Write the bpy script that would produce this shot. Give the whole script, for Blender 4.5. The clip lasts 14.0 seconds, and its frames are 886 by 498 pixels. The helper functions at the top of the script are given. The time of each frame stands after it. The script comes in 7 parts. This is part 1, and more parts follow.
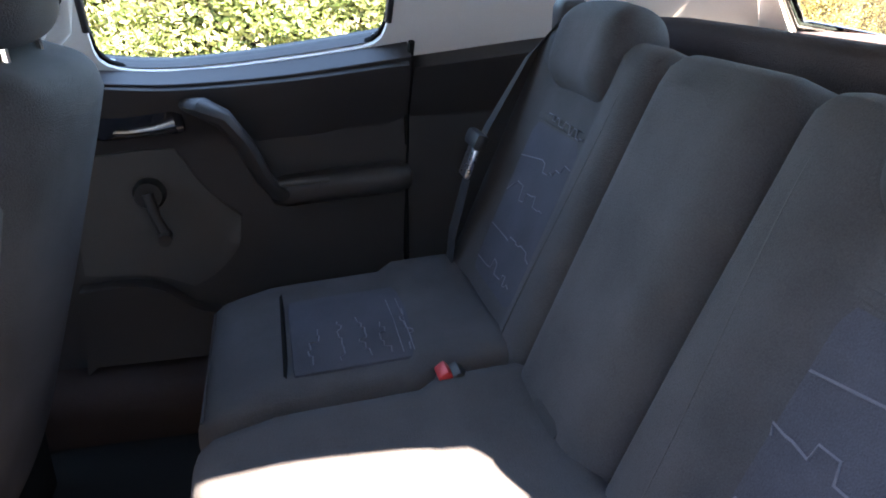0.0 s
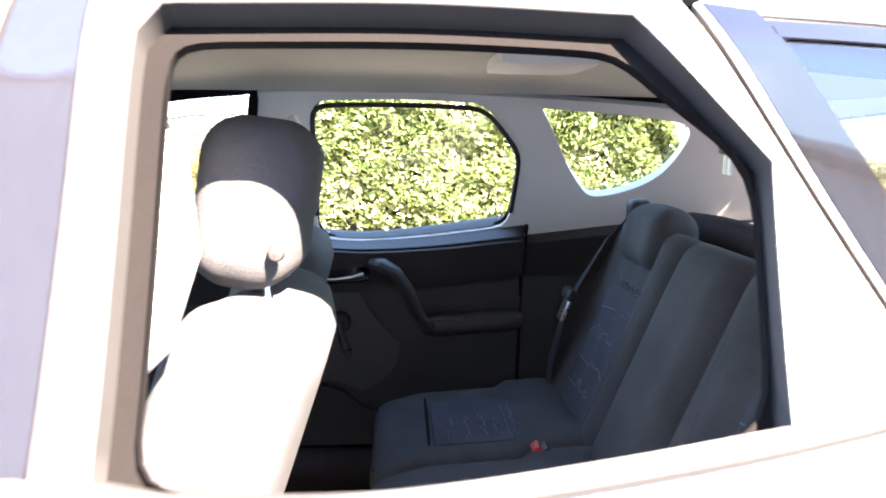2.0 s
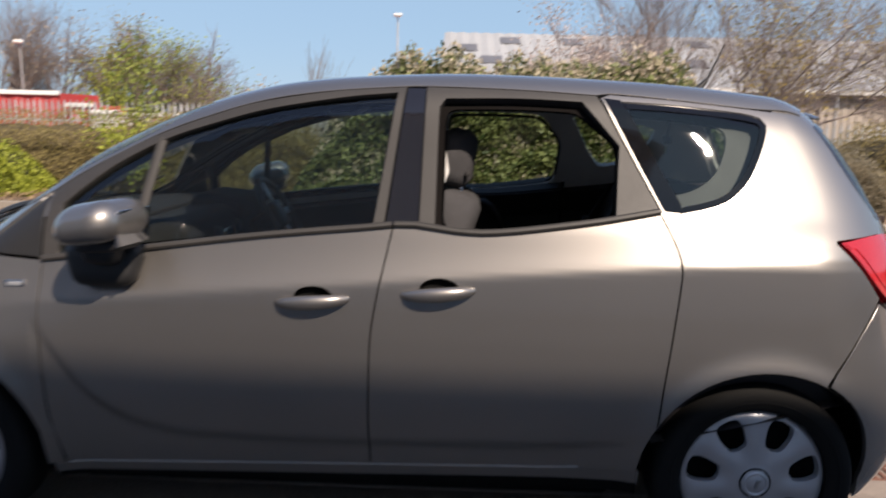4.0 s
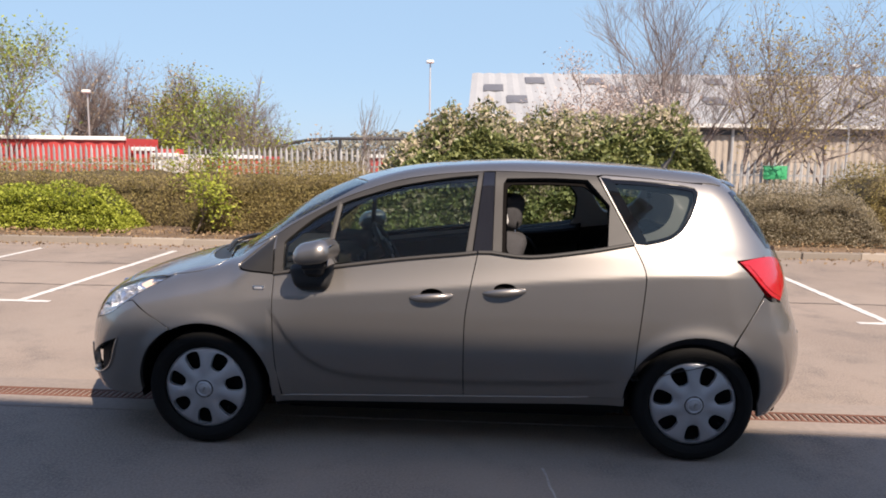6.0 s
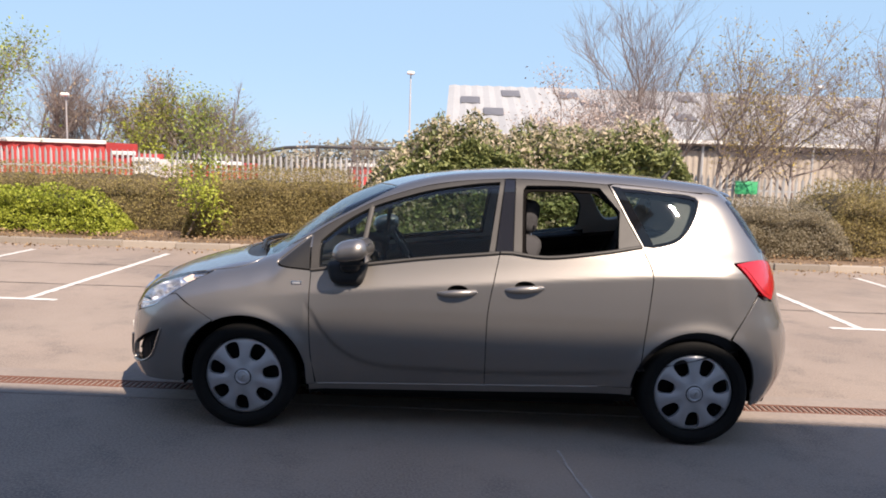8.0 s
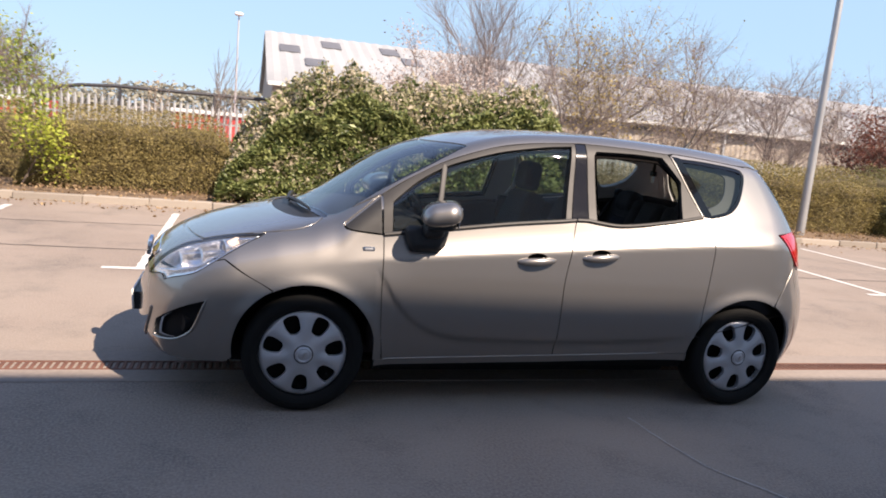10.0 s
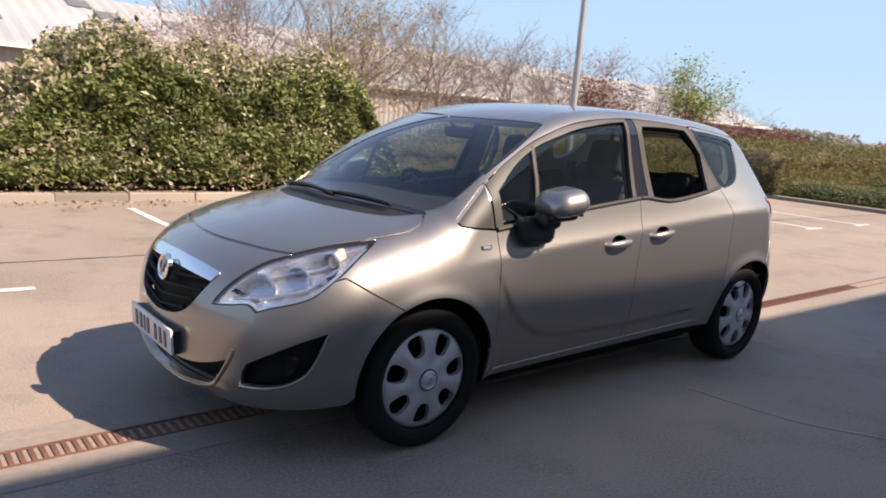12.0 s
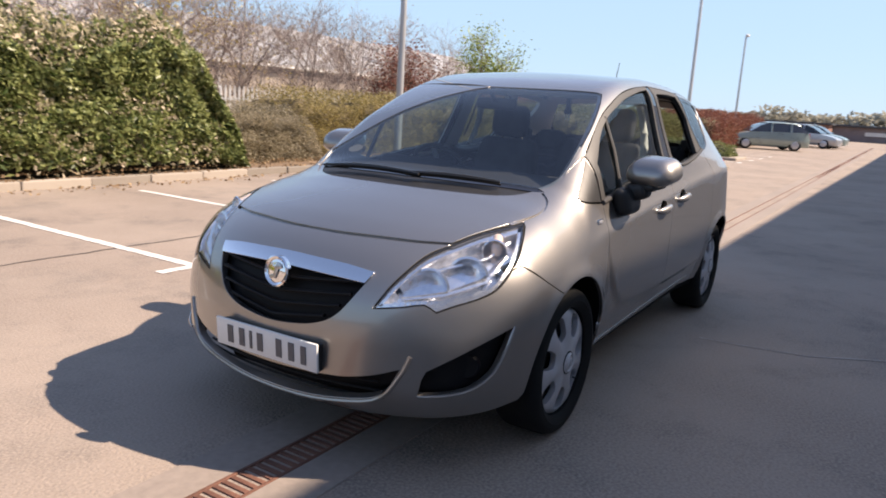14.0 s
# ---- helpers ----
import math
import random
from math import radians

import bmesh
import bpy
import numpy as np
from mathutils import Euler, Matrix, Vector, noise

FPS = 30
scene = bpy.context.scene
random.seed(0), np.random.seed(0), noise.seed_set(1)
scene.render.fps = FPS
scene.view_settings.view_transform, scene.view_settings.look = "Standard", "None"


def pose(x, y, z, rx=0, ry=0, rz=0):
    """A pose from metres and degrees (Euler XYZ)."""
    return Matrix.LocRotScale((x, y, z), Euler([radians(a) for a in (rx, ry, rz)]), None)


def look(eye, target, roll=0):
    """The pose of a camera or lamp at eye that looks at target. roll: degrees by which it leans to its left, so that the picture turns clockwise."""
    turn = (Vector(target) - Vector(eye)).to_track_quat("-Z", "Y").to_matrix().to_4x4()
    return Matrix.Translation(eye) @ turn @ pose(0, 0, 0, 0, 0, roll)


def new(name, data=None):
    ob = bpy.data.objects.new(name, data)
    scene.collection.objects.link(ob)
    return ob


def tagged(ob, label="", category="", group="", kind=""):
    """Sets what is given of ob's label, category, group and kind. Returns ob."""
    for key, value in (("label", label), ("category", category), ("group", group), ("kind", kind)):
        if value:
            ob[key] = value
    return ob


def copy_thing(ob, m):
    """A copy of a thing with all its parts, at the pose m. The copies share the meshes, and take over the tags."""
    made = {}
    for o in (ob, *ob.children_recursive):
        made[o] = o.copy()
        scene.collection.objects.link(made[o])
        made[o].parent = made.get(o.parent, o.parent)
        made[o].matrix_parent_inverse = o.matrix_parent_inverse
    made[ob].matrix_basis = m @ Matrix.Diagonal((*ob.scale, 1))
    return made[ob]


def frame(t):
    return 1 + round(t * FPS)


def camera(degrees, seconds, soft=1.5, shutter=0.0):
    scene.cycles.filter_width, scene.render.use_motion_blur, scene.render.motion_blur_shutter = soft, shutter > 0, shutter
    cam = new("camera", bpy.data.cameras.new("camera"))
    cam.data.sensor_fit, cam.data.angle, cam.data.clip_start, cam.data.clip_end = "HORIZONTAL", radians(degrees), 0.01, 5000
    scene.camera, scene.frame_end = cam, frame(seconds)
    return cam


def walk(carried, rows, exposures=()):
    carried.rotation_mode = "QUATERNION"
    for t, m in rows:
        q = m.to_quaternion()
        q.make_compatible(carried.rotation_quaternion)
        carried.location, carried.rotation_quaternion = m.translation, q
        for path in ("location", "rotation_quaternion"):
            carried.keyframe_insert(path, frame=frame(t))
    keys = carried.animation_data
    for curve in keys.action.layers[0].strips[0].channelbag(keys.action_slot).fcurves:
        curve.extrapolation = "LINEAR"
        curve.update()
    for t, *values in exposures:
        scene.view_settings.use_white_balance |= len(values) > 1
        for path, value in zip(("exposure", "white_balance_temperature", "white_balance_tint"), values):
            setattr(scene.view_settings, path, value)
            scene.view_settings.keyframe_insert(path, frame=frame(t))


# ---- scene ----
cam = camera(62.9, 14.0, soft=1.8, shutter=0.35)
PATH = [
    (0, (0.615, -0.744, 1.269), (1.042, 1.064, 0.527), 0.4),
    (0.5, (0.613, -0.729, 1.26), (1.05, 1.097, 0.571), 0.1),
    (1, (0.598, -0.819, 1.284), (1.013, 1.052, 0.713), 1.0),
    (1.5, (0.579, -1.035, 1.321), (0.813, 0.918, 0.956), 0.0),
    (1.7, (0.549, -1.139, 1.379), (0.738, 0.816, 1.004), 0.1),
    (2, (0.531, -1.315, 1.37), (0.652, 0.657, 1.058), 0.7),
    (2.5, (0.441, -1.686, 1.367), (0.598, 0.285, 1.064), 1.2),
    (3, (0.408, -2.115, 1.381), (0.584, -0.141, 1.115), 1.3),
    (3.5, (0.379, -2.54, 1.387), (0.558, -0.564, 1.134), 1.1),
    (4, (0.37, -2.998, 1.422), (0.326, -1.03, 1.067), 1.4),
    (4.2, (0.42, -3.174, 1.493), (0.283, -1.221, 1.087), 1.2),
    (6.3, (0.13, -4.778, 1.635), (0.03, -2.797, 1.376), 0.5),
    (6.5, (0.083, -4.872, 1.639), (0.003, -2.89, 1.381), 0.1),
    (7, (0.033, -5.008, 1.655), (-0.027, -3.025, 1.402), 0.1),
    (7.5, (0.038, -5.001, 1.642), (-0.031, -3.017, 1.399), -0.0),
    (8, (-0.104, -4.972, 1.61), (-0.135, -2.986, 1.371), 1.9),
    (8.5, (-0.475, -4.919, 1.599), (-0.39, -2.941, 1.314), 1.7),
    (9, (-0.88, -4.778, 1.555), (-0.631, -2.817, 1.251), 2.2),
    (11.3, (-2.737, -3.702, 1.485), (-1.714, -2.02, 1.137), 4.5),
    (11.5, (-2.903, -3.497, 1.451), (-1.788, -1.874, 1.102), 3.4),
    (12, (-3.246, -3.16, 1.437), (-1.977, -1.655, 1.085), 4.6),
    (12.5, (-3.512, -2.841, 1.438), (-2.111, -1.463, 1.061), 3.7),
    (13, (-3.748, -2.46, 1.398), (-2.254, -1.186, 1.019), 3.6),
    (13.5, (-3.98, -2.169, 1.35), (-2.409, -0.989, 0.973), 1.8),
    (14, (-4.094, -1.898, 1.354), (-2.421, -0.873, 0.961), 3.5),
]
EXPOSURES = [(0, 4.85, 7700, 20), (.5, 5.42, 7700, 20), (1.0, 6.1, 7700, 20), (1.3, 6.1, 7700, 20), (1.7, 5.6, 7600, 20), (2.0, 4.75, 7500, 20), (2.3, 3.75, 7200, 18), (2.5, 3.1, 7200, 18), (2.8, 1.8, 7400, 18), (3.1, 1.2, 7300, 18), (3.5, .60, 7300, 18), (4.0, .34, 7400, 18), (6.3, .57, 7400, 19), (7.5, .59, 7400, 19), (9, .85, 7400, 19), (11.5, .75, 7800, 20), (14, .83, 7800, 20)]

walk(cam, [(t, look(eye, target, roll)) for t, eye, target, roll in PATH], EXPOSURES)

# ---- light: spring sun from behind the tall shed, blue sky ----
SUN = Vector((.55, -.83, 1.0)).normalized()
world = bpy.data.worlds.new("sky")
scene.world = world
world.use_nodes = True
wn = world.node_tree
sky = wn.nodes.new("ShaderNodeTexSky")
sky.sky_type, sky.sun_disc = "NISHITA", False
sky.sun_elevation = math.asin(SUN.z)
sky.sun_rotation = math.atan2(SUN.x, SUN.y)
sky.air_density, sky.dust_density, sky.ozone_density = .9, .2, 2.2
haze = wn.nodes.new("ShaderNodeMixRGB")
haze.blend_type, haze.inputs["Fac"].default_value = "DARKEN", .91
haze.inputs["Color2"].default_value = (1.50, 2.62, 3.95, 1)
wn.links.new(sky.outputs[0], haze.inputs["Color1"])
wn.links.new(haze.outputs[0], wn.nodes["Background"].inputs[0])
wn.nodes["Background"].inputs[1].default_value = .166
sun = new("sun", bpy.data.lights.new("sun", "SUN"))
sun.data.energy, sun.data.angle, sun.data.color = 5.2, radians(.55), (1, .94, .84)
sun.matrix_world = look((0, 0, 30), Vector((0, 0, 30)) - SUN)


# ---- materials ----
def links(m):
    return m.node_tree.nodes, m.node_tree.links


def surface(name, base, rough=.6, metal=0.0, vary=.25, big=1.5, fine=40, bump=.15, coat=0.0, rough_vary=.15, tint=None, spec=.5, distance=.004, per=""):
    """A surface with variation at two scales in colour, gloss and relief. per: 'object' or 'island' adds a shade of its own to each piece."""
    m = bpy.data.materials.new(name)
    m.use_nodes = True
    n, l = links(m)
    b = n["Principled BSDF"]
    where = n.new("ShaderNodeTexCoord")
    large, small = n.new("ShaderNodeTexNoise"), n.new("ShaderNodeTexNoise")
    for node, s, d in ((large, big, 4), (small, fine, 3)):
        l.new(where.outputs["Object"], node.inputs["Vector"])
        node.inputs["Scale"].default_value, node.inputs["Detail"].default_value = s, d
    mix = n.new("ShaderNodeMath")
    mix.operation = "MULTIPLY_ADD"
    mix.inputs[1].default_value = .55
    half = n.new("ShaderNodeMath")
    half.operation = "MULTIPLY"
    half.inputs[1].default_value = .45
    l.new(small.outputs["Fac"], half.inputs[0])
    l.new(large.outputs["Fac"], mix.inputs[0])
    l.new(half.outputs[0], mix.inputs[2])
    fac = mix.outputs[0]
    if per:
        info = n.new("ShaderNodeObjectInfo" if per == "object" else "ShaderNodeNewGeometry")
        own = n.new("ShaderNodeMath")
        own.operation = "MULTIPLY_ADD"
        own.inputs[1].default_value = .5
        l.new(info.outputs["Random" if per == "object" else "Random Per Island"], own.inputs[0])
        scaled = n.new("ShaderNodeMath")
        scaled.operation = "MULTIPLY"
        scaled.inputs[1].default_value = .5
        l.new(fac, scaled.inputs[0])
        l.new(scaled.outputs[0], own.inputs[2])
        fac = own.outputs[0]
    ramp = n.new("ShaderNodeValToRGB")
    lo, hi = [max(c * (1 - vary), 0) for c in base], [min(c * (1 + vary), 1) for c in (tint or base)]
    ramp.color_ramp.elements[0].position, ramp.color_ramp.elements[1].position = .28, .72
    ramp.color_ramp.elements[0].color, ramp.color_ramp.elements[1].color = (*lo, 1), (*hi, 1)
    l.new(fac, ramp.inputs["Fac"])
    l.new(ramp.outputs["Color"], b.inputs["Base Color"])
    b.inputs["Metallic"].default_value, b.inputs["Coat Weight"].default_value = metal, coat
    b.inputs["Coat Roughness"].default_value = .04
    b.inputs["Specular IOR Level"].default_value = spec
    gloss = n.new("ShaderNodeMapRange")
    gloss.inputs["To Min"].default_value, gloss.inputs["To Max"].default_value = max(rough - rough_vary, .02), min(rough + rough_vary, 1)
    l.new(mix.outputs[0], gloss.inputs["Value"])
    l.new(gloss.outputs[0], b.inputs["Roughness"])
    if bump:
        relief = n.new("ShaderNodeBump")
        relief.inputs["Strength"].default_value, relief.inputs["Distance"].default_value = bump, distance
        l.new(small.outputs["Fac"], relief.inputs["Height"])
        l.new(relief.outputs[0], b.inputs["Normal"])
    return m


def leaf_material(name, dark, light, rough=.5):
    """Leaves: each its own shade, and a little light through them."""
    m = surface(name, dark, rough, 0, .0, .5, 30, 0, per="island", tint=light, spec=.35)
    n, l = links(m)
    b, out = n["Principled BSDF"], n["Material Output"]
    through_leaf, add = n.new("ShaderNodeBsdfTranslucent"), n.new("ShaderNodeMixShader")
    ramp = next(x for x in n if x.type == "VALTORGB")
    l.new(ramp.outputs["Color"], through_leaf.inputs["Color"])
    add.inputs[0].default_value = .35
    l.new(b.outputs[0], add.inputs[1])
    l.new(through_leaf.outputs[0], add.inputs[2])
    l.new(add.outputs[0], out.inputs[0])
    return m


def pane_material(name, tint, front=.075, rise_power=5.0):
    """A thin pane: it lets light straight through and mirrors more at a slant, the same from both sides."""
    m = bpy.data.materials.new(name)
    m.use_nodes = True
    n, l = links(m)
    clear, gloss, mix, slant = n.new("ShaderNodeBsdfTransparent"), n.new("ShaderNodeBsdfGlossy"), n.new("ShaderNodeMixShader"), n.new("ShaderNodeLayerWeight")
    rise_fast, scale = n.new("ShaderNodeMath"), n.new("ShaderNodeMath")
    clear.inputs[0].default_value = (*tint, 1)
    gloss.inputs["Roughness"].default_value = .01
    slant.inputs["Blend"].default_value = .5
    rise_fast.operation, rise_fast.inputs[1].default_value = "POWER", rise_power
    scale.operation, scale.inputs[1].default_value, scale.inputs[2].default_value = "MULTIPLY_ADD", .9 - front, front
    l.new(slant.outputs["Facing"], rise_fast.inputs[0])
    l.new(rise_fast.outputs[0], scale.inputs[0])
    l.new(scale.outputs[0], mix.inputs[0])
    l.new(clear.outputs[0], mix.inputs[1])
    l.new(gloss.outputs[0], mix.inputs[2])
    l.new(mix.outputs[0], n["Material Output"].inputs[0])
    return m


def metallic_paint(name, base):
    """Metallic paint: flakes that glitter broadly, a tighter sheen over them, and clear lacquer."""
    m = surface(name, base, .25, 1.0, .05, .9, 900, .03, coat=1.0, rough_vary=.03, distance=.0004)
    n, l = links(m)
    sheen, flakes, both = n["Principled BSDF"], n.new("ShaderNodeBsdfPrincipled"), n.new("ShaderNodeMixShader")
    ramp = next(x for x in n if x.type == "VALTORGB")
    l.new(ramp.outputs["Color"], flakes.inputs["Base Color"])
    flakes.inputs["Metallic"].default_value, flakes.inputs["Roughness"].default_value = .80, .5
    flakes.inputs["Coat Weight"].default_value, flakes.inputs["Coat Roughness"].default_value = 1.0, .04
    both.inputs[0].default_value = .50
    l.new(sheen.outputs[0], both.inputs[1])
    l.new(flakes.outputs[0], both.inputs[2])
    l.new(both.outputs[0], n["Material Output"].inputs[0])
    return m


PAINT = metallic_paint("taupe_metallic_paint", (.300, .283, .268))
BLACK_PLASTIC = surface("black_plastic", (.016, .016, .017), .5, 0, .25, 6, 300, .2, distance=.0008)
GRILLE_BLACK = surface("matt_black_grille", (.006, .006, .007), .6, 0, .25, 6, 300, .2, spec=.2, distance=.0008)
GLASS_EDGE = surface("black_glass_border", (.004, .004, .005), .04, 0, .15, 4, 90, 0, rough_vary=.01)
GLOSS_BLACK = surface("gloss_black_trim", (.012, .012, .016), .07, 0, .15, 4, 90, 0, coat=.5, rough_vary=.03)
SEAL = surface("grey_rubber_trim", (.034, .032, .031), .55, .0, .2, 4, 160, .06, distance=.0006)
RUBBER = surface("tyre_rubber", (.009, .009, .009), .8, 0, .3, 9, 240, .2, spec=.22, distance=.001)
TRIM_SILVER = surface("silver_wheel_plastic", (.52, .53, .56), .34, .55, .08, 6, 300, .03, rough_vary=.08, distance=.0004)
CHROME = surface("chrome", (.82, .83, .85), .07, 1.0, .03, 5, 120, 0, rough_vary=.03)
STEEL = surface("brushed_steel", (.45, .45, .46), .3, 1.0, .15, 5, 120, .03)
UNDER = surface("dark_underbody", (.008, .008, .008), .95, 0, .4, 5, 60, .2, spec=.08)
GLASS = pane_material("tinted_glass", (.60, .69, .67))
DARK_GLASS = pane_material("dark_tinted_glass", (.44, .52, .50))
WINDSCREEN_GLASS = pane_material("windscreen_glass", (.78, .87, .85), .10, 3.6)
LENS = pane_material("clear_lens", (.93, .94, .96))
RED_LENS = surface("red_lens", (.42, .012, .018), .12, 0, .2, 8, 160, .05, coat=.8)
AMBER = surface("amber_bulb_cover", (.72, .56, .46), .2, 0, .15, 20, 200, 0, coat=.5)
PLATE_WHITE = surface("white_plate", (.74, .74, .72), .35, 0, .05, 5, 100, 0)
PLATE_INK = surface("plate_ink", (.10, .10, .11), .5, 0, .1, 5, 100, 0)
CLOTH = surface("charcoal_seat_cloth", (.060, .059, .063), .92, 0, .35, 9, 520, .9, spec=.2, distance=.0015)
CLOTH_BLUE = surface("slate_blue_seat_cloth", (.058, .060, .074), .92, 0, .35, 9, 520, .9, spec=.2, distance=.0015)
STITCH = surface("pale_stitching", (.115, .12, .145), .8, 0, .2, 40, 300, .2)
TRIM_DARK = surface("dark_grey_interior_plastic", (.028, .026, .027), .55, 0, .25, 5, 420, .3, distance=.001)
TRIM_MID = surface("mid_grey_insert_cloth", (.068, .064, .061), .85, 0, .2, 6, 500, .35, distance=.001)
SOFT_SEAL = surface("dark_grey_felt_seal", (.009, .008, .008), .9, 0, .2, 5, 300, .3, spec=.03, distance=.001)
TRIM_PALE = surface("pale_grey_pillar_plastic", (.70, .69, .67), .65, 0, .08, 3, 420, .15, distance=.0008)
LINER = surface("pale_grey_headlining", (.44, .43, .39), .95, 0, .1, 4, 600, .3, spec=.2, distance=.001)
CARPET = surface("dark_carpet", (.050, .037, .036), .97, 0, .4, 7, 500, .7, spec=.1, distance=.004)
BELT = surface("black_webbing", (.02, .02, .022), .8, 0, .25, 20, 500, .3)
RED_PLASTIC = surface("red_plastic", (.48, .03, .03), .4, 0, .1, 9, 100, 0)
REFLECTOR = surface("lamp_reflector", (.86, .86, .87), .17, .92, .14, 30, 85, .55, rough_vary=.08, distance=.004)

DRAIN_STRIP = surface("tarmac_toned_strip", (.255, .212, .183), .9, 0, .22, .55, 26, .35, distance=.004)
KERB_STONE = surface("pale_concrete_kerb", (.29, .25, .21), .9, 0, .25, 2.2, 40, .4, per="object")
LINE_PAINT = surface("white_line_paint", (.62, .60, .57), .75, 0, .22, 5, 60, .25)
RUST = surface("rusted_iron_grate", (.155, .070, .048), .8, .15, .45, 6, 120, .5)
SOIL = surface("leaf_littered_soil", (.17, .115, .075), 1.0, 0, .5, 2.2, 40, .8, distance=.02)
BARK = surface("grey_brown_bark", (.15, .115, .09), .95, 0, .35, 3, 40, .6, distance=.01)
TWIG = surface("pale_brown_twigs", (.25, .20, .18), .95, 0, .3, 3, 40, .2)
SHED_WALL = surface("beige_profiled_steel", (.38, .33, .28), .7, .1, .15, .3, 12, .05)
SHED_ROOF = surface("pale_grey_roof_sheet", (.35, .355, .36), .75, .1, .18, .25, 9, .1)
SKYLIGHT = surface("grimy_rooflight", (.14, .14, .15), .5, 0, .25, 1, 9, 0)
BEHIND_WALL = surface("pale_grey_cladding", (.56, .56, .56), .6, .0, .15, .4, 12, .05)
GALVANISED = surface("galvanised_steel", (.52, .52, .52), .5, .6, .2, 2, 60, .1, per="object")
RED_STEEL = surface("red_container_steel", (.52, .065, .06), .6, .1, .25, .8, 18, .1)
GREEN_SIGN = surface("green_plastic_sign", (.04, .42, .18), .5, 0, .15, 3, 40, 0)
DARK_STEEL = surface("dark_painted_steel", (.06, .06, .065), .5, .4, .2, 2, 40, .05)
WHITE_PAINT = surface("white_painted_metal", (.74, .73, .70), .5, 0, .12, 2, 40, .05)
BRICK_GREY = surface("grey_mauve_brick", (.24, .20, .20), .9, 0, .25, 1.2, 20, .3)
BRICK_RED = surface("weathered_red_brick", (.26, .14, .11), .9, 0, .3, 1.2, 20, .3)
FAR_PAINT = [surface("far_car_paint_" + w, c, .3, .4, .08, 2, 300, 0, coat=.8) for w, c in (("silver_green", (.27, .34, .33)), ("dark_blue", (.03, .035, .06)), ("silver", (.42, .44, .46)))]

LAUREL = leaf_material("glossy_evergreen_leaf", (.052, .080, .022), (.34, .37, .15), .36)
LAUREL_TIP = leaf_material("pale_new_shoots", (.34, .31, .19), (.62, .52, .40), .6)
OLIVE = leaf_material("olive_brown_fine_leaf", (.19, .155, .058), (.42, .34, .145), .7)
LIME = leaf_material("lime_green_leaf", (.18, .22, .026), (.48, .52, .085), .55)
SPRING = leaf_material("fresh_spring_leaf", (.15, .20, .04), (.40, .46, .12), .55)
GREEN_OLIVE = leaf_material("green_olive_fine_leaf", (.095, .095, .035), (.26, .24, .10), .7)
# distance haze is put into this leaf colour, pale and greyish
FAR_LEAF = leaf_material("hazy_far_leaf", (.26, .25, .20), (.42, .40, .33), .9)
RUSSET = leaf_material("russet_leaf", (.14, .045, .035), (.30, .13, .09), .7)
GREYGREEN = leaf_material("grey_green_leaf", (.20, .175, .11), (.46, .40, .30), .8)
TANLEAF = leaf_material("tan_bud_leaf", (.30, .22, .14), (.55, .44, .32), .8)
YELLOW = leaf_material("yellow_bud_leaf", (.34, .24, .07), (.58, .46, .16), .7)
BLOSSOM = leaf_material("pale_pink_blossom", (.40, .30, .25), (.74, .62, .56), .8)
LITTER = leaf_material("dry_leaf_litter", (.20, .125, .07), (.46, .33, .20), .9)
DRY_CORE = surface("brown_twiggy_heart", (.11, .085, .045), 1, 0, .5, 7, 60, .8, distance=.03)
# near-black, as the shade deep inside a hedge is put into the colour
SHADE_CORE = surface("shade_toned_heart", (.022, .020, .012), 1, 0, .4, 5, 40, .6, distance=.03)


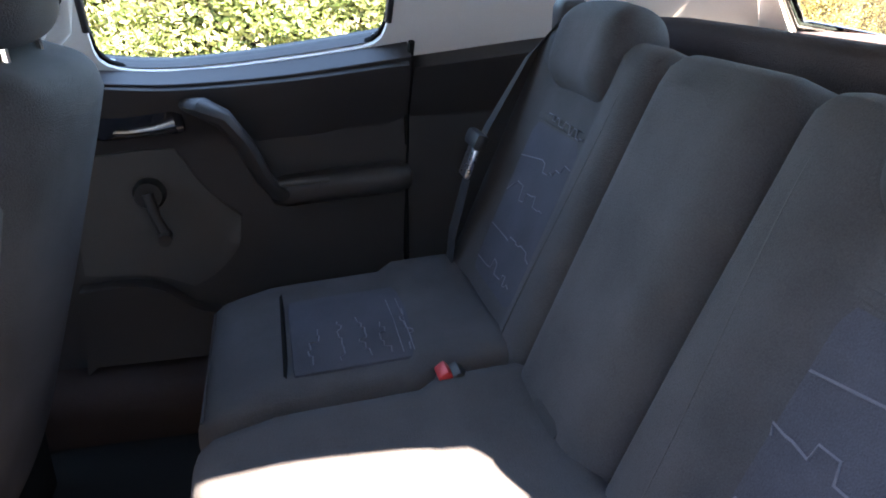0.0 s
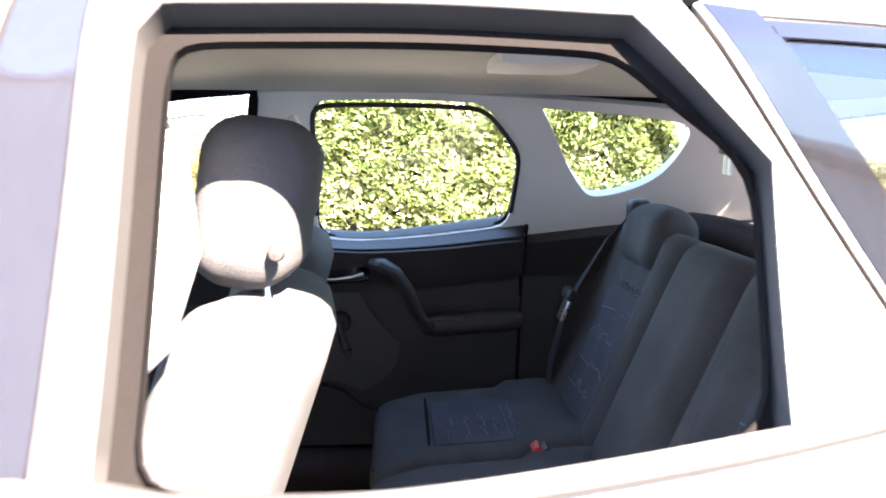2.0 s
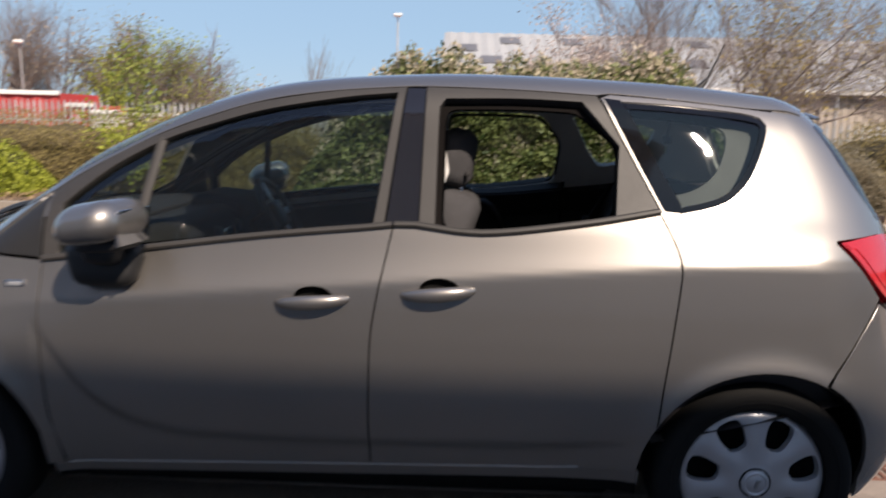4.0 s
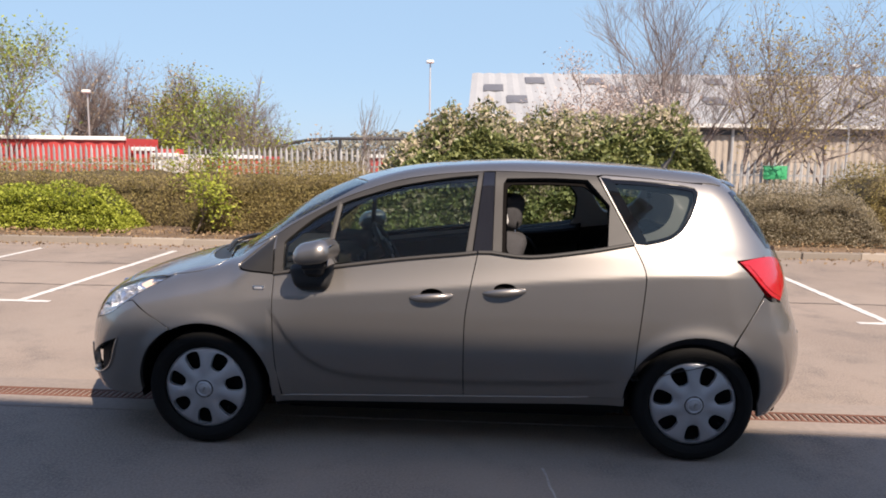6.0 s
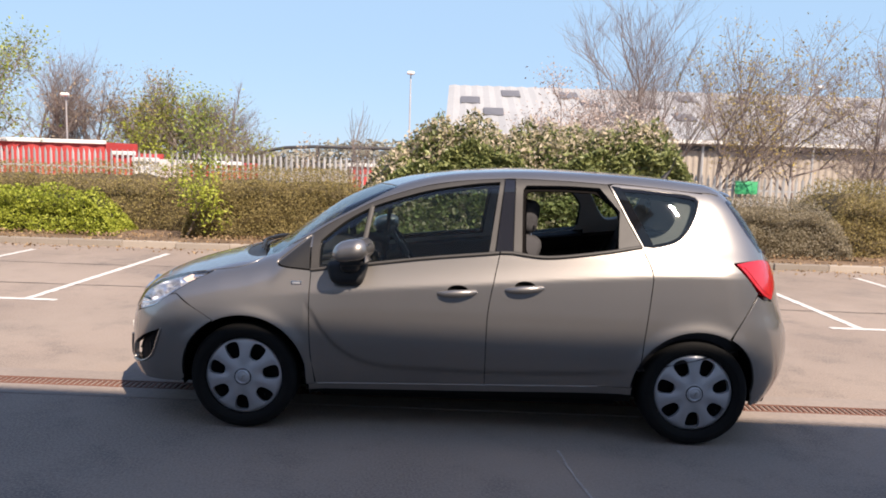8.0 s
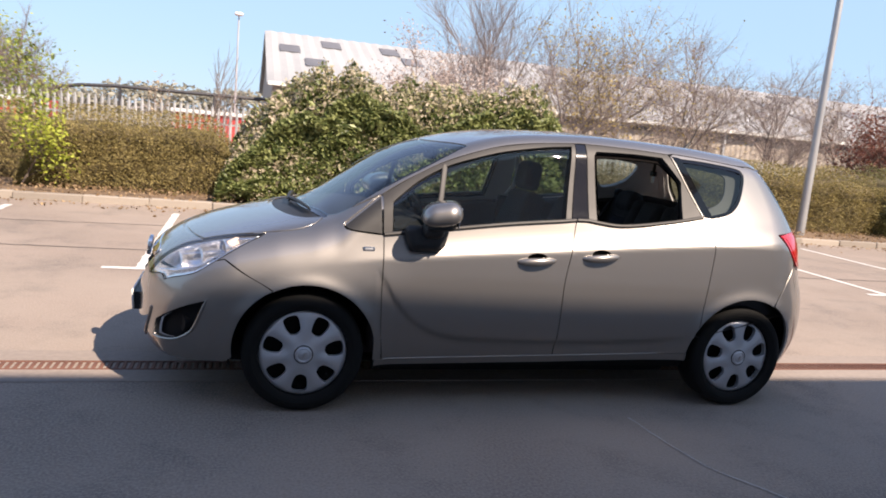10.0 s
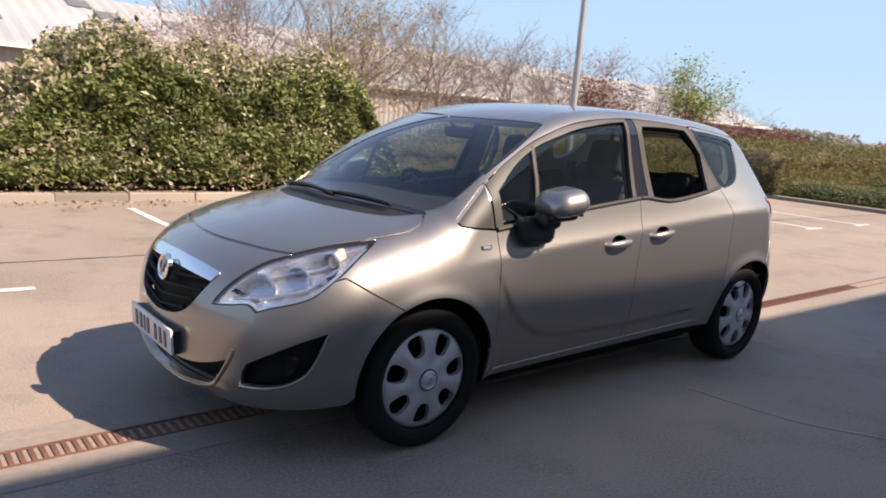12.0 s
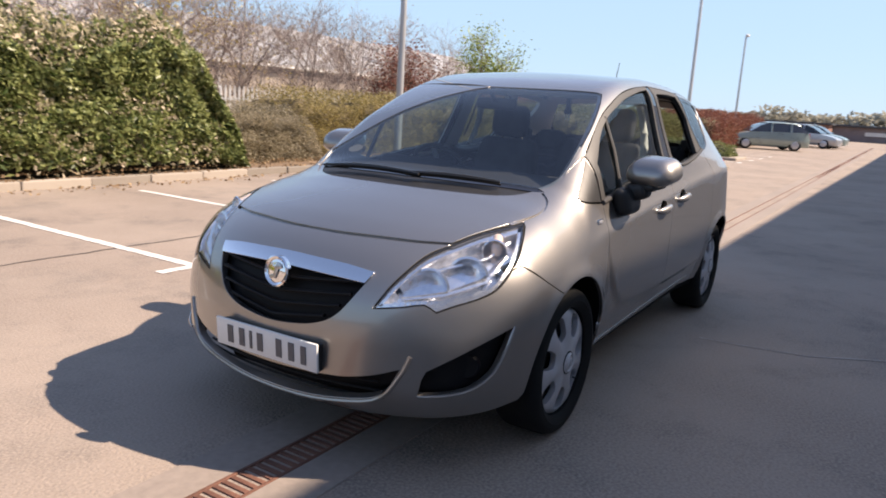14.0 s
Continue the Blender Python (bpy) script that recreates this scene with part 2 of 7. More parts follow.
def asphalt():
    """Weathered tarmac, two tones of patching, stone grain and dark stains."""
    m = surface("weathered_tarmac", (.205, .160, .132), .92, 0, .28, .5, 70, .8, tint=(.262, .209, .173), distance=.006)
    n, l = links(m)
    b = n["Principled BSDF"]
    ramp = next(x for x in n if x.type == "VALTORGB")
    where = next(x for x in n if x.type == "TEX_COORD")
    stain, cut, mix = n.new("ShaderNodeTexNoise"), n.new("ShaderNodeMapRange"), n.new("ShaderNodeMixRGB")
    stain.inputs["Scale"].default_value, stain.inputs["Detail"].default_value, stain.inputs["Roughness"].default_value = 1.3, 9, .72
    l.new(where.outputs["Object"], stain.inputs["Vector"])
    cut.inputs["From Min"].default_value, cut.inputs["From Max"].default_value, cut.inputs["To Max"].default_value = .50, .68, .8
    l.new(stain.outputs["Fac"], cut.inputs["Value"])
    grain, gcut, gmix = n.new("ShaderNodeTexNoise"), n.new("ShaderNodeMapRange"), n.new("ShaderNodeMixRGB")
    grain.inputs["Scale"].default_value, grain.inputs["Detail"].default_value = 75, 4
    l.new(where.outputs["Object"], grain.inputs["Vector"])
    gcut.inputs["From Min"].default_value, gcut.inputs["From Max"].default_value, gcut.inputs["To Max"].default_value = .42, .66, .62
    l.new(grain.outputs["Fac"], gcut.inputs["Value"])
    mix.inputs["Color2"].default_value = (.088, .078, .073, 1)
    gmix.inputs["Color2"].default_value = (.355, .297, .25, 1)
    l.new(cut.outputs[0], mix.inputs["Fac"])
    l.new(ramp.outputs["Color"], mix.inputs["Color1"])
    l.new(gcut.outputs[0], gmix.inputs["Fac"])
    l.new(mix.outputs[0], gmix.inputs["Color1"])
    patch, pcut, pmix = n.new("ShaderNodeTexNoise"), n.new("ShaderNodeMapRange"), n.new("ShaderNodeMixRGB")
    patch.inputs["Scale"].default_value, patch.inputs["Detail"].default_value, patch.inputs["Roughness"].default_value = .42, 10, .68
    l.new(where.outputs["Object"], patch.inputs["Vector"])
    pcut.inputs["From Min"].default_value, pcut.inputs["From Max"].default_value, pcut.inputs["To Max"].default_value = .46, .66, .75
    l.new(patch.outputs["Fac"], pcut.inputs["Value"])
    pmix.inputs["Color2"].default_value = (.315, .26, .217, 1)
    l.new(pcut.outputs[0], pmix.inputs["Fac"])
    l.new(gmix.outputs[0], pmix.inputs["Color1"])
    l.new(pmix.outputs[0], b.inputs["Base Color"])
    return m


TARMAC = asphalt()


# ---- building helpers ----
def empty(name, place=(0, 0, 0)):
    ob = new(name)
    ob.location = place
    ob.empty_display_size = .1
    return ob


def world_of(ob):
    return world_of(ob.parent) @ ob.matrix_parent_inverse @ ob.matrix_basis if ob.parent else ob.matrix_basis.copy()


def attach(ob, parent):
    """Puts ob under parent and keeps its place in the world."""
    ob.parent = parent
    ob.matrix_parent_inverse = world_of(parent).inverted()
    return ob


def mesh_data(name, verts, faces, material, normals=None, smooth=True):
    me = bpy.data.meshes.new(name)
    me.from_pydata([tuple(v) for v in verts], [], [tuple(f) for f in faces])
    me.materials.append(material)
    me.polygons.foreach_set("use_smooth", [smooth] * len(me.polygons))
    if normals is not None:
        me.normals_split_custom_set_from_vertices([tuple(n) for n in normals])
    me.update()
    return me


def solid(name, bm, material, smooth=False):
    me = bpy.data.meshes.new(name)
    bm.to_mesh(me)
    bm.free()
    me.materials.append(material)
    if smooth:
        me.polygons.foreach_set("use_smooth", [True] * len(me.polygons))
        me.set_sharp_from_angle(angle=radians(38))
    return me


def part(name, data, material, parent, label=""):
    """One mesh object under a thing or a part. data: a bmesh or a finished mesh."""
    if isinstance(data, bmesh.types.BMesh):
        data = solid(name, data, material, True)
    ob = new(name, data)
    if parent:
        attach(ob, parent)
    return tagged(ob, label)


def thing(name, data, material, label, category, group="", kind=""):
    if isinstance(data, bmesh.types.BMesh):
        data = solid(name, data, material, True)
    return tagged(new(name, data), label, category, group, kind)


def box(size, m=None, bevel=.0, segments=2):
    """A box about its centre, its edges rounded."""
    bm = bmesh.new()
    bmesh.ops.create_cube(bm, size=1.0)
    bmesh.ops.scale(bm, vec=size, verts=bm.verts)
    if bevel:
        bmesh.ops.bevel(bm, geom=bm.edges[:], offset=min(bevel, min(size) * .48), segments=segments, profile=.5, affect="EDGES")
    if m:
        bmesh.ops.transform(bm, matrix=m, verts=bm.verts)
    return bm


def cushion(size, r, m=None, n=10, warp=None):
    """A padded box: r is the rounding; warp bends its points."""
    bm = bmesh.new()
    bmesh.ops.create_cube(bm, size=2.0)
    bmesh.ops.subdivide_edges(bm, edges=bm.edges[:], cuts=n, use_grid_fill=True)
    half = Vector(size) / 2
    inner = Vector([max(h - r, .001) for h in half])
    for v in bm.verts:
        p = Vector([c * h for c, h in zip(v.co, half)])
        q = Vector([max(-i, min(i, c)) for c, i in zip(p, inner)])
        d = p - q
        if d.length > 1e-6:
            q += d.normalized() * r
        v.co = warp(q) if warp else q
    if m:
        bmesh.ops.transform(bm, matrix=m, verts=bm.verts)
    return bm


def rod(points, radius, sides=8, closed=False, flat=1.0, up=(0, 0, 1)):
    """A tube along points; radius may be a list; flat squeezes it along up."""
    pts = [Vector(p) for p in points]
    radii = radius if isinstance(radius, (list, tuple)) else [radius] * len(pts)
    bm, rings = bmesh.new(), []
    for i, p in enumerate(pts):
        a, b = pts[i - 1] if (i or closed) else p, pts[(i + 1) % len(pts)] if (i < len(pts) - 1 or closed) else p
        t = (b - a).normalized()
        u = Vector(up) - t * t.dot(Vector(up))
        if u.length < .05:
            u = Vector((1, 0, 0)) - t * t.x
        u.normalize()
        w = t.cross(u)
        rings.append([bm.verts.new(p + (w * math.cos(k * math.tau / sides) + u * math.sin(k * math.tau / sides) * flat) * radii[i]) for k in range(sides)])
    for i in range(len(rings) - (0 if closed else 1)):
        r0, r1 = rings[i], rings[(i + 1) % len(rings)]
        for k in range(sides):
            bm.faces.new((r0[k], r0[(k + 1) % sides], r1[(k + 1) % sides], r1[k]))
    if not closed:
        bm.faces.new(rings[0][::-1])
        bm.faces.new(rings[-1])
    bmesh.ops.recalc_face_normals(bm, faces=bm.faces)
    return bm


def lathe(profile, axis_m, sides=48, closed=False):
    """Turns (radius, along) pairs about the local y axis of axis_m."""
    bm, rings = bmesh.new(), []
    for r, d in profile:
        rings.append([bm.verts.new(axis_m @ Vector((r * math.cos(k * math.tau / sides), d, r * math.sin(k * math.tau / sides)))) for k in range(sides)])
    pairs = list(zip(rings, rings[1:])) + ([(rings[-1], rings[0])] if closed else [])
    for a, b in pairs:
        for k in range(sides):
            bm.faces.new((a[k], a[(k + 1) % sides], b[(k + 1) % sides], b[k]))
    bmesh.ops.recalc_face_normals(bm, faces=bm.faces)
    return bm


def merge(*parts):
    """Several bmeshes of one part as one."""
    out = bmesh.new()
    for bm in parts:
        me = bpy.data.meshes.new("scratch")
        bm.to_mesh(me)
        bm.free()
        out.from_mesh(me)
        bpy.data.meshes.remove(me)
    return out


# ---- ground, kerb, drain, bay lines ----
def rise(x, y):
    """The ground's height: level about the car, lower beyond the planted bed."""
    t = np.clip((np.asarray(y, float) - 9.6) / 3.0, 0, 1)
    return -.7 * t * t * (3 - 2 * t)


def ground_sheet():
    xs = np.concatenate([[-1500, -400, -150, -80], np.linspace(-50, 90, 71), [150, 400, 1500]])
    ys = np.concatenate([[-1500, -400, -120, -60, -30], np.linspace(-14, -1, 14), np.linspace(0, 16, 33), np.linspace(18, 70, 27), [120, 400, 1500]])
    gx, gy = np.meshgrid(xs, ys)
    v = np.stack([gx.ravel(), gy.ravel(), rise(gx, gy).ravel()], 1)
    w = len(xs)
    f = [(j * w + i, j * w + i + 1, j * w + w + i + 1, j * w + w + i) for j in range(len(ys) - 1) for i in range(w - 1)]
    return mesh_data("ground", v, f, TARMAC)


DRAIN_Y, KERB_Y, BAY_Y = -.12, 7.1, 2.6
ground = tagged(new("ground", ground_sheet()), "weathered grey tarmac car park with faint stains", "ground", kind="structure")


def slab(name, x0, x1, y0, y1, z0, z1, mat, bevel=.004):
    return solid(name, box((x1 - x0, y1 - y0, z1 - z0), pose((x0 + x1) / 2, (y0 + y1) / 2, (z0 + z1) / 2), bevel), mat)


# added strips either side of the slotted drain, standing in for sunlit ground
for y0, y1 in ((DRAIN_Y - .27, DRAIN_Y - .075), (DRAIN_Y + .075, DRAIN_Y + .27)):
    tagged(new("drain_surround", slab("drain_surround", -30, 60, y0, y1, -.05, .005, DRAIN_STRIP)), "added tarmac-toned strip beside the drain, for sunlit ground", "drain surround", kind="structure")
drain = tagged(new("drain_channel", slab("drain_channel", -30, 60, DRAIN_Y - .075, DRAIN_Y + .075, -.10, -.035, UNDER)), "rust-red slotted iron drainage channel in the tarmac", "drain", kind="structure")
for y in (DRAIN_Y - .068, DRAIN_Y + .068):
    part("drain_rail", slab("drain_rail", -30, 60, y - .008, y + .008, -.03, .007, RUST), RUST, drain)
bar_mesh = slab("grate_bar", -.011, .011, -.060, .060, -.022, .006, RUST, .003)
for i in range(260):
    bar = part("grate_bar", bar_mesh, RUST, None)
    bar.location = (-5.2 + i * .04, DRAIN_Y, 0)
    attach(bar, drain)
rest = bmesh.new()
for i in range(1300):
    x = 5.2 + i * .042 if i >= 300 else -17.6 + i * .0413
    p = [rest.verts.new((x + a, DRAIN_Y + b, .005)) for a, b in ((-.011, -.06), (.011, -.06), (.011, .06), (-.011, .06))]
    rest.faces.new(p)
tagged(part("grate_bars", rest, RUST, drain), kind="stuff")

# bay lines with their cross bars
LINES_X = [-13.3, -11.15, -9.0, -6.85, -4.68, -2.54, -.42, 1.85, 4.22, 6.25, 8.3, 10.45, 12.6, 22.0, 24.2, 26.4, 28.6]


def worn_strip(x0, x1, y0, y1, seed):
    """A painted strip whose edges have crumbled a little."""
    rnd, bm = random.Random(seed), bmesh.new()
    long_y = y1 - y0 > x1 - x0
    n = max(4, int(max(x1 - x0, y1 - y0) / .06))
    rows = []
    for i in range(n + 1):
        t, a, b = i / n, rnd.uniform(-.007, .007), rnd.uniform(-.007, .007)
        if long_y:
            y = y0 + (y1 - y0) * t
            rows.append((bm.verts.new((x0 + a, y, .004)), bm.verts.new((x1 + b, y, .004))))
        else:
            x = x0 + (x1 - x0) * t
            rows.append((bm.verts.new((x, y1 + a, .0045)), bm.verts.new((x, y0 + b, .0045))))
    for (a, b), (c, d) in zip(rows, rows[1:]):
        bm.faces.new((a, b, d, c))
    bmesh.ops.recalc_face_normals(bm, faces=bm.faces)
    if bm.faces[0].normal.z < 0:
        bmesh.ops.reverse_faces(bm, faces=bm.faces)
    return bm


for k, x in enumerate(LINES_X):
    ob = tagged(new("bay_line", solid("bay_line", worn_strip(x - .045, x + .045, BAY_Y + .05, 6.45, k), LINE_PAINT)), "worn white parking bay line with a cross bar", "bay marking", "bay lines", "structure")
    part("cross_bar", solid("cross_bar", worn_strip(x - .33, x + .33, BAY_Y - .045, BAY_Y + .045, 50 + k), LINE_PAINT), LINE_PAINT, ob)


def ragged_line(name, pts, width, mat, label, seed, z=.0035):
    """A thin wandering line in the surface: a joint or a crack."""
    rnd, bm, rows = random.Random(seed), bmesh.new(), []
    dense = []
    for a, b in zip(pts, pts[1:]):
        n = max(2, int(math.dist(a, b) / .09))
        dense += [(a[0] + (b[0] - a[0]) * i / n + rnd.gauss(0, width * .35), a[1] + (b[1] - a[1]) * i / n + rnd.gauss(0, width * .35)) for i in range(n)]
    dense.append(pts[-1])
    for i, p in enumerate(dense):
        q, r = dense[max(i - 1, 0)], dense[min(i + 1, len(dense) - 1)]
        d = Vector((r[0] - q[0], r[1] - q[1]))
        d.normalize()
        w = width * rnd.uniform(.35, .65)
        rows.append((bm.verts.new((p[0] - d.y * w, p[1] + d.x * w, z)), bm.verts.new((p[0] + d.y * w, p[1] - d.x * w, z))))
    for (a, b), (c, d) in zip(rows, rows[1:]):
        bm.faces.new((a, b, d, c))
    bm.normal_update()
    if sum(f.normal.z for f in bm.faces) < 0:
        bmesh.ops.reverse_faces(bm, faces=bm.faces)
    return tagged(new(name, solid(name, bm, mat)), label, "ground joint", kind="structure")


JOINT = surface("tarred_joint", (.05, .045, .043), .9, 0, .3, 5, 60, .2)
SCUFF = surface("pale_scuffed_crack", (.40, .355, .32), .9, 0, .3, 5, 60, .2)
ragged_line("tarmac_joint", [(-30, 3.55), (60, 3.5)], .022, JOINT, "dark tarred joint across the tarmac", 3)
ragged_line("tarmac_joint", [(-30, 5.2), (-4.9, 5.12), (-2.0, 5.3)], .018, JOINT, "dark tarred joint across the tarmac", 4)
ragged_line("tarmac_crack", [(.53, -1.0), (.545, -1.2), (.56, -1.36), (.62, -1.62), (.72, -1.8), (.9, -2.1)], .014, SCUFF, "pale scuffed crack in the tarmac", 5)

# kerb stones and the planted bed behind them
kerb = tagged(new("kerb", slab("kerb", -30, 60, KERB_Y + .02, KERB_Y + .11, -.05, .09, KERB_STONE)), "pale weathered concrete kerb stones along the bed", "kerb", kind="structure")
stone_mesh = slab("kerb_stone", -.452, .452, -.07, .07, -.05, .11, KERB_STONE, .014)
for i in range(40):
    ob = part("kerb_stone", stone_mesh, KERB_STONE, None)
    ob.location = (-13.5 + i * .914, KERB_Y + .07 + .012 * math.sin(i * 2.3), .004 * math.sin(i * 1.7))
    ob.rotation_euler.z = .008 * math.sin(i * 3.1)
    attach(ob, kerb)


def bed_sheet():
    xs, ys = np.linspace(-32, 60, 185), np.linspace(KERB_Y + .1, 12.6, 22)
    gx, gy = np.meshgrid(xs, ys)
    bumps = np.array([[noise.noise((x * 1.6, y * 1.6, 0)) * .035 + noise.noise((x * 6, y * 6, 3)) * .015 for x in xs] for y in ys])
    z = rise(gx, gy) + .075 + bumps + .05 * np.clip((gy - KERB_Y - .1) / 1.0, 0, 1)
    v, w = np.stack([gx.ravel(), gy.ravel(), z.ravel()], 1), len(xs)
    f = [(j * w + i, j * w + i + 1, j * w + w + i + 1, j * w + w + i) for j in range(len(ys) - 1) for i in range(w - 1)]
    return mesh_data("planting_bed", v, f, SOIL)


tagged(new("planting_bed", bed_sheet()), "bare brown soil bed with leaf litter behind the kerb", "planting bed", kind="structure")


# ---- leaves ----
def leaf_mesh(name, centres, size, mat, seed, spread=1.0, lean=None, slim=.5):
    """One mesh of many folded leaves at the given centres."""
    rng = np.random.default_rng(seed)
    c = np.asarray(centres, float)
    n = len(c)
    d = rng.normal(size=(n, 3))
    d[:, 2] = d[:, 2] * .7 + .15
    if lean is not None:
        d += np.asarray(lean)
    d /= np.linalg.norm(d, axis=1)[:, None]
    w = np.cross(d, rng.normal(size=(n, 3)))
    w /= np.linalg.norm(w, axis=1)[:, None]
    up = np.cross(w, d)
    s = size * rng.uniform(.55, 1.35, n)[:, None]
    v = np.stack([c - d * s * .5, c + w * s * slim * .5 + up * s * .1, c + d * s * .5, c - w * s * slim * .5 + up * s * .1], 1).reshape(-1, 3)
    k = np.arange(n)[:, None] * 4
    tri = np.concatenate([k + [[0, 1, 2]], k + [[0, 2, 3]]], 0)
    me = bpy.data.meshes.new(name)
    me.vertices.add(len(v))
    me.vertices.foreach_set("co", v.astype(np.float32).ravel())
    me.loops.add(tri.size)
    me.loops.foreach_set("vertex_index", tri.astype(np.int32).ravel())
    me.polygons.add(len(tri))
    me.polygons.foreach_set("loop_start", np.arange(0, tri.size, 3, dtype=np.int32))
    me.materials.append(mat)
    me.update(calc_edges=True)
    me.validate()
    return me


def mound_height(x, y, spec):
    """Height of a clipped, lumpy hedge top over the plan."""
    x0, x1, y0, y1, h, lump, seed = spec[:7]
    ex = np.clip(np.minimum((x - x0) / (spec[7] if len(spec) > 7 else .55), (x1 - x) / (spec[8] if len(spec) > 8 else .55)), 0, 1) ** .5
    ey = np.clip(np.minimum(y - y0, y1 - y) / .45, 0, 1) ** .45
    wob = np.array([noise.noise((a * 1.1 + seed, b * 1.1, seed)) + .5 * noise.noise((a * 2.9, b * 2.9 + seed, 1)) for a, b in zip(np.ravel(x), np.ravel(y))]).reshape(np.shape(x))
    return np.clip(h * ex * ey + lump * wob * ex * ey, .02, None)


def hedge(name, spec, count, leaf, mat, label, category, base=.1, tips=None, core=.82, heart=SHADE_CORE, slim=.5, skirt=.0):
    """A shrub mass: a twiggy heart, by default in the dark tone of inner shade, and leaves thick on its outside."""
    x0, x1, y0, y1, h, lump, seed = spec[:7]
    rng = np.random.default_rng(seed)
    root = tagged(empty(name, ((x0 + x1) / 2, (y0 + y1) / 2, base)), label, category)
    # the heart
    nx, ny = max(6, int((x1 - x0) / .22)), 9
    gx, gy = np.meshgrid(np.linspace(x0 + .18, x1 - .18, nx), np.linspace(y0 + .22, y1 - .18, ny))
    gz = mound_height(gx, gy, spec) * core + base + rise(gx, gy)
    v = np.concatenate([np.stack([gx.ravel(), gy.ravel(), gz.ravel()], 1), np.stack([gx.ravel(), gy.ravel(), np.full(gx.size, base - .15) + rise(gx, gy).ravel()], 1)])
    m, f = nx * ny, []
    for j in range(ny - 1):
        for i in range(nx - 1):
            a = j * nx + i
            f.append((a, a + 1, a + nx + 1, a + nx))
    rim = [i for i in range(nx)] + [j * nx + nx - 1 for j in range(1, ny)] + [(ny - 1) * nx + i for i in range(nx - 2, -1, -1)] + [j * nx for j in range(ny - 2, 0, -1)]
    f += [(rim[i - 1], rim[i - 1] + m, rim[i] + m, rim[i]) for i in range(len(rim))]
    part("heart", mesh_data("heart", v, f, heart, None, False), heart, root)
    # the leaves: on the top and on the sides
    area_top, area_side = (x1 - x0) * (y1 - y0), (x1 - x0 + 2 * (y1 - y0)) * h
    top_n = int(count * area_top / (area_top + area_side * 1.6))
    x, y = rng.uniform(x0, x1, top_n), rng.uniform(y0, y1, top_n)
    z = mound_height(x, y, spec) * rng.uniform(.78, 1.04, top_n)
    pts = [np.stack([x, y, z], 1)]
    side_n = count - top_n
    along = rng.uniform(0, (x1 - x0) + (y1 - y0) * 1.0, side_n)
    depth = rng.exponential(.13, side_n) + .02
    sx, sy = x0 + np.minimum(along, x1 - x0), np.where(along < x1 - x0, y0 + depth, 0)
    ends = along >= x1 - x0
    ey = y0 + (along - (x1 - x0)) * 1.0
    right = rng.random(side_n) < .5
    sx = np.where(ends, np.where(right, x1 - depth, x0 + depth), sx)
    sy = np.where(ends, ey, sy)
    top = mound_height(sx, np.maximum(sy, y0 + .3), spec)
    u = rng.random(side_n) ** .85
    clump = np.array([noise.noise((a * 2.2, b * 2.2, c * 5 + seed)) for a, b, c in zip(sx, sy, u)])
    sz = top * (skirt / h + u * (1 - skirt / h))
    sy = sy - np.where(ends, 0, clump * .16 + .04 * np.sin(u * 7))
    pts.append(np.stack([sx, sy, sz], 1))
    pts = np.concatenate(pts)
    pts[:, 2] += base + rise(pts[:, 0], pts[:, 1])
    tagged(part("leaves", leaf_mesh("leaves", pts, leaf, mat, seed + 1, lean=(0, -.25, .2), slim=slim), mat, root), kind="stuff")
    if tips:
        tip_mat, n, size = tips
        x, y = rng.uniform(x0 + .1, x1 - .1, n), y0 + rng.random(n) ** 1.3 * (y1 - y0) * .8
        z = mound_height(x, y, spec) * rng.uniform(.86, 1.07, n) + base + rise(x, y)
        tagged(part("new_growth", leaf_mesh("new_growth", np.stack([x, y, z], 1), size, tip_mat, seed + 2, lean=(0, -.1, .6)), tip_mat, root), kind="stuff")
    return root


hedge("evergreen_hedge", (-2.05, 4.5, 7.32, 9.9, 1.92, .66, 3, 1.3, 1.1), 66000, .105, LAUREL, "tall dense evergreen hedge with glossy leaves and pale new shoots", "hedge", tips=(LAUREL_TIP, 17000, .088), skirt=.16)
hedge("olive_shrub_hedge", (-5.0, -1.6, 7.85, 9.7, 1.28, .12, 11), 42000, .042, OLIVE, "olive-brown fine-leaved shrub hedge behind the kerb", "hedge", slim=.4, heart=DRY_CORE)
hedge("olive_shrub_hedge", (-13.5, -4.6, 8.7, 10.4, 1.22, .14, 12), 46000, .045, OLIVE, "olive-brown fine-leaved shrub hedge behind the kerb", "hedge", slim=.4, heart=DRY_CORE)
hedge("lime_shrub", (-10.5, -6.2, 7.75, 8.9, .82, .16, 13), 20000, .06, LIME, "low lime-green leafy shrub on bare soil", "shrub")
hedge("grey_shrub", (4.3, 6.9, 7.75, 9.3, 1.05, .14, 14), 30000, .045, GREYGREEN, "low grey-green dry twiggy shrub", "shrub", slim=.3, heart=DRY_CORE)
hedge("olive_shrub_hedge", (6.5, 12.5, 8.2, 10.6, 1.35, .16, 15), 42000, .05, OLIVE, "olive-brown fine-leaved shrub hedge behind the kerb", "hedge", slim=.4, heart=DRY_CORE)
hedge("olive_shrub_hedge", (11.8, 17.2, 7.9, 10.4, 1.45, .2, 16), 30000, .06, GREEN_OLIVE, "green-olive shrub hedge beyond the parking bays", "hedge", slim=.4, heart=DRY_CORE)
hedge("olive_shrub_hedge", (16.5, 32.0, 6.3, 10.2, 1.42, .24, 17), 40000, .085, GREEN_OLIVE, "green-olive shrub hedge beyond the parking bays", "hedge", slim=.4, heart=DRY_CORE)
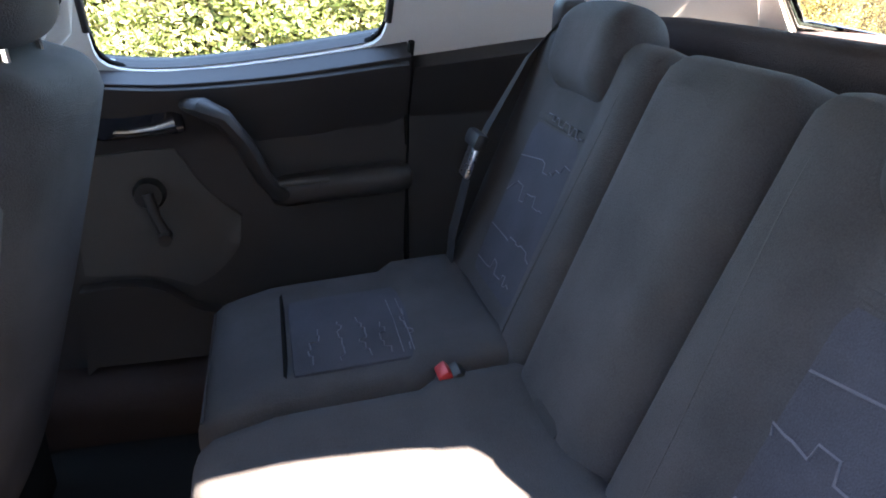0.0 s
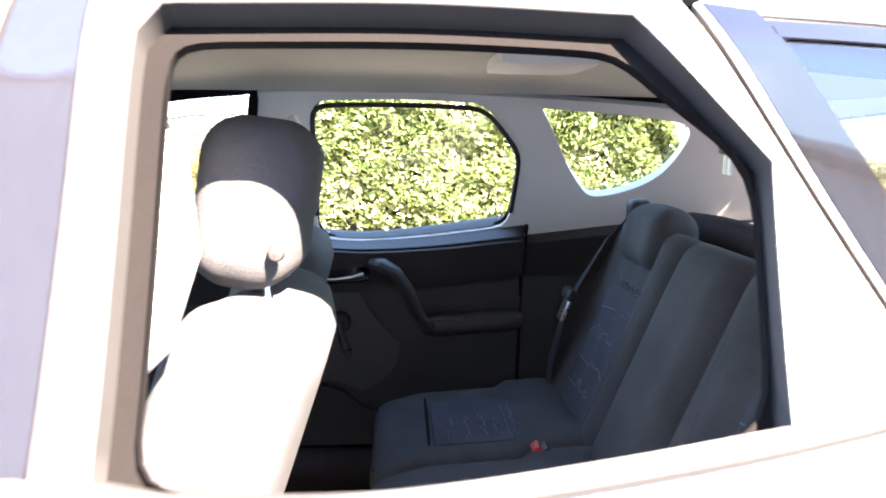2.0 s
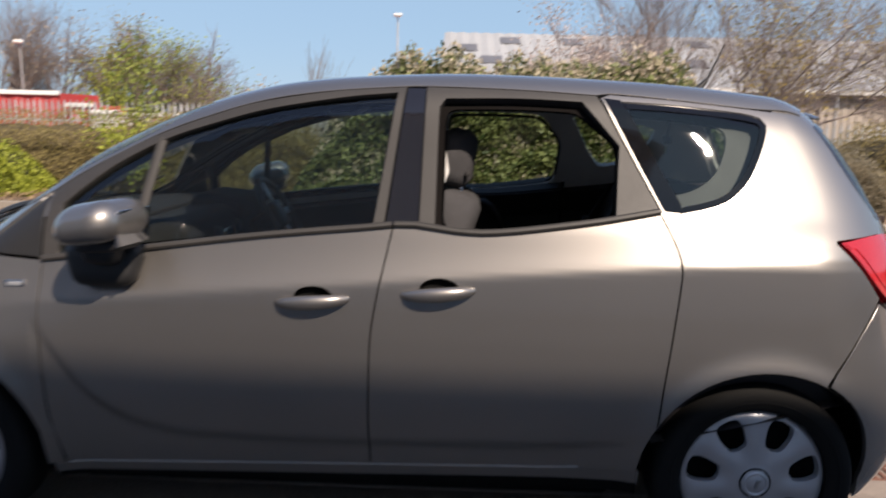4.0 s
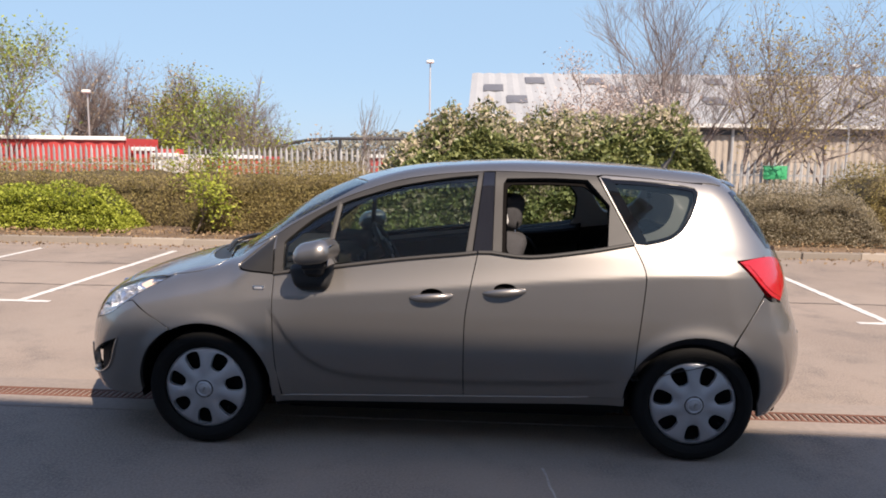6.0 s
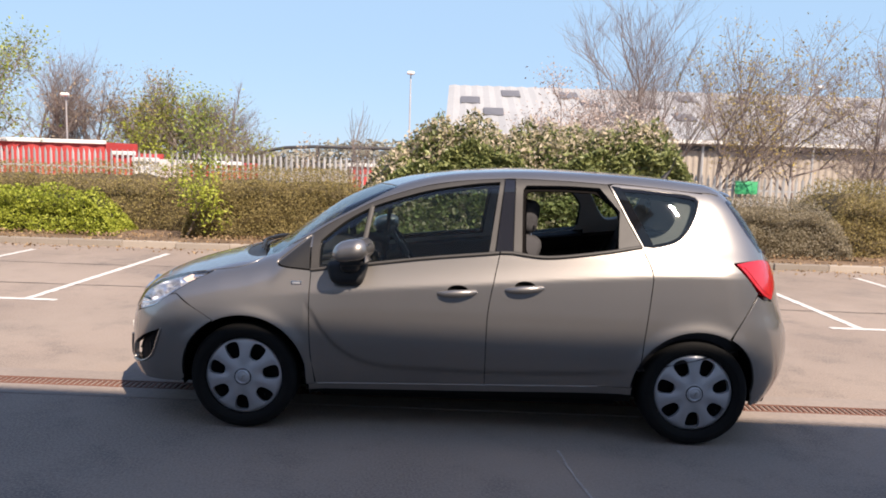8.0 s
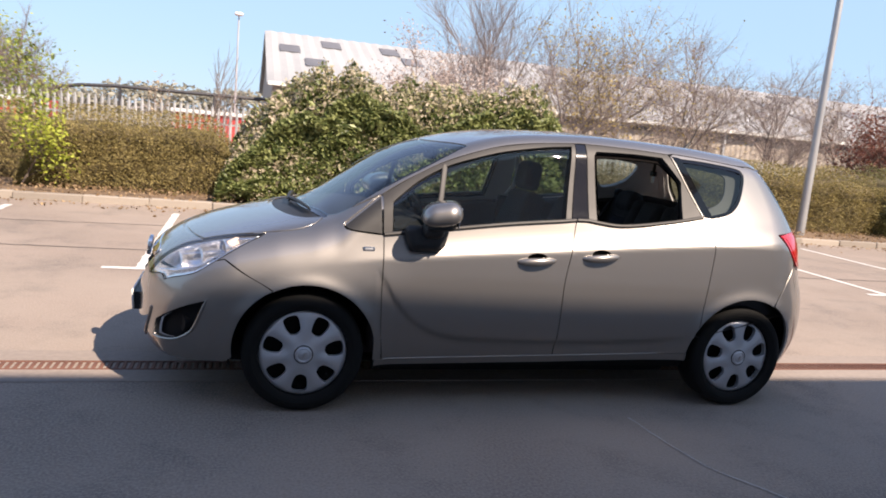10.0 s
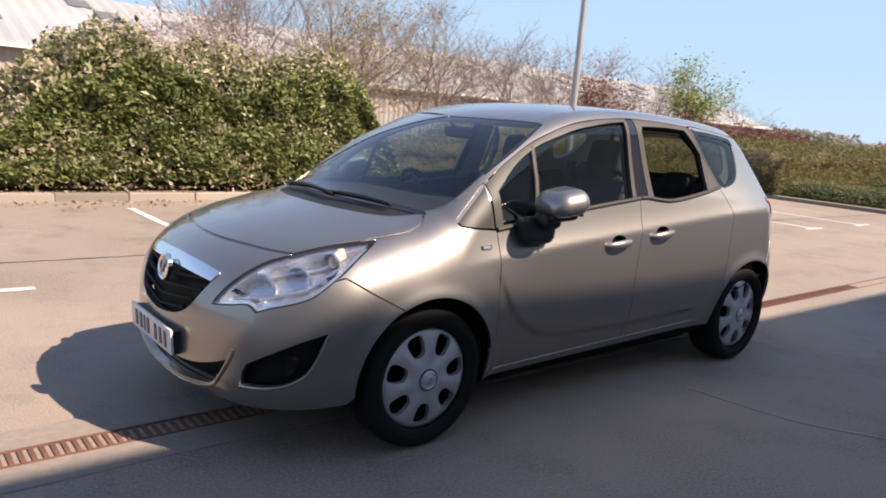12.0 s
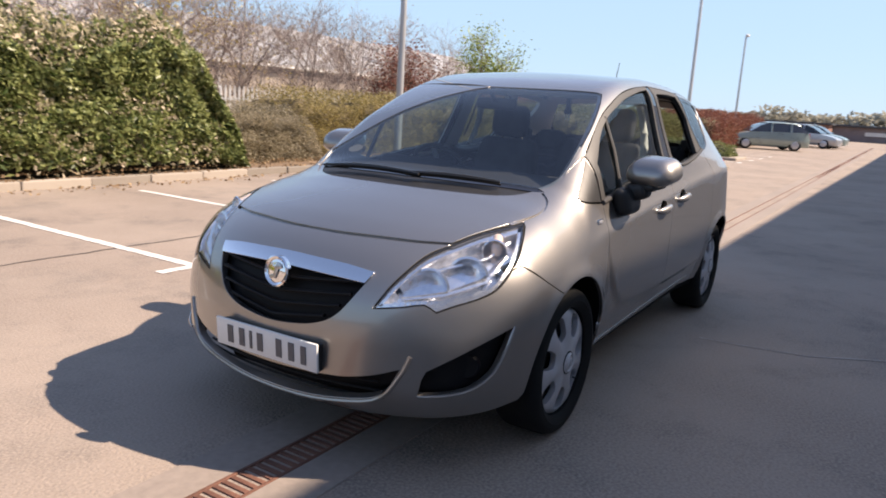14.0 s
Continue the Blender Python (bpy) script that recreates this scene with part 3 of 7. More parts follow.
hedge("olive_shrub_hedge", (31.0, 48.0, 5.4, 10.0, 1.62, .35, 20), 26000, .12, RUSSET, "reddish-brown shrub hedge across the car park", "hedge", slim=.4, heart=DRY_CORE)
hedge("maroon_shrub", (15.0, 27.0, 10.0, 12.0, 2.15, .3, 19), 26000, .08, RUSSET, "reddish-leaved shrub beyond the parking bays", "shrub")
hedge("clipped_box_hedge", (16.7, 17.9, 2.5, 6.6, .52, .05, 18), 15000, .045, LAUREL, "low clipped green hedge on a kerbed parking island", "hedge", base=.06)
hedge("clipped_box_hedge", (23.2, 24.6, 3.2, 7.0, .55, .05, 21), 10000, .06, LAUREL, "low clipped green hedge on a kerbed parking island", "hedge", base=.06)
for x0, x1, y0, y1 in ((16.45, 18.1, 2.2, 6.8), (22.95, 24.9, 2.9, 7.2)):
    tagged(new("island_kerb", slab("island_kerb", x0, x1, y0, y1, -.05, .10, KERB_STONE, .03)), "low concrete kerb round a parking island", "kerb", kind="structure")


# dry leaves blown against the kerb and over the bed
rng = np.random.default_rng(33)
lx, ly = rng.uniform(-14, 20, 6500), KERB_Y + .1 + rng.normal(.25, .42, 6500)
lz = np.where(ly < KERB_Y, .012, np.where(ly < KERB_Y + .15, .125, .16 + np.clip(ly - KERB_Y - .15, 0, 1) * .03))
tagged(new("leaf_litter", leaf_mesh("leaf_litter", np.stack([lx, ly, lz], 1), .05, LITTER, 34, slim=.7)), "dry brown leaf litter along the kerb", "leaf litter", kind="stuff")


# ---- trees ----
def grow(base, height, seed, levels=4, spread=.5, splits=3, trunk=.09, lift=.5, clear=.25, shrink=.72):
    """Tapered limbs by repeated forking. Gives the bmesh-free tube data and the twig ends."""
    rnd = random.Random(seed)
    wood, ends, spots = [([], []), ([], [])], [], []

    def limb(p, way, length, r, level):
        steps = 3 if level < 2 else 2
        verts, faces = wood[0 if level < 2 else 1]
        pts, d = [p], way.copy()
        for _ in range(steps):
            d = (d + Vector((rnd.gauss(0, .12), rnd.gauss(0, .12), rnd.gauss(0, .06) + lift * .10))).normalized()
            pts.append(pts[-1] + d * length / steps)
        sides = 6 if level == 0 else 4 if level < 3 else 3
        ring0 = None
        for i, q in enumerate(pts):
            a = d.orthogonal().normalized()
            b = d.cross(a)
            rr = r * (1 - .42 * i / steps)
            ring = []
            for k in range(sides):
                ring.append(len(verts))
                verts.append(q + (a * math.cos(k * math.tau / sides) + b * math.sin(k * math.tau / sides)) * rr)
            if ring0:
                faces.extend((ring0[k], ring0[(k + 1) % sides], ring[(k + 1) % sides], ring[k]) for k in range(sides))
            ring0 = ring
        if level >= levels:
            ends.append(pts[-1])
            spots.extend(pts[1:])
            return
        for _ in range(splits + (rnd.random() < .4)):
            t = rnd.uniform(clear if level == 0 else .3, 1)
            q = pts[0].lerp(pts[-1], t) if steps < 3 else pts[min(int(t * steps), steps - 1)].lerp(pts[min(int(t * steps) + 1, steps)], t * steps % 1)
            side = Vector((rnd.gauss(0, 1), rnd.gauss(0, 1), rnd.gauss(0, .35)))
            limb(q, (d * (1 - spread) + side.normalized() * spread + Vector((0, 0, lift * .3))).normalized(), length * rnd.uniform(.5, .85) * shrink / .72, r * .52, level + 1)
        limb(pts[-1], d, length * .66, r * .56, level + 1)

    limb(Vector(base), Vector((rnd.gauss(0, .04), rnd.gauss(0, .04), 1)).normalized(), height * .42, trunk, 0)
    return wood, ends, spots


def tree(name, base, height, seed, label, leaf=None, leaves=0, size=.06, cloud=.18, wood=BARK, **how):
    root = tagged(empty(name, base), label, "tree")
    (stem, twigs), ends, spots = grow(base, height, seed, **how)
    part("trunk", mesh_data("trunk", *stem, wood), wood, root)
    tagged(part("branchwork", mesh_data("branchwork", *twigs, wood), wood, root), kind="stuff")
    if leaf:
        rng = np.random.default_rng(seed)
        s = np.array([tuple(p) for p in spots])
        c = s[rng.integers(0, len(s), leaves)] + rng.normal(size=(leaves, 3)) * cloud
        tagged(part("crown", leaf_mesh("crown", c, size, leaf, seed + 5), leaf, root), kind="stuff")
    return root


tree("sapling", (-5.35, 9.9, -.05), 2.5, 21, "slender young tree with fresh green spring leaves", SPRING, 900, .09, .14, levels=3, trunk=.03, spread=.40, lift=.7)
tree("sapling", (-4.9, 7.75, .05), 1.45, 22, "slender young tree with fresh green spring leaves", LIME, 900, .075, .11, levels=3, trunk=.02, spread=.5, lift=.3, splits=4)
tree("bare_sapling", (-2.35, 9.4, -.1), 2.9, 23, "thin leafless sapling above the hedge", None, levels=3, trunk=.025, spread=.4, lift=.9, wood=TWIG)
tree("bare_sapling", (-3.55, 9.6, -.1), 2.6, 24, "thin sapling with a few young leaves", TANLEAF, 130, .07, .06, levels=2, trunk=.018, spread=.35, lift=1.0, wood=TWIG)
for i, (x, y, h, leaf, n, s, wide) in enumerate([
        (2.6, 14.2, 4.5, BLOSSOM, 9000, .075, .60), (4.9, 15.5, 7.0, None, 0, 0, .40), (5.6, 16.2, 6.4, None, 0, 0, .42), (6.5, 14.0, 5.4, YELLOW, 1300, .08, .46), (7.5, 15.0, 6.0, YELLOW, 1500, .08, .46),
        (9.4, 16.0, 6.4, YELLOW, 900, .08, .55), (12.0, 17.5, 6.0, YELLOW, 700, .08, .55), (13.6, 17.0, 6.6, None, 0, 0, .6), (16.8, 18.5, 6.0, TANLEAF, 900, .08, .55),
        (19.5, 17.0, 6.0, None, 0, 0, .55), (23.0, 18.0, 5.6, TANLEAF, 900, .09, .55), (27.0, 17.0, 6.0, None, 0, 0, .55),
        (10.8, 14.6, 5.2, TANLEAF, 700, .07, .45), (14.6, 15.0, 5.0, None, 0, 0, .45), (17.6, 15.4, 5.0, TANLEAF, 700, .08, .45), (21.0, 14.8, 4.6, None, 0, 0, .5), (24.8, 15.6, 4.8, TANLEAF, 600, .09, .5), (30.5, 15.5, 4.6, None, 0, 0, .5)]):
    label = "leafless spring tree with fine twigs" if not leaf else "small tree covered in pale pink blossom" if leaf is BLOSSOM else "spring tree with fine twigs and sparse young leaves"
    tree("spring_tree", (x, y, -.75), h, 40 + i, label, leaf, n, s, .15, levels=5, trunk=.065, spread=wide + .04, lift=.42, splits=3, wood=TWIG)
tree("green_tree", (19.5, 11.8, -.6), 4.6, 61, "small tree with bright spring leaves behind the shrubs", SPRING, 3600, .10, .22, levels=4, trunk=.06, spread=.5)
tree("russet_tree", (15.5, 11.5, -.6), 3.7, 60, "small tree with reddish young leaves behind the shrubs", RUSSET, 3800, .09, .22, levels=4, trunk=.06, spread=.5)
for i, (x, y, h, leaf, n) in enumerate([(-15.9, 18.5, 7.6, SPRING, 5000), (-17.6, 25, 5.6, None, 0), (-16.4, 25, 5.2, None, 0), (-15.2, 26, 5.4, TANLEAF, 900), (-14.2, 27, 5.3, TANLEAF, 1800), (-13.3, 27, 5.2, OLIVE, 3000), (-12.4, 26, 4.9, LIME, 3200), (-11.6, 26, 4.6, SPRING, 1600), (-10.6, 27, 5.2, None, 0), (-9.6, 26, 4.2, LIME, 900)]):
    tree("background_tree", (x, y, -.75), h, 70 + i, "tree in spring leaf beyond the fence" if leaf else "leafless tree beyond the fence", leaf, n, .12, .24, levels=5, trunk=.09, spread=.5, splits=3, lift=.5, wood=TWIG)


def far_wood(name, pts, mat, label, size, n, seed):
    """A far line of trees as one mass of leaf clumps with an uneven top."""
    rng = np.random.default_rng(seed)
    out = []
    for (x0, y0), (x1, y1), h in pts:
        t = rng.random(n)
        x, y = x0 + (x1 - x0) * t, y0 + (y1 - y0) * t
        top = h * np.array([.75 + .45 * noise.noise((a * .09, b * .09, seed)) + .2 * noise.noise((a * .4, b * .4, 2)) for a, b in zip(x, y)])
        out.append(np.stack([x + rng.normal(0, 1.5, n), y + rng.normal(0, 1.5, n), top * rng.random(n) ** .7 - .6], 1))
    return tagged(new(name, leaf_mesh(name, np.concatenate(out), size, mat, seed)), label, "far woods", kind="stuff")


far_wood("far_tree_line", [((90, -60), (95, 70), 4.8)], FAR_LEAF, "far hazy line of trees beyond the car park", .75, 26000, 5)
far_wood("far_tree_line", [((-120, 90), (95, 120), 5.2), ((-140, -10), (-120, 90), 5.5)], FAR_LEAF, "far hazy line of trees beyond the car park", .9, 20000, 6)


# ---- palisade fence, containers, steel frame ----
def palisade(x0, x1, y, seed):
    root = tagged(empty("palisade_fence", ((x0 + x1) / 2, y, -.7)), "galvanised steel palisade fence with pointed pales", "fence")
    low_by = .15 if x0 > 3 else 0
    bm = bmesh.new()
    prof = [(-.034, 0), (.034, 0), (.034, 2.24), (0, 2.36), (-.034, 2.24)]
    front = [bm.verts.new((a, -.004 - .012 * (a == 0), b)) for a, b in prof]
    back = [bm.verts.new((a, .004, b)) for a, b in prof]
    bm.faces.new(front)
    bm.faces.new(back[::-1])
    for i in range(5):
        bm.faces.new((front[i], back[i], back[(i + 1) % 5], front[(i + 1) % 5]))
    bmesh.ops.recalc_face_normals(bm, faces=bm.faces)
    me = solid("pale", bm, GALVANISED)
    for i in range(int((x1 - x0) / .155)):
        ob = new("pale", me)
        ob.location = (x0 + i * .155, y, -.7 - low_by)
        attach(ob, root)
    for z in (-.25, 1.15):
        part("rail", box((x1 - x0, .045, .05), pose((x0 + x1) / 2, y + .03, z)), GALVANISED, root)
    return root


palisade(-24, -8.2, 15.2, 1)
palisade(-8.2, 3.5, 15.6, 2)
palisade(3.5, 32, 13.2, 3)


def container(x0, x1, y, top, mat, label):
    root = tagged(empty("shipping_container", ((x0 + x1) / 2, y, -.7)), label, "container")
    bm, n = bmesh.new(), int((x1 - x0) / .14)
    row = []
    for i in range(n + 1):
        x = x0 + (x1 - x0) * i / n
        off = .035 if i % 4 in (1, 2) else 0
        row.append((bm.verts.new((x, y + off, -.6)), bm.verts.new((x, y + off, top - .1))))
    for (a, b), (c, d) in zip(row, row[1:]):
        bm.faces.new((a, c, d, b))
    part("ribbed_side", bm, mat, root)
    part("body", box((x1 - x0, 2.3, top + .55), pose((x0 + x1) / 2, y + 1.25, (top - .65) / 2)), mat, root)
    for z in (-.62, top - .05):
        part("rail", box((x1 - x0 + .1, .12, .12), pose((x0 + x1) / 2, y - .01, z), .01), mat if z < 0 else WHITE_PAINT, root)
    return root


container(-26, -11.3, 18.0, 1.92, RED_STEEL, "red corrugated steel shipping container behind the fence")
container(-11.15, -10.5, 18.3, 1.60, RED_STEEL, "short red steel container end behind the fence")
container(-10.45, -9.7, 18.2, 1.42, WHITE_PAINT, "white and blue container end behind the fence")
container(-9.6, -7.7, 20.5, 1.36, RED_STEEL, "red corrugated steel shipping container behind the fence")
container(-3.9, -1.0, 20.8, 1.45, RED_STEEL, "red corrugated steel shipping container behind the fence")
canopy = tagged(empty("steel_canopy_frame", (-6, 31, -.7)), "dark steel canopy frame with a curved end", "canopy frame")
part("top_beam", rod([(-10.2, 31, 1.55), (-9.6, 31, 1.85), (-8.6, 31, 2.05), (-7.2, 31, 2.14), (3, 31, 2.2)], .09, 6), DARK_STEEL, canopy)
for x in (-10.2, -7.0, -3.0, 1.0):
    part("post", box((.14, .14, 2.8), pose(x, 31, .7)), DARK_STEEL, canopy)


# ---- sheds ----
def ribbed(x0, x1, y, z0, z1, pitch, deep, mat, name):
    """Profiled wall sheet with upright ribs."""
    bm, n, row = bmesh.new(), int((x1 - x0) / pitch) * 4, []
    for i in range(n + 1):
        x = x0 + (x1 - x0) * i / n
        off = deep if i % 4 in (1, 2) else 0
        row.append((bm.verts.new((x, y - off, z0)), bm.verts.new((x, y - off, z1))))
    for (a, b), (c, d) in zip(row, row[1:]):
        bm.faces.new((a, c, d, b))
    return solid(name, bm, mat)


shed = tagged(empty("warehouse", (30, 34, -.7)), "long low warehouse with pale ribbed roof and dark rooflights", "warehouse")
SX0, SX1, SY, RY, EAVE, RIDGE = -.5, 62.0, 30.0, 39.0, 3.05, 6.15
part("wall", ribbed(SX0, SX1, SY, -.7, EAVE, .33, .04, SHED_WALL, "wall"), SHED_WALL, shed)
bm = bmesh.new()
g = [bm.verts.new(p) for p in ((SX0, SY, -.7), (SX0, 2 * RY - SY, -.7), (SX0, 2 * RY - SY, EAVE), (SX0, RY, RIDGE), (SX0, SY, EAVE))]
bm.faces.new(g)
part("gable_wall", bm, SHED_WALL, shed)
bm, n = bmesh.new(), 190
rows = []
for i in range(n + 1):
    x, up = SX0 - .25 + (SX1 - SX0 + .5) * i / n, .05 * (i % 2)
    rows.append([bm.verts.new((x, y, z + up)) for y, z in ((SY - .35, EAVE - .1), (RY, RIDGE), (2 * RY - SY + .35, EAVE - .1))])
for a, b in zip(rows, rows[1:]):
    for k in range(2):
        bm.faces.new((a[k], b[k], b[k + 1], a[k + 1]))
part("roof", solid("roof", bm, SHED_ROOF), SHED_ROOF, shed)
slope = math.degrees(math.atan2(RIDGE - EAVE, RY - SY))
for i in range(18):
    for t, shift in ((.38, 0), (.80, 1.1), (.62, -1.2)):
        if (i + int(t * 10)) % 3 != 1:
            part("rooflight", box((1.05, 1.35, .06), pose(SX0 + 2.2 + i * 3.3 + shift, SY + (RY - SY) * t, EAVE + (RIDGE - EAVE) * t + .07, slope)), SKYLIGHT, shed)
part("gutter", box((SX1 - SX0 + .4, .18, .16), pose((SX0 + SX1) / 2, SY - .42, EAVE - .12)), WHITE_PAINT, shed)
part("dark_band", box((SX1 - 6, .05, .22), pose((SX0 + SX1) / 2 + 3.5, SY - .07, EAVE - .42)), DARK_STEEL, shed)
for x in (11.5, 23.5, 36):
    part("downpipe", rod([(x, SY - .1, -.7), (x, SY - .1, EAVE - .1)], .07), GALVANISED, shed)

# the tall shed behind the camera, whose shade falls on the car's near side
WALL_Y, WALL_H = -6.6, 7.10
tall = tagged(empty("tall_shed", (10, WALL_Y - 5, 0)), "tall grey clad industrial shed", "shed")
part("wall", ribbed(-60, 80, WALL_Y, 0, WALL_H, .4, -.04, BEHIND_WALL, "wall"), BEHIND_WALL, tall)
part("roof", box((140, 12, .3), pose(10, WALL_Y - 6.02, WALL_H - .15)), BEHIND_WALL, tall)
part("coping", box((140.2, .5, .22), pose(10, WALL_Y - .05, WALL_H - .02), .02), BEHIND_WALL, tall)
part("back_wall", box((140, .3, WALL_H - .3), pose(10, WALL_Y - 11.8, (WALL_H - .3) / 2)), BEHIND_WALL, tall)
tall.rotation_euler.z = radians(-1)

low = tagged(empty("low_brick_building", (88, -20, 0)), "long low brick building far across the car park", "building")
part("wall", box((6, 46, 1.5), pose(88, -18.5, .75)), BRICK_GREY, low)
part("band", box((.1, 40, .4), pose(84.95, -18.5, .85)), WHITE_PAINT, low)
part("roof", box((7, 47, .25), pose(88, -18.5, 1.6), .05), DARK_STEEL, low)
hall = tagged(empty("brick_hall", (80, 7, 0)), "low red brick hall behind the far parked cars", "building")
part("wall", box((5, 5.5, 1.55), pose(80, 7.2, .78)), BRICK_RED, hall)
part("roof", box((5.6, 6.1, .2), pose(80, 7.2, 1.64), .04), DARK_STEEL, hall)


# ---- posts ----
def lamp_post(x, y, z0, h, r, head, label):
    root = tagged(empty("street_lamp", (x, y, z0)), label, "street lamp")
    part("pole", rod([(x, y, z0), (x, y, z0 + h * .3), (x, y, z0 + h)], [r * 1.3, r, r * .75], 10), GALVANISED, root)
    if head:
        part("lantern", cushion((.30, .20, .13), .06, pose(x, y - .08, z0 + h + .04), 4), WHITE_PAINT, root)
    return root


lamp_post(-2.0, 23.4, -.7, 5.6, .038, True, "slim grey lamp post with a white lantern")
lamp_post(13.8, 23.9, -.7, 5.6, .040, True, "slim grey lamp post with a white lantern")
lamp_post(-14.1, 21.0, -.7, 4.2, .038, True, "slim grey lamp post with a white lantern")
lamp_post(9.4, 7.75, .05, 9.0, .070, False, "tall galvanised lighting column behind the kerb")
lamp_post(25.4, 5.35, 0, 11.0, .062, False, "tall galvanised lighting column on the parking island")
lamp_post(39.0, 6.1, 0, 5.9, .055, True, "lighting column with a lantern among the far parked cars")
sign = tagged(empty("green_sign", (7.05, 13.1, -.7)), "small green sign fixed on the palisade fence", "sign")
part("board", box((.55, .02, .32), pose(7.05, 13.12, 1.22), .004), GREEN_SIGN, sign)


# ---- far parked cars ----
def far_car(x, y, turn, paint, label, long=4.1, tall=1.46):
    """A hatchback seen from afar: painted body, dark glasshouse, painted roof, wheels and lamps."""
    root = tagged(empty("parked_car", (x, y, 0)), label, "car", "far parked cars")
    m = pose(x, y, 0, 0, 0, turn)

    def loft(rows):
        """Sections along the car: (x, [(half width, z), ...])."""
        bm, rings = bmesh.new(), []
        for px, sect in rows:
            ring = [bm.verts.new(m @ Vector((px * long / 4.1, w, z * tall / 1.46))) for w, z in sect] + [bm.verts.new(m @ Vector((px * long / 4.1, -w, z * tall / 1.46))) for w, z in sect[::-1]]
            rings.append(ring)
        n = len(rings[0])
        for a, b in zip(rings, rings[1:]):
            for k in range(n):
                bm.faces.new((a[k], a[(k + 1) % n], b[(k + 1) % n], b[k]))
        bm.faces.new(rings[0][::-1])
        bm.faces.new(rings[-1])
        bmesh.ops.recalc_face_normals(bm, faces=bm.faces)
        return bm
    belt = [(-2.05, .62, .56), (-1.95, .76, .66), (-1.6, .83, .78), (-1.0, .86, .90), (0, .87, .94), (1.0, .87, .96), (1.6, .84, .97), (1.92, .76, .94), (2.05, .64, .80)]
    part("body", loft([(px, [(w * .86, .20), (w, .36), (w * 1.01, .60), (w * .97, h), (w * .55, h + .02)]) for px, w, h in belt]), paint, root)
    cabin = [(-1.05, .76, .90, .92), (-.55, .70, .92, 1.25), (-.15, .64, .92, 1.405), (.6, .63, .94, 1.425), (1.3, .62, .95, 1.38), (1.72, .68, .96, 1.15), (1.9, .72, .95, .99)]
    part("glasshouse", loft([(px, [(.80, b), (w, t), (w * .8, t + .012)]) for px, w, b, t in cabin]), GLOSS_BLACK, root)
    part("roof", loft([(px, [(w * 1.02, t - .02), (w * .96, t + .03), (w * .5, t + .05)]) for px, w, t in ((-.22, .62, 1.38), (.1, .64, 1.415), (.7, .63, 1.42), (1.3, .61, 1.38), (1.5, .6, 1.31))]), paint, root)
    for sy in (-.84, .84):
        for px in (-.02, .98):
            part("window_pillar", rod([m @ Vector((px, sy * .985, .93)), m @ Vector((px + .03, sy * .78, 1.40))], .035, 6), paint, root)
    for sx in (-1.28, 1.25):
        for sy in (-.76, .76):
            part("wheel", lathe([(.02, -.1), (.2, -.1), (.31, -.08), (.31, .08), (.2, .1), (.02, .1)], m @ pose(sx, sy, .31), 16), RUBBER, root)
            part("wheel_cover", lathe([(.0001, -.105), (.17, -.115), (.2, -.102), (.2, .102), (.17, .115), (.0001, .105)], m @ pose(sx, sy, .31), 16), TRIM_SILVER, root)
    for sy in (-.62, .62):
        part("tail_lamp", cushion((.06, .16, .26), .03, m @ pose(1.98, sy, .82), 3), RED_LENS, root)
    return root


far_car(38.3, 4.3, -62, FAR_PAINT[0], "silver-green estate car parked across the car park")
far_car(45.0, 5.4, 80, FAR_PAINT[1], "dark blue car parked across the car park")
far_car(48.5, 3.4, 82, FAR_PAINT[2], "silver hatchback parked across the car park")
far_car(51.5, 3.2, 84, FAR_PAINT[0], "silver-green hatchback parked across the car park")


def spline(pairs):
    """A smooth curve through (x, y) pairs that never overshoots them."""
    xs, ys = np.array([p[0] for p in pairs], float), np.array([p[1] for p in pairs], float)
    h, d = np.diff(xs), np.diff(ys) / np.diff(xs)
    m = np.zeros(len(xs))
    m[0], m[-1] = d[0], d[-1]
    for i in range(1, len(xs) - 1):
        if d[i - 1] * d[i] > 0:
            w1, w2 = 2 * h[i] + h[i - 1], h[i] + 2 * h[i - 1]
            m[i] = (w1 + w2) / (w1 / d[i - 1] + w2 / d[i])

    def value(x):
        x = np.asarray(x, float)
        i = np.clip(np.searchsorted(xs, x) - 1, 0, len(h) - 1)
        t = (x - xs[i]) / h[i]
        inner = (ys[i] * (1 + 2 * t) * (1 - t) ** 2 + h[i] * m[i] * t * (1 - t) ** 2
                 + ys[i + 1] * t * t * (3 - 2 * t) + h[i] * m[i + 1] * t * t * (t - 1))
        inner = np.where(x < xs[0], ys[0] + m[0] * (x - xs[0]), inner)
        return np.where(x > xs[-1], ys[-1] + m[-1] * (x - xs[-1]), inner)
    return value


# the car's skin: half width at the waist, inset by height, extra inset of the cabin, top line, nose and tail
WAIST = spline([(-2.3, .74), (-2.0, .815), (-1.7, .853), (-1.32, .872), (-.95, .858), (-.3, .852), (.3, .857), (.9, .873), (1.3, .888), (1.6, .872), (1.85, .82), (2.1, .74)])
INSET = spline([(.1, .125), (.2, .075), (.3, .040), (.42, .015), (.56, 0), (.72, .001), (.82, .005), (.92, .011), (1.0, .017), (1.08, .026), (1.15, .046), (1.3, .094), (1.45, .144), (1.52, .176), (1.62, .250), (1.8, .43)])
SHOULDER = spline([(-1.2, .80), (-.9, .835), (-.5, .872), (0, .912), (.5, .955), (1.0, .995), (1.5, 1.035), (2.0, 1.06)])
SWOOSH = spline([(-1.1, .98), (-.94, .74), (-.85, .60), (-.75, .50), (-.62, .432), (-.45, .402), (0, .392), (.6, .405), (.95, .44), (1.3, .50)])
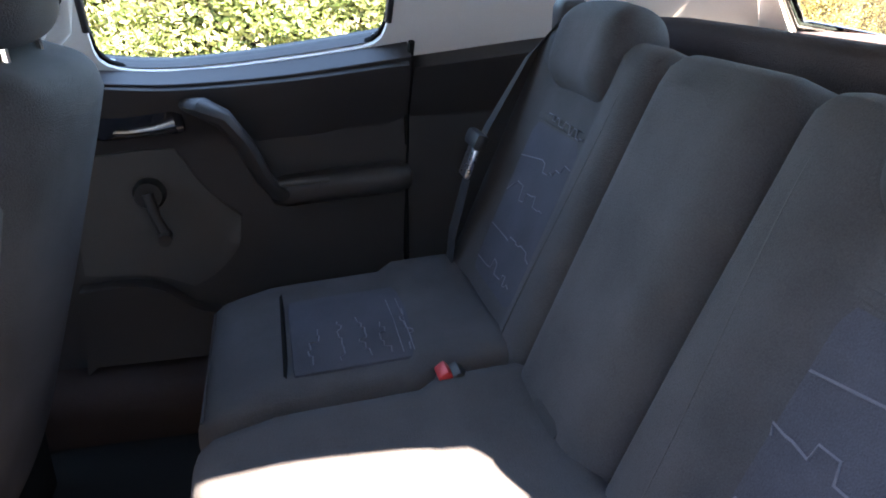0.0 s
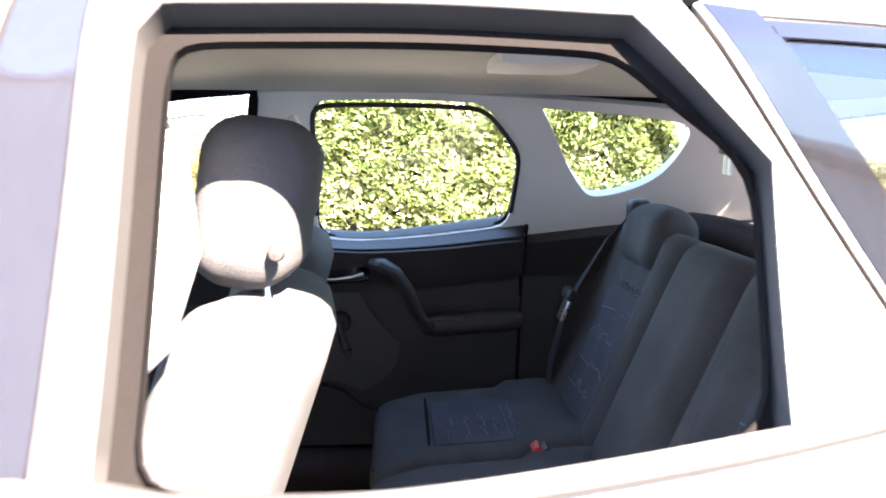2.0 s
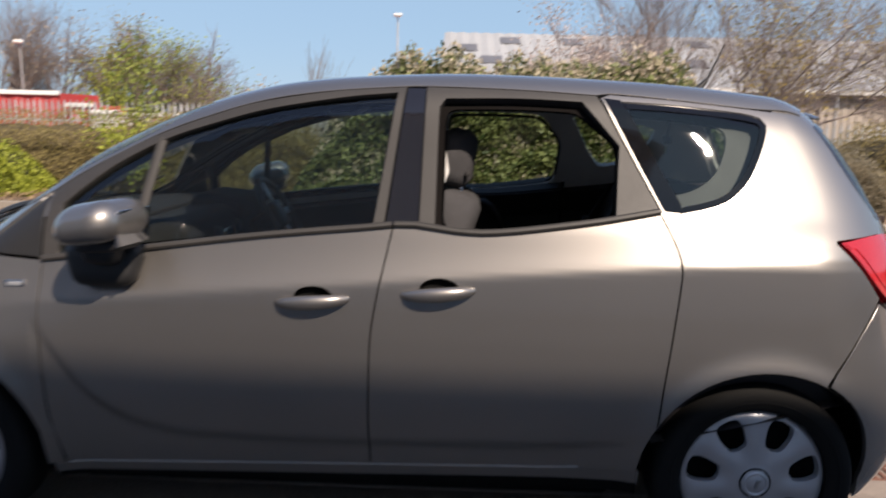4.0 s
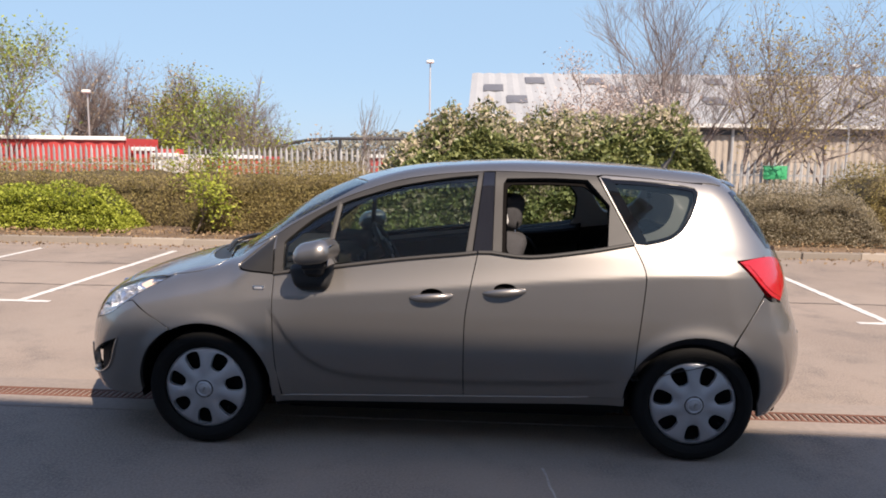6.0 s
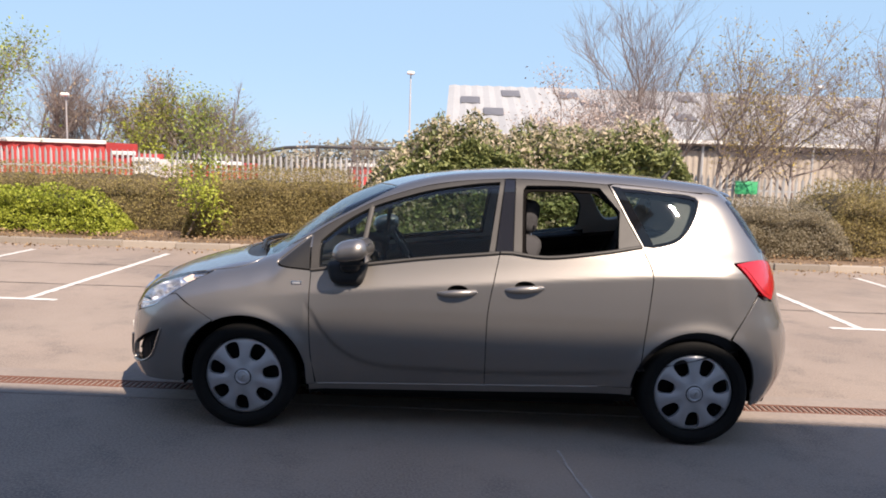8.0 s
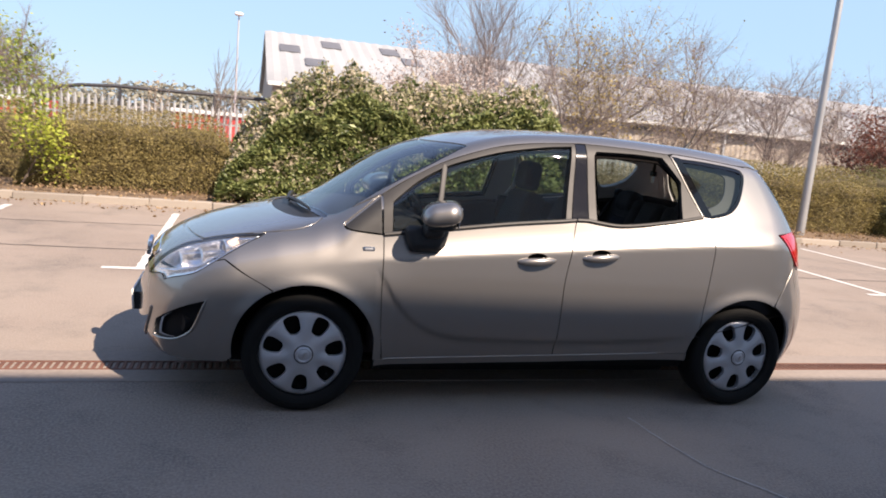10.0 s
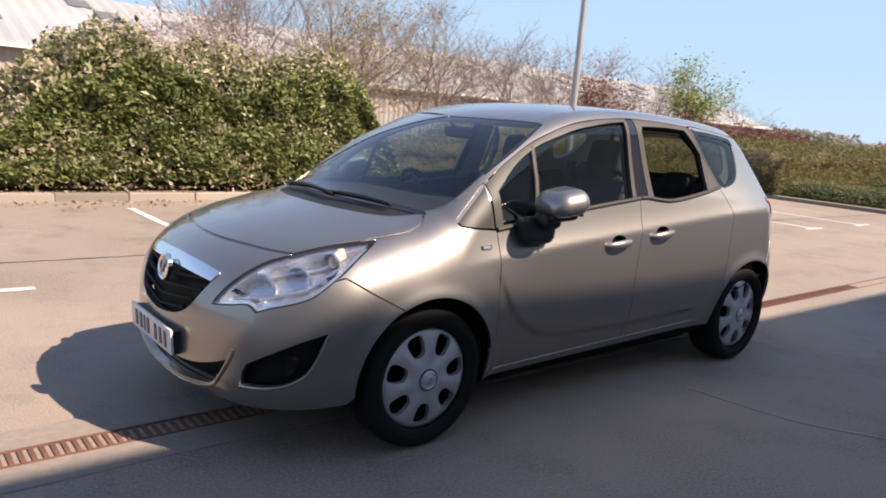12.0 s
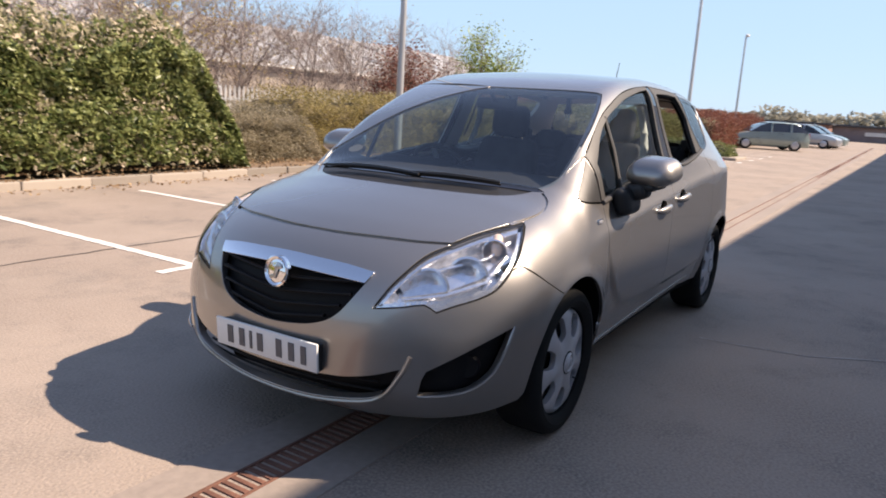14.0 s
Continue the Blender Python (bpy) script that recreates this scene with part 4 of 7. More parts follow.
CABIN = spline([(-1.4, .08), (-.95, .03), (-.5, .01), (.0, 0), (.5, .005), (.85, .02), (1.2, .055), (1.5, .095), (1.9, .14)])
TOPLINE = spline([(-2.4, .52), (-2.2, .75), (-2.12, .805), (-1.95, .868), (-1.7, .945), (-1.5, .996), (-1.3, 1.052), (-1.2, 1.112), (-1.06, 1.212), (-.83, 1.366), (-.6, 1.462), (-.37, 1.522), (0, 1.572), (.4, 1.588), (.95, 1.574), (1.46, 1.53), (1.7, 1.492), (2.2, 1.4)])
CROWN = spline([(-2.3, .16), (-1.5, .13), (-1.3, .16), (-1.15, .235), (-.75, .22), (-.5, .155), (-.2, .08), (1.0, .07), (2.0, .08)])
NOSE = spline([(.1, -1.97), (.18, -2.085), (.26, -2.172), (.36, -2.208), (.5, -2.206), (.62, -2.190), (.72, -2.165), (.80, -2.125), (.9, -2.0), (1.1, -1.7)])
TAIL = spline([(.1, 1.86), (.2, 1.93), (.3, 2.0), (.42, 2.05), (.52, 2.06), (.64, 2.05), (.8, 2.0), (1.0, 1.945), (1.16, 1.86), (1.45, 1.655), (1.6, 1.53)])


def smooth_max(a, b, k):
    return np.maximum(a, b) + np.maximum(k - np.abs(a - b), 0) ** 2 / (4 * k)


def eased(t):
    t = np.clip(t, 0, 1)
    return t * t * (3 - 2 * t)


def skin(x, y, z):
    """Negative inside the car, positive outside, zero on its painted skin."""
    a = np.abs(y)
    cabin = np.clip((z - 1.0) / .42, 0, 1.4)
    # the shoulder crease, the scallop low on the doors, and the lips round the wheels
    over = np.logaddexp(0, (z - SHOULDER(x)) / .006) * .006
    shoulder = .074 * (1 - np.exp(-over * 7.0)) * eased((x + 1.35) / .7) + .085 * eased((z - .62) / .55) * eased((-.65 - x) / .7)
    under = .5 + .5 * np.tanh((SWOOSH(x) - z) / .015)
    scallop = .019 * under * np.clip((x + .97) / .12, 0, 1) * np.clip((1.0 - x) / .3, 0, 1)
    lip_f, lip_r = np.hypot(x + 1.322, z - .316), np.hypot(x - 1.322, z - .316)
    lips = .012 * (np.exp(-((lip_f - .368) / .045) ** 2) + np.exp(-((lip_r - .368) / .045) ** 2))
    side = a - (WAIST(x) - INSET(z) - CABIN(x) * cabin - shoulder - scallop + lips)
    top = (z - TOPLINE(x) + CROWN(x) * a ** 2) * .85
    nose = NOSE(z) + .26 * a ** 2 + .30 * a ** 4 - x
    tail = x - TAIL(z) + .18 * a ** 2 + .42 * a ** 4
    f = smooth_max(side, top, .10 + .06 * eased((-.95 - x) / .5))
    f = smooth_max(f, nose, .16)
    return smooth_max(f, tail, .14)


def meet(start, way, far):
    """Where rays from outside meet the skin: by steps, then by halves."""
    start, way = np.atleast_2d(start).astype(float), np.atleast_2d(way).astype(float)
    lo, hi, found = np.zeros(len(start)), np.full(len(start), far), np.zeros(len(start), bool)
    last = np.zeros(len(start))
    for d in np.linspace(0, far, 90):
        p = start + way * d
        inside = (skin(p[:, 0], p[:, 1], p[:, 2]) < 0) & ~found
        lo[inside], hi[inside] = last[inside], d
        found |= inside
        last = np.where(found, last, d)
    for _ in range(26):
        mid = (lo + hi) / 2
        p = start + way * mid[:, None]
        inside = skin(p[:, 0], p[:, 1], p[:, 2]) < 0
        hi, lo = np.where(inside, mid, hi), np.where(inside, lo, mid)
    return start + way * hi[:, None]


def skin_normal(p, e=.004):
    x, y, z = p[:, 0], p[:, 1], p[:, 2]
    g = np.stack([skin(x + e, y, z) - skin(x - e, y, z), skin(x, y + e, z) - skin(x, y - e, z), skin(x, y, z + e) - skin(x, y, z - e)], 1)
    return g / np.linalg.norm(g, axis=1)[:, None]


# ---- panels cut to outline and laid on the skin ----
from mathutils.geometry import delaunay_2d_cdt


def through_points(pts, step):
    """A smooth line through points, sampled about every step."""
    pts = [np.array(p, float) for p in pts]
    if len(pts) == 2:
        n = max(1, int(np.linalg.norm(pts[1] - pts[0]) / step))
        return [pts[0] + (pts[1] - pts[0]) * i / n for i in range(n)]
    out = []
    for i in range(len(pts) - 1):
        p1, p2 = pts[i], pts[i + 1]
        p0 = pts[i - 1] if i else 2 * p1 - p2
        p3 = pts[i + 2] if i + 2 < len(pts) else 2 * p2 - p1
        m1 = (p2 - p0) / 2 * min(1, np.linalg.norm(p2 - p1) / max(np.linalg.norm(p2 - p0) / 2, 1e-6))
        m2 = (p3 - p1) / 2 * min(1, np.linalg.norm(p2 - p1) / max(np.linalg.norm(p3 - p1) / 2, 1e-6))
        n = max(1, int(np.linalg.norm(p2 - p1) / step))
        for k in range(n):
            t = k / n
            out.append(p1 * (2 * t**3 - 3 * t**2 + 1) + m1 * (t**3 - 2 * t**2 + t) + p2 * (-2 * t**3 + 3 * t**2) + m2 * (t**3 - t**2))
    return out


def outline(*runs, step=.022):
    """A closed loop: each run is a smooth line, and runs meet in corners."""
    out = []
    for i, run in enumerate(runs):
        nxt = runs[(i + 1) % len(runs)]
        if np.linalg.norm(np.array(run[-1]) - np.array(nxt[0])) > 1e-6:
            out += through_points(run, step) + through_points([run[-1], nxt[0]], step)
        else:
            out += through_points(run, step)
    return np.array(out)


def arc(cx, cz, r, a0, a1, n=14):
    return [(cx + r * math.cos(radians(a0 + (a1 - a0) * i / n)), cz + r * math.sin(radians(a0 + (a1 - a0) * i / n))) for i in range(n + 1)]


def shrunk(loop, g):
    """A loop drawn in by g."""
    loop = np.asarray(loop, float)
    area = np.sum(loop[:, 0] * np.roll(loop[:, 1], -1) - np.roll(loop[:, 0], -1) * loop[:, 1])
    d = np.roll(loop, -1, 0) - np.roll(loop, 1, 0)
    n = np.stack([-d[:, 1], d[:, 0]], 1) / np.maximum(np.linalg.norm(d, axis=1), 1e-9)[:, None]
    return loop + n * g * (1 if area > 0 else -1)


def within(pts, loop):
    x, y = pts[:, 0], pts[:, 1]
    inside = np.zeros(len(pts), bool)
    a, b = loop, np.roll(loop, -1, 0)
    for (x0, y0), (x1, y1) in zip(a, b):
        if y0 != y1:
            hit = ((y0 > y) != (y1 > y)) & (x < (x1 - x0) * (y - y0) / (y1 - y0) + x0)
            inside ^= hit
    return inside


def filled(loop, holes=(), spacing=.035):
    """Triangles that fill a loop, less its holes."""
    loops = [np.asarray(loop, float)] + [np.asarray(h, float) for h in holes]
    lo, hi = loops[0].min(0), loops[0].max(0)
    gx, gy = np.meshgrid(np.arange(lo[0], hi[0], spacing), np.arange(lo[1], hi[1], spacing))
    gx = gx + (np.arange(len(gx)) % 2)[:, None] * spacing / 2
    grid = np.stack([gx.ravel(), gy.ravel()], 1)
    keep = within(grid, loops[0])
    for h in loops[1:]:
        keep &= ~within(grid, h)
    grid = grid[keep]
    edge = np.concatenate(loops)
    if len(grid):
        near = np.concatenate([np.min((block[:, None, 0] - edge[None, :, 0]) ** 2 + (block[:, None, 1] - edge[None, :, 1]) ** 2, 1) for block in np.array_split(grid, len(grid) // 500 + 1)])
        grid = grid[near > (spacing * .45) ** 2]
    verts, edges, start = [], [], 0
    for lp in loops:
        verts += [Vector(p) for p in lp]
        edges += [(start + i, start + (i + 1) % len(lp)) for i in range(len(lp))]
        start += len(lp)
    verts += [Vector(p) for p in grid]
    v, _, f, _, _, _ = delaunay_2d_cdt(verts, edges, [], 0, 1e-6)
    v, f = np.array([tuple(p) for p in v]), np.array([t for t in f if len(t) == 3])
    mid = v[f].mean(1)
    keep = within(mid, loops[0])
    for h in loops[1:]:
        keep &= ~within(mid, h)
    f = f[keep]
    t = v[f]
    area = (t[:, 1, 0] - t[:, 0, 0]) * (t[:, 2, 1] - t[:, 0, 1]) - (t[:, 2, 0] - t[:, 0, 0]) * (t[:, 1, 1] - t[:, 0, 1])
    f[area < 0] = f[area < 0][:, ::-1]
    return v, f[np.abs(area) > 1e-10]


TURN_F, TURN_R, SPREAD = -1.25, 1.15, .9


def laid(v, mode):
    """Points of a panel's plane, laid on the skin."""
    n = len(v)
    if mode == "side":
        return meet(np.stack([v[:, 0], np.full(n, -1.3), v[:, 1]], 1), [[0, 1, 0]] * n, 1.3)
    if mode == "top":
        return meet(np.stack([v[:, 0], v[:, 1], np.full(n, 1.9)], 1), [[0, 0, -1]] * n, 1.5)
    a = v[:, 0] / SPREAD
    sgn, cx = (-1, TURN_F) if mode == "front" else (1, TURN_R)
    way = np.stack([sgn * np.cos(a), np.sin(a), 0 * a], 1)
    return meet(np.stack([np.full(n, cx), 0 * a, v[:, 1]], 1) + way * 1.5, -way, 1.5)


def wrap(p, mode="front"):
    """A place on the nose or tail as a point of that panel's plane."""
    sgn, cx = (-1, TURN_F) if mode == "front" else (1, TURN_R)
    return (math.atan2(p[1], sgn * (p[0] - cx)) * SPREAD, p[2])


def nose(y, z):
    """The same, from the distance off centre and the height."""
    p = meet([[-3, y, z]], [[1, 0, 0]], 2.5)[0]
    return wrap(p)


def stern(y, z):
    p = meet([[3, y, z]], [[-1, 0, 0]], 2.5)[0]
    return wrap(p, "rear")


def both_sides(pts):
    """A run from the middle to one side, carried on to a full loop by its mirror image."""
    return list(pts) + [(-a, z) for a, z in reversed(pts)]


def panel_mesh(name, mode, loop, mat, holes=(), gap=.0028, lift=0.0, depth=.016, spacing=.035, mirror=False, inward=False):
    loop = shrunk(loop, gap) if gap else np.asarray(loop)
    v, f = filled(loop, holes, spacing)
    p = laid(v, mode)
    nrm = skin_normal(p)
    p = p + nrm * lift
    # outward-facing triangles
    tri = p[f]
    facing = np.einsum("ij,ij->i", np.cross(tri[:, 1] - tri[:, 0], tri[:, 2] - tri[:, 0]), nrm[f].mean(1))
    f = np.where((facing < 0)[:, None], f[:, ::-1], f)
    count = {}
    for t in f:
        for a, b in ((t[0], t[1]), (t[1], t[2]), (t[2], t[0])):
            count[(a, b)] = 1
    rim = [(a, b) for a, b in count if (b, a) not in count]
    sg = -1 if inward else 1
    verts, normals, faces = list(p), list(nrm * sg), [tuple(t) for t in f]
    if depth:
        out = {}
        for a, b in rim:
            o = np.cross(p[b] - p[a], nrm[a])
            o /= max(np.linalg.norm(o), 1e-9)
            for k in (a, b):
                out.setdefault(k, np.zeros(3))
                out[k] += o
        idx = {}
        for k, o in out.items():
            o = o / max(np.linalg.norm(o), 1e-9)
            idx[k] = len(verts)
            verts += [p[k], p[k] - nrm[k] * math.copysign(.004, depth) + o * .0005, p[k] - nrm[k] * depth]
            normals += [nrm[k] * sg * .8 + o * .6, o, o]
        for a, b in rim:
            i, j = idx[a], idx[b]
            faces += [(j, i, i + 1, j + 1), (j + 1, i + 1, i + 2, j + 2)]
    verts, normals = np.array(verts), np.array(normals)
    normals /= np.linalg.norm(normals, axis=1)[:, None]
    if mirror:
        verts, normals = verts * [1, -1, 1], normals * [1, -1, 1]
        faces = [t[::-1] for t in faces]
    if inward:
        faces = [t[::-1] for t in faces]
    return mesh_data(name, verts, faces, mat, normals)


def panel(name, mode, loop, mat, parent, label="", **how):
    return part(name, panel_mesh(name, mode, loop, mat, **how), mat, parent, label)


# ---- the car: outside ----
car = tagged(empty("car"), "taupe metallic compact people carrier with a rear window wound down", "car")
ARCH_F, ARCH_R, ARCH = (-1.322, .316), (1.322, .316), .372
BELT_F = [(-.938, .955), (-.612, .998), (-.25, 1.046), (.075, 1.080), (.160, 1.090)]
BELT_R = [(.168, 1.091), (.235, 1.092), (.30, 1.084), (.36, 1.077), (.44, 1.074), (.55, 1.083), (.80, 1.118), (.985, 1.152)]
FRAME_TOP_F = [(-.948, 1.158), (-.80, 1.252), (-.627, 1.344), (-.45, 1.413), (-.29, 1.462), (-.05, 1.502), (.188, 1.521)]
FRAME_TOP_R = [(.252, 1.523), (.55, 1.518), (.80, 1.506)]
QUARTER_TOP = [(.842, 1.512), (1.05, 1.498), (1.298, 1.476), (1.49, 1.458)]
GAP_F = [(-.938, .955), (-.938, .69), (-.926, .45), (-.905, .31)]
GAP_B = [(.164, 1.090), (.118, .86), (.101, .727), (.098, .5), (.100, .318)]
GAP_R = [(.985, 1.152), (1.030, 1.05), (1.041, .985), (1.022, .759), (.996, .50)]

FRONT_GLASS = outline([(-.893, .990), (-.893, 1.128)], [(-.893, 1.128), (-.75, 1.247), (-.584, 1.338), (-.42, 1.395), (-.253, 1.442), (.0, 1.486), (.160, 1.503)], [(.160, 1.503), (.101, 1.093)], [(.101, 1.093), (-.25, 1.056), (-.612, 1.012), (-.893, .975)])
REAR_OPEN = outline([(.292, 1.100), (.296, 1.46), (.315, 1.487)], [(.315, 1.487), (.55, 1.492), (.752, 1.486)], [(.752, 1.486), (.868, 1.35)], [(.868, 1.35), (.852, 1.139)], [(.852, 1.139), (.7, 1.116), (.55, 1.097), (.44, 1.088), (.36, 1.090), (.292, 1.100)])
QUARTER_GLASS = outline([(.862, 1.490), (1.05, 1.482), (1.27, 1.462), (1.33, 1.448), (1.347, 1.425), (1.335, 1.375), (1.295, 1.292), (1.25, 1.232), (1.19, 1.188), (1.12, 1.165), (1.045, 1.150)], [(1.045, 1.150), (.862, 1.490)])

SAIL = outline([(-.952, 1.150), (-1.128, 1.004), (-1.140, .990), (-1.128, .978), (-1.08, .970), (-.945, .960)], [(-.945, .960), (-.952, 1.150)])
DOOR_F = outline(BELT_F, GAP_B, [(.100, .303), (-.9, .276)], GAP_F[::-1])
DOOR_R = outline(BELT_R, GAP_R, arc(*ARCH_R, ARCH, 151, 176, 5), [(.950, .334), (.102, .301)], GAP_B[::-1])
FRAME_F = outline([(-.940, .962), (-.942, 1.154)], FRAME_TOP_F, [(.186, 1.519), (.134, 1.091)], [(x, z + .004) for x, z in BELT_F[::-1]][1:])
FRAME_R = outline([(.243, 1.098), (.252, 1.520)], FRAME_TOP_R, [(.802, 1.505), (.988, 1.156)], [(x, z + .004) for x, z in BELT_R[::-1]][:-1])
PILLAR_B = outline([(.140, 1.094), (.190, 1.519)], [(.190, 1.519), (.249, 1.519)], [(.249, 1.519), (.240, 1.096)], [(.240, 1.096), (.140, 1.094)])
QUARTER = outline(GAP_R[::-1], [(.992, 1.152), (.812, 1.500), (.842, 1.512)], QUARTER_TOP, [(1.49, 1.458), (1.545, 1.37), (1.65, 1.20), (1.690, 1.100)], [(1.690, 1.096), (1.60, 1.090), (1.512, 1.083)], [(1.512, 1.078), (1.60, .990), (1.665, .912)], [(1.665, .905), (1.58, .78), (1.495, .652)], arc(*ARCH_R, ARCH, 62, 151))
SILL = outline([(-.94, .272), (.0, .294), (.96, .332)], [(.96, .332), (.96, .285)], [(.96, .285), (0, .252), (-.94, .232)], [(-.94, .232), (-.94, .272)])
SILL_FOOT = outline([(-.94, .236), (.0, .256), (.96, .290)], [(.96, .290), (.96, .235)], [(.96, .235), (-.94, .205)], [(-.94, .205), (-.94, .236)])

HL = [(-2.129, -.419, .635), (-2.064, -.466, .730), (-1.955, -.51, .809), (-1.843, -.559, .853), (-1.721, -.609, .888), (-1.614, -.674, .908), (-1.545, -.725, .919)]
HL_LOW = [(-1.545, -.725, .919), (-1.60, -.757, .895), (-1.688, -.786, .848), (-1.787, -.794, .779), (-1.868, -.772, .717), (-1.925, -.736, .690), (-1.999, -.666, .661), (-2.030, -.622, .640)]
HL_STEP = [(-2.030, -.622, .640), (-2.050, -.582, .664), (-2.085, -.525, .652), (-2.129, -.419, .635)]
HEADLIGHT = outline([wrap(p) for p in HL], [wrap(p) for p in HL_LOW], [wrap(p) for p in HL_STEP])
SHUT = [nose(0, .848), nose(-.13, .847), nose(-.30, .846), wrap((-1.90, -.46, .848)), wrap((-1.845, -.558, .850))]
GRILLE_TOP = [nose(0, .772), nose(-.13, .769), nose(-.27, .763), nose(-.385, .750)]
GRILLE_LOW = [nose(-.385, .752), nose(-.355, .69), nose(-.30, .606), nose(-.25, .568), nose(-.162, .540), nose(0, .524)]
GRILLE = outline(both_sides(GRILLE_TOP[::-1])[:0] + [(-a, z) for a, z in GRILLE_TOP[::-1]] + GRILLE_TOP[1:], GRILLE_LOW + [(-a, z) for a, z in GRILLE_LOW[::-1]][1:])
CHROME_LOW = [nose(-.366, .712), nose(-.25, .719), nose(-.12, .724), nose(0, .726)]
CHROME_BAR = outline([(-a, z) for a, z in GRILLE_TOP[::-1]] + GRILLE_TOP[1:], CHROME_LOW + [(-a, z) for a, z in CHROME_LOW[::-1]][1:])
INTAKE_TOP = [nose(-.535, .432), nose(-.44, .398), nose(-.317, .374), nose(0, .362)]
INTAKE_LOW = [nose(0, .252), nose(-.187, .262), nose(-.40, .298), nose(-.48, .335), nose(-.535, .432)]
INTAKE = outline(INTAKE_TOP + [(-a, z) for a, z in INTAKE_TOP[::-1]][1:], [(-a, z) for a, z in INTAKE_LOW[::-1]] + INTAKE_LOW[1:])
FOG = outline([wrap(p) for p in ((-2.081, -.595, .337), (-2.076, -.605, .40), (-2.066, -.617, .432))], [wrap(p) for p in ((-2.066, -.617, .432), (-2.015, -.687, .479), (-1.921, -.767, .539), (-1.814, -.823, .584))],
              [wrap(p) for p in ((-1.814, -.823, .584), (-1.846, -.811, .498), (-1.883, -.79, .417), (-1.948, -.748, .366), (-2.011, -.693, .346), (-2.081, -.595, .337))])
half = [SHUT[-1]] + [wrap(p) for p in HL[2::-1]]
low_edge = [wrap(p) for p in HL_STEP[::-1]]
under_edge = [wrap(p) for p in HL_LOW[::-1][:5]]
arch_front = [wrap((x, -.868 + .02 * max(0, (.45 - z) / .3), z)) for x, z in arc(*ARCH_F, ARCH + .003, 116, 184, 12)]
seam_front = [wrap((-1.787, -.794, .779)), wrap((-1.747, -.809, .790)), wrap((-1.62, -.845, .722)), wrap((-1.485, -.866, .650))]
lip = [wrap((-1.705, -.80, .262)), wrap((-1.85, -.74, .252)), wrap((-2.0, -.58, .238)), wrap((-2.09, -.38, .224)), wrap((-2.13, -.15, .214)), wrap((-2.135, 0, .212))]
left_runs = [SHUT, half, low_edge, under_edge, seam_front, arch_front, lip]


def mirrored_run(run):
    return [(-a, z) for a, z in run[::-1]]


BUMPER_F = outline(*left_runs, *[mirrored_run(r) for r in left_runs[::-1]])


def flip_loop(loop):
    return np.asarray(loop) * [-1, 1]


# windscreen, bonnet and roof in plan
WS_BASE = [(-1.345, 0), (-1.318, -.262), (-1.258, -.50), (-1.225, -.612)]
WS_SIDE = [(-1.225, -.612), (-1.17, -.648), (-1.096, -.664), (-.95, -.664), (-.838, -.655), (-.70, -.632), (-.565, -.600), (-.46, -.565)]
WS_TOP = [(-.46, -.565), (-.50, -.45), (-.565, -.275), (-.600, -.12), (-.610, 0)]
BON_REAR = [(-1.51, 0), (-1.495, -.2), (-1.44, -.40), (-1.36, -.53), (-1.243, -.622)]
BON_SIDE = [(-1.243, -.622), (-1.29, -.675), (-1.37, -.700), (-1.463, -.698), (-1.60, -.662), (-1.72, -.612), (-1.845, -.558)]
BON_FRONT = [(-1.845, -.558), (-1.90, -.43), (-1.945, -.25), (-1.966, -.12), (-1.972, 0)]


def plan_mirror(run):
    return [(x, -y) for x, y in run[::-1]]


def plan_of(run):
    """A run of the side view as it lies in plan."""
    p = laid(np.array(run), "side")
    return [(a[0], a[1]) for a in p]


BONNET = outline(BON_REAR, BON_SIDE, BON_FRONT, plan_mirror(BON_FRONT), plan_mirror(BON_SIDE), plan_mirror(BON_REAR))
WINDSCREEN = outline(WS_BASE, WS_SIDE, WS_TOP, plan_mirror(WS_TOP), plan_mirror(WS_SIDE), plan_mirror(WS_BASE))
COWL = outline(BON_REAR[:-1], [(-1.262, -.612), (-1.225, -.612)], WS_BASE[::-1], plan_mirror(WS_BASE[::-1]), [(-1.225, .612), (-1.262, .612)], plan_mirror(BON_REAR[:-1]))
rail = plan_of(FRAME_TOP_F + [(.22, 1.523)] + FRAME_TOP_R + QUARTER_TOP)
ROOF_END = [(1.50, -.50), (1.565, -.36), (1.60, -.18), (1.608, 0)]
ROOF = outline([(-1.096, -.668), plan_of([(-.952, 1.158)])[0]], rail, [rail[-1]] + ROOF_END, plan_mirror([rail[-1]] + ROOF_END), plan_mirror(rail), [plan_mirror([plan_of([(-.952, 1.158)])[0]])[0], (-1.096, .668)],
               plan_mirror(WS_SIDE[2:]), plan_mirror(WS_TOP), WS_TOP[::-1], WS_SIDE[2:][::-1])

def side_of(run, mode):
    """A run laid in another panel's plane, as it shows in the side view."""
    q = laid(np.array(run), mode)
    return [(r[0], r[2]) for r in q]


seam_side = side_of(seam_front, "front")
lamp_side = side_of([wrap(q) for q in HL_LOW[:4]], "front")
hood_side = side_of(BON_SIDE[:5], "top")
WING = outline(GAP_F[:3] + [(-.915, .40)], [(-.945, .40)] + arc(*ARCH_F, ARCH, 14, 115), seam_side[::-1], lamp_side[::-1], [lamp_side[0]] + hood_side[::-1],
               [hood_side[0]] + side_of([(-1.17, -.652), (-1.096, -.668)], "top"), [side_of([(-1.096, -.668)], "top")[0], (-.952, 1.158)], [(-.952, 1.158), (-1.135, 1.006), (-1.148, .990), (-1.135, .975), (-1.08, .966), (-.938, .955)])
panel("roof", "top", ROOF, PAINT, car, spacing=.04)
panel("bonnet", "top", BONNET, PAINT, car, spacing=.04)
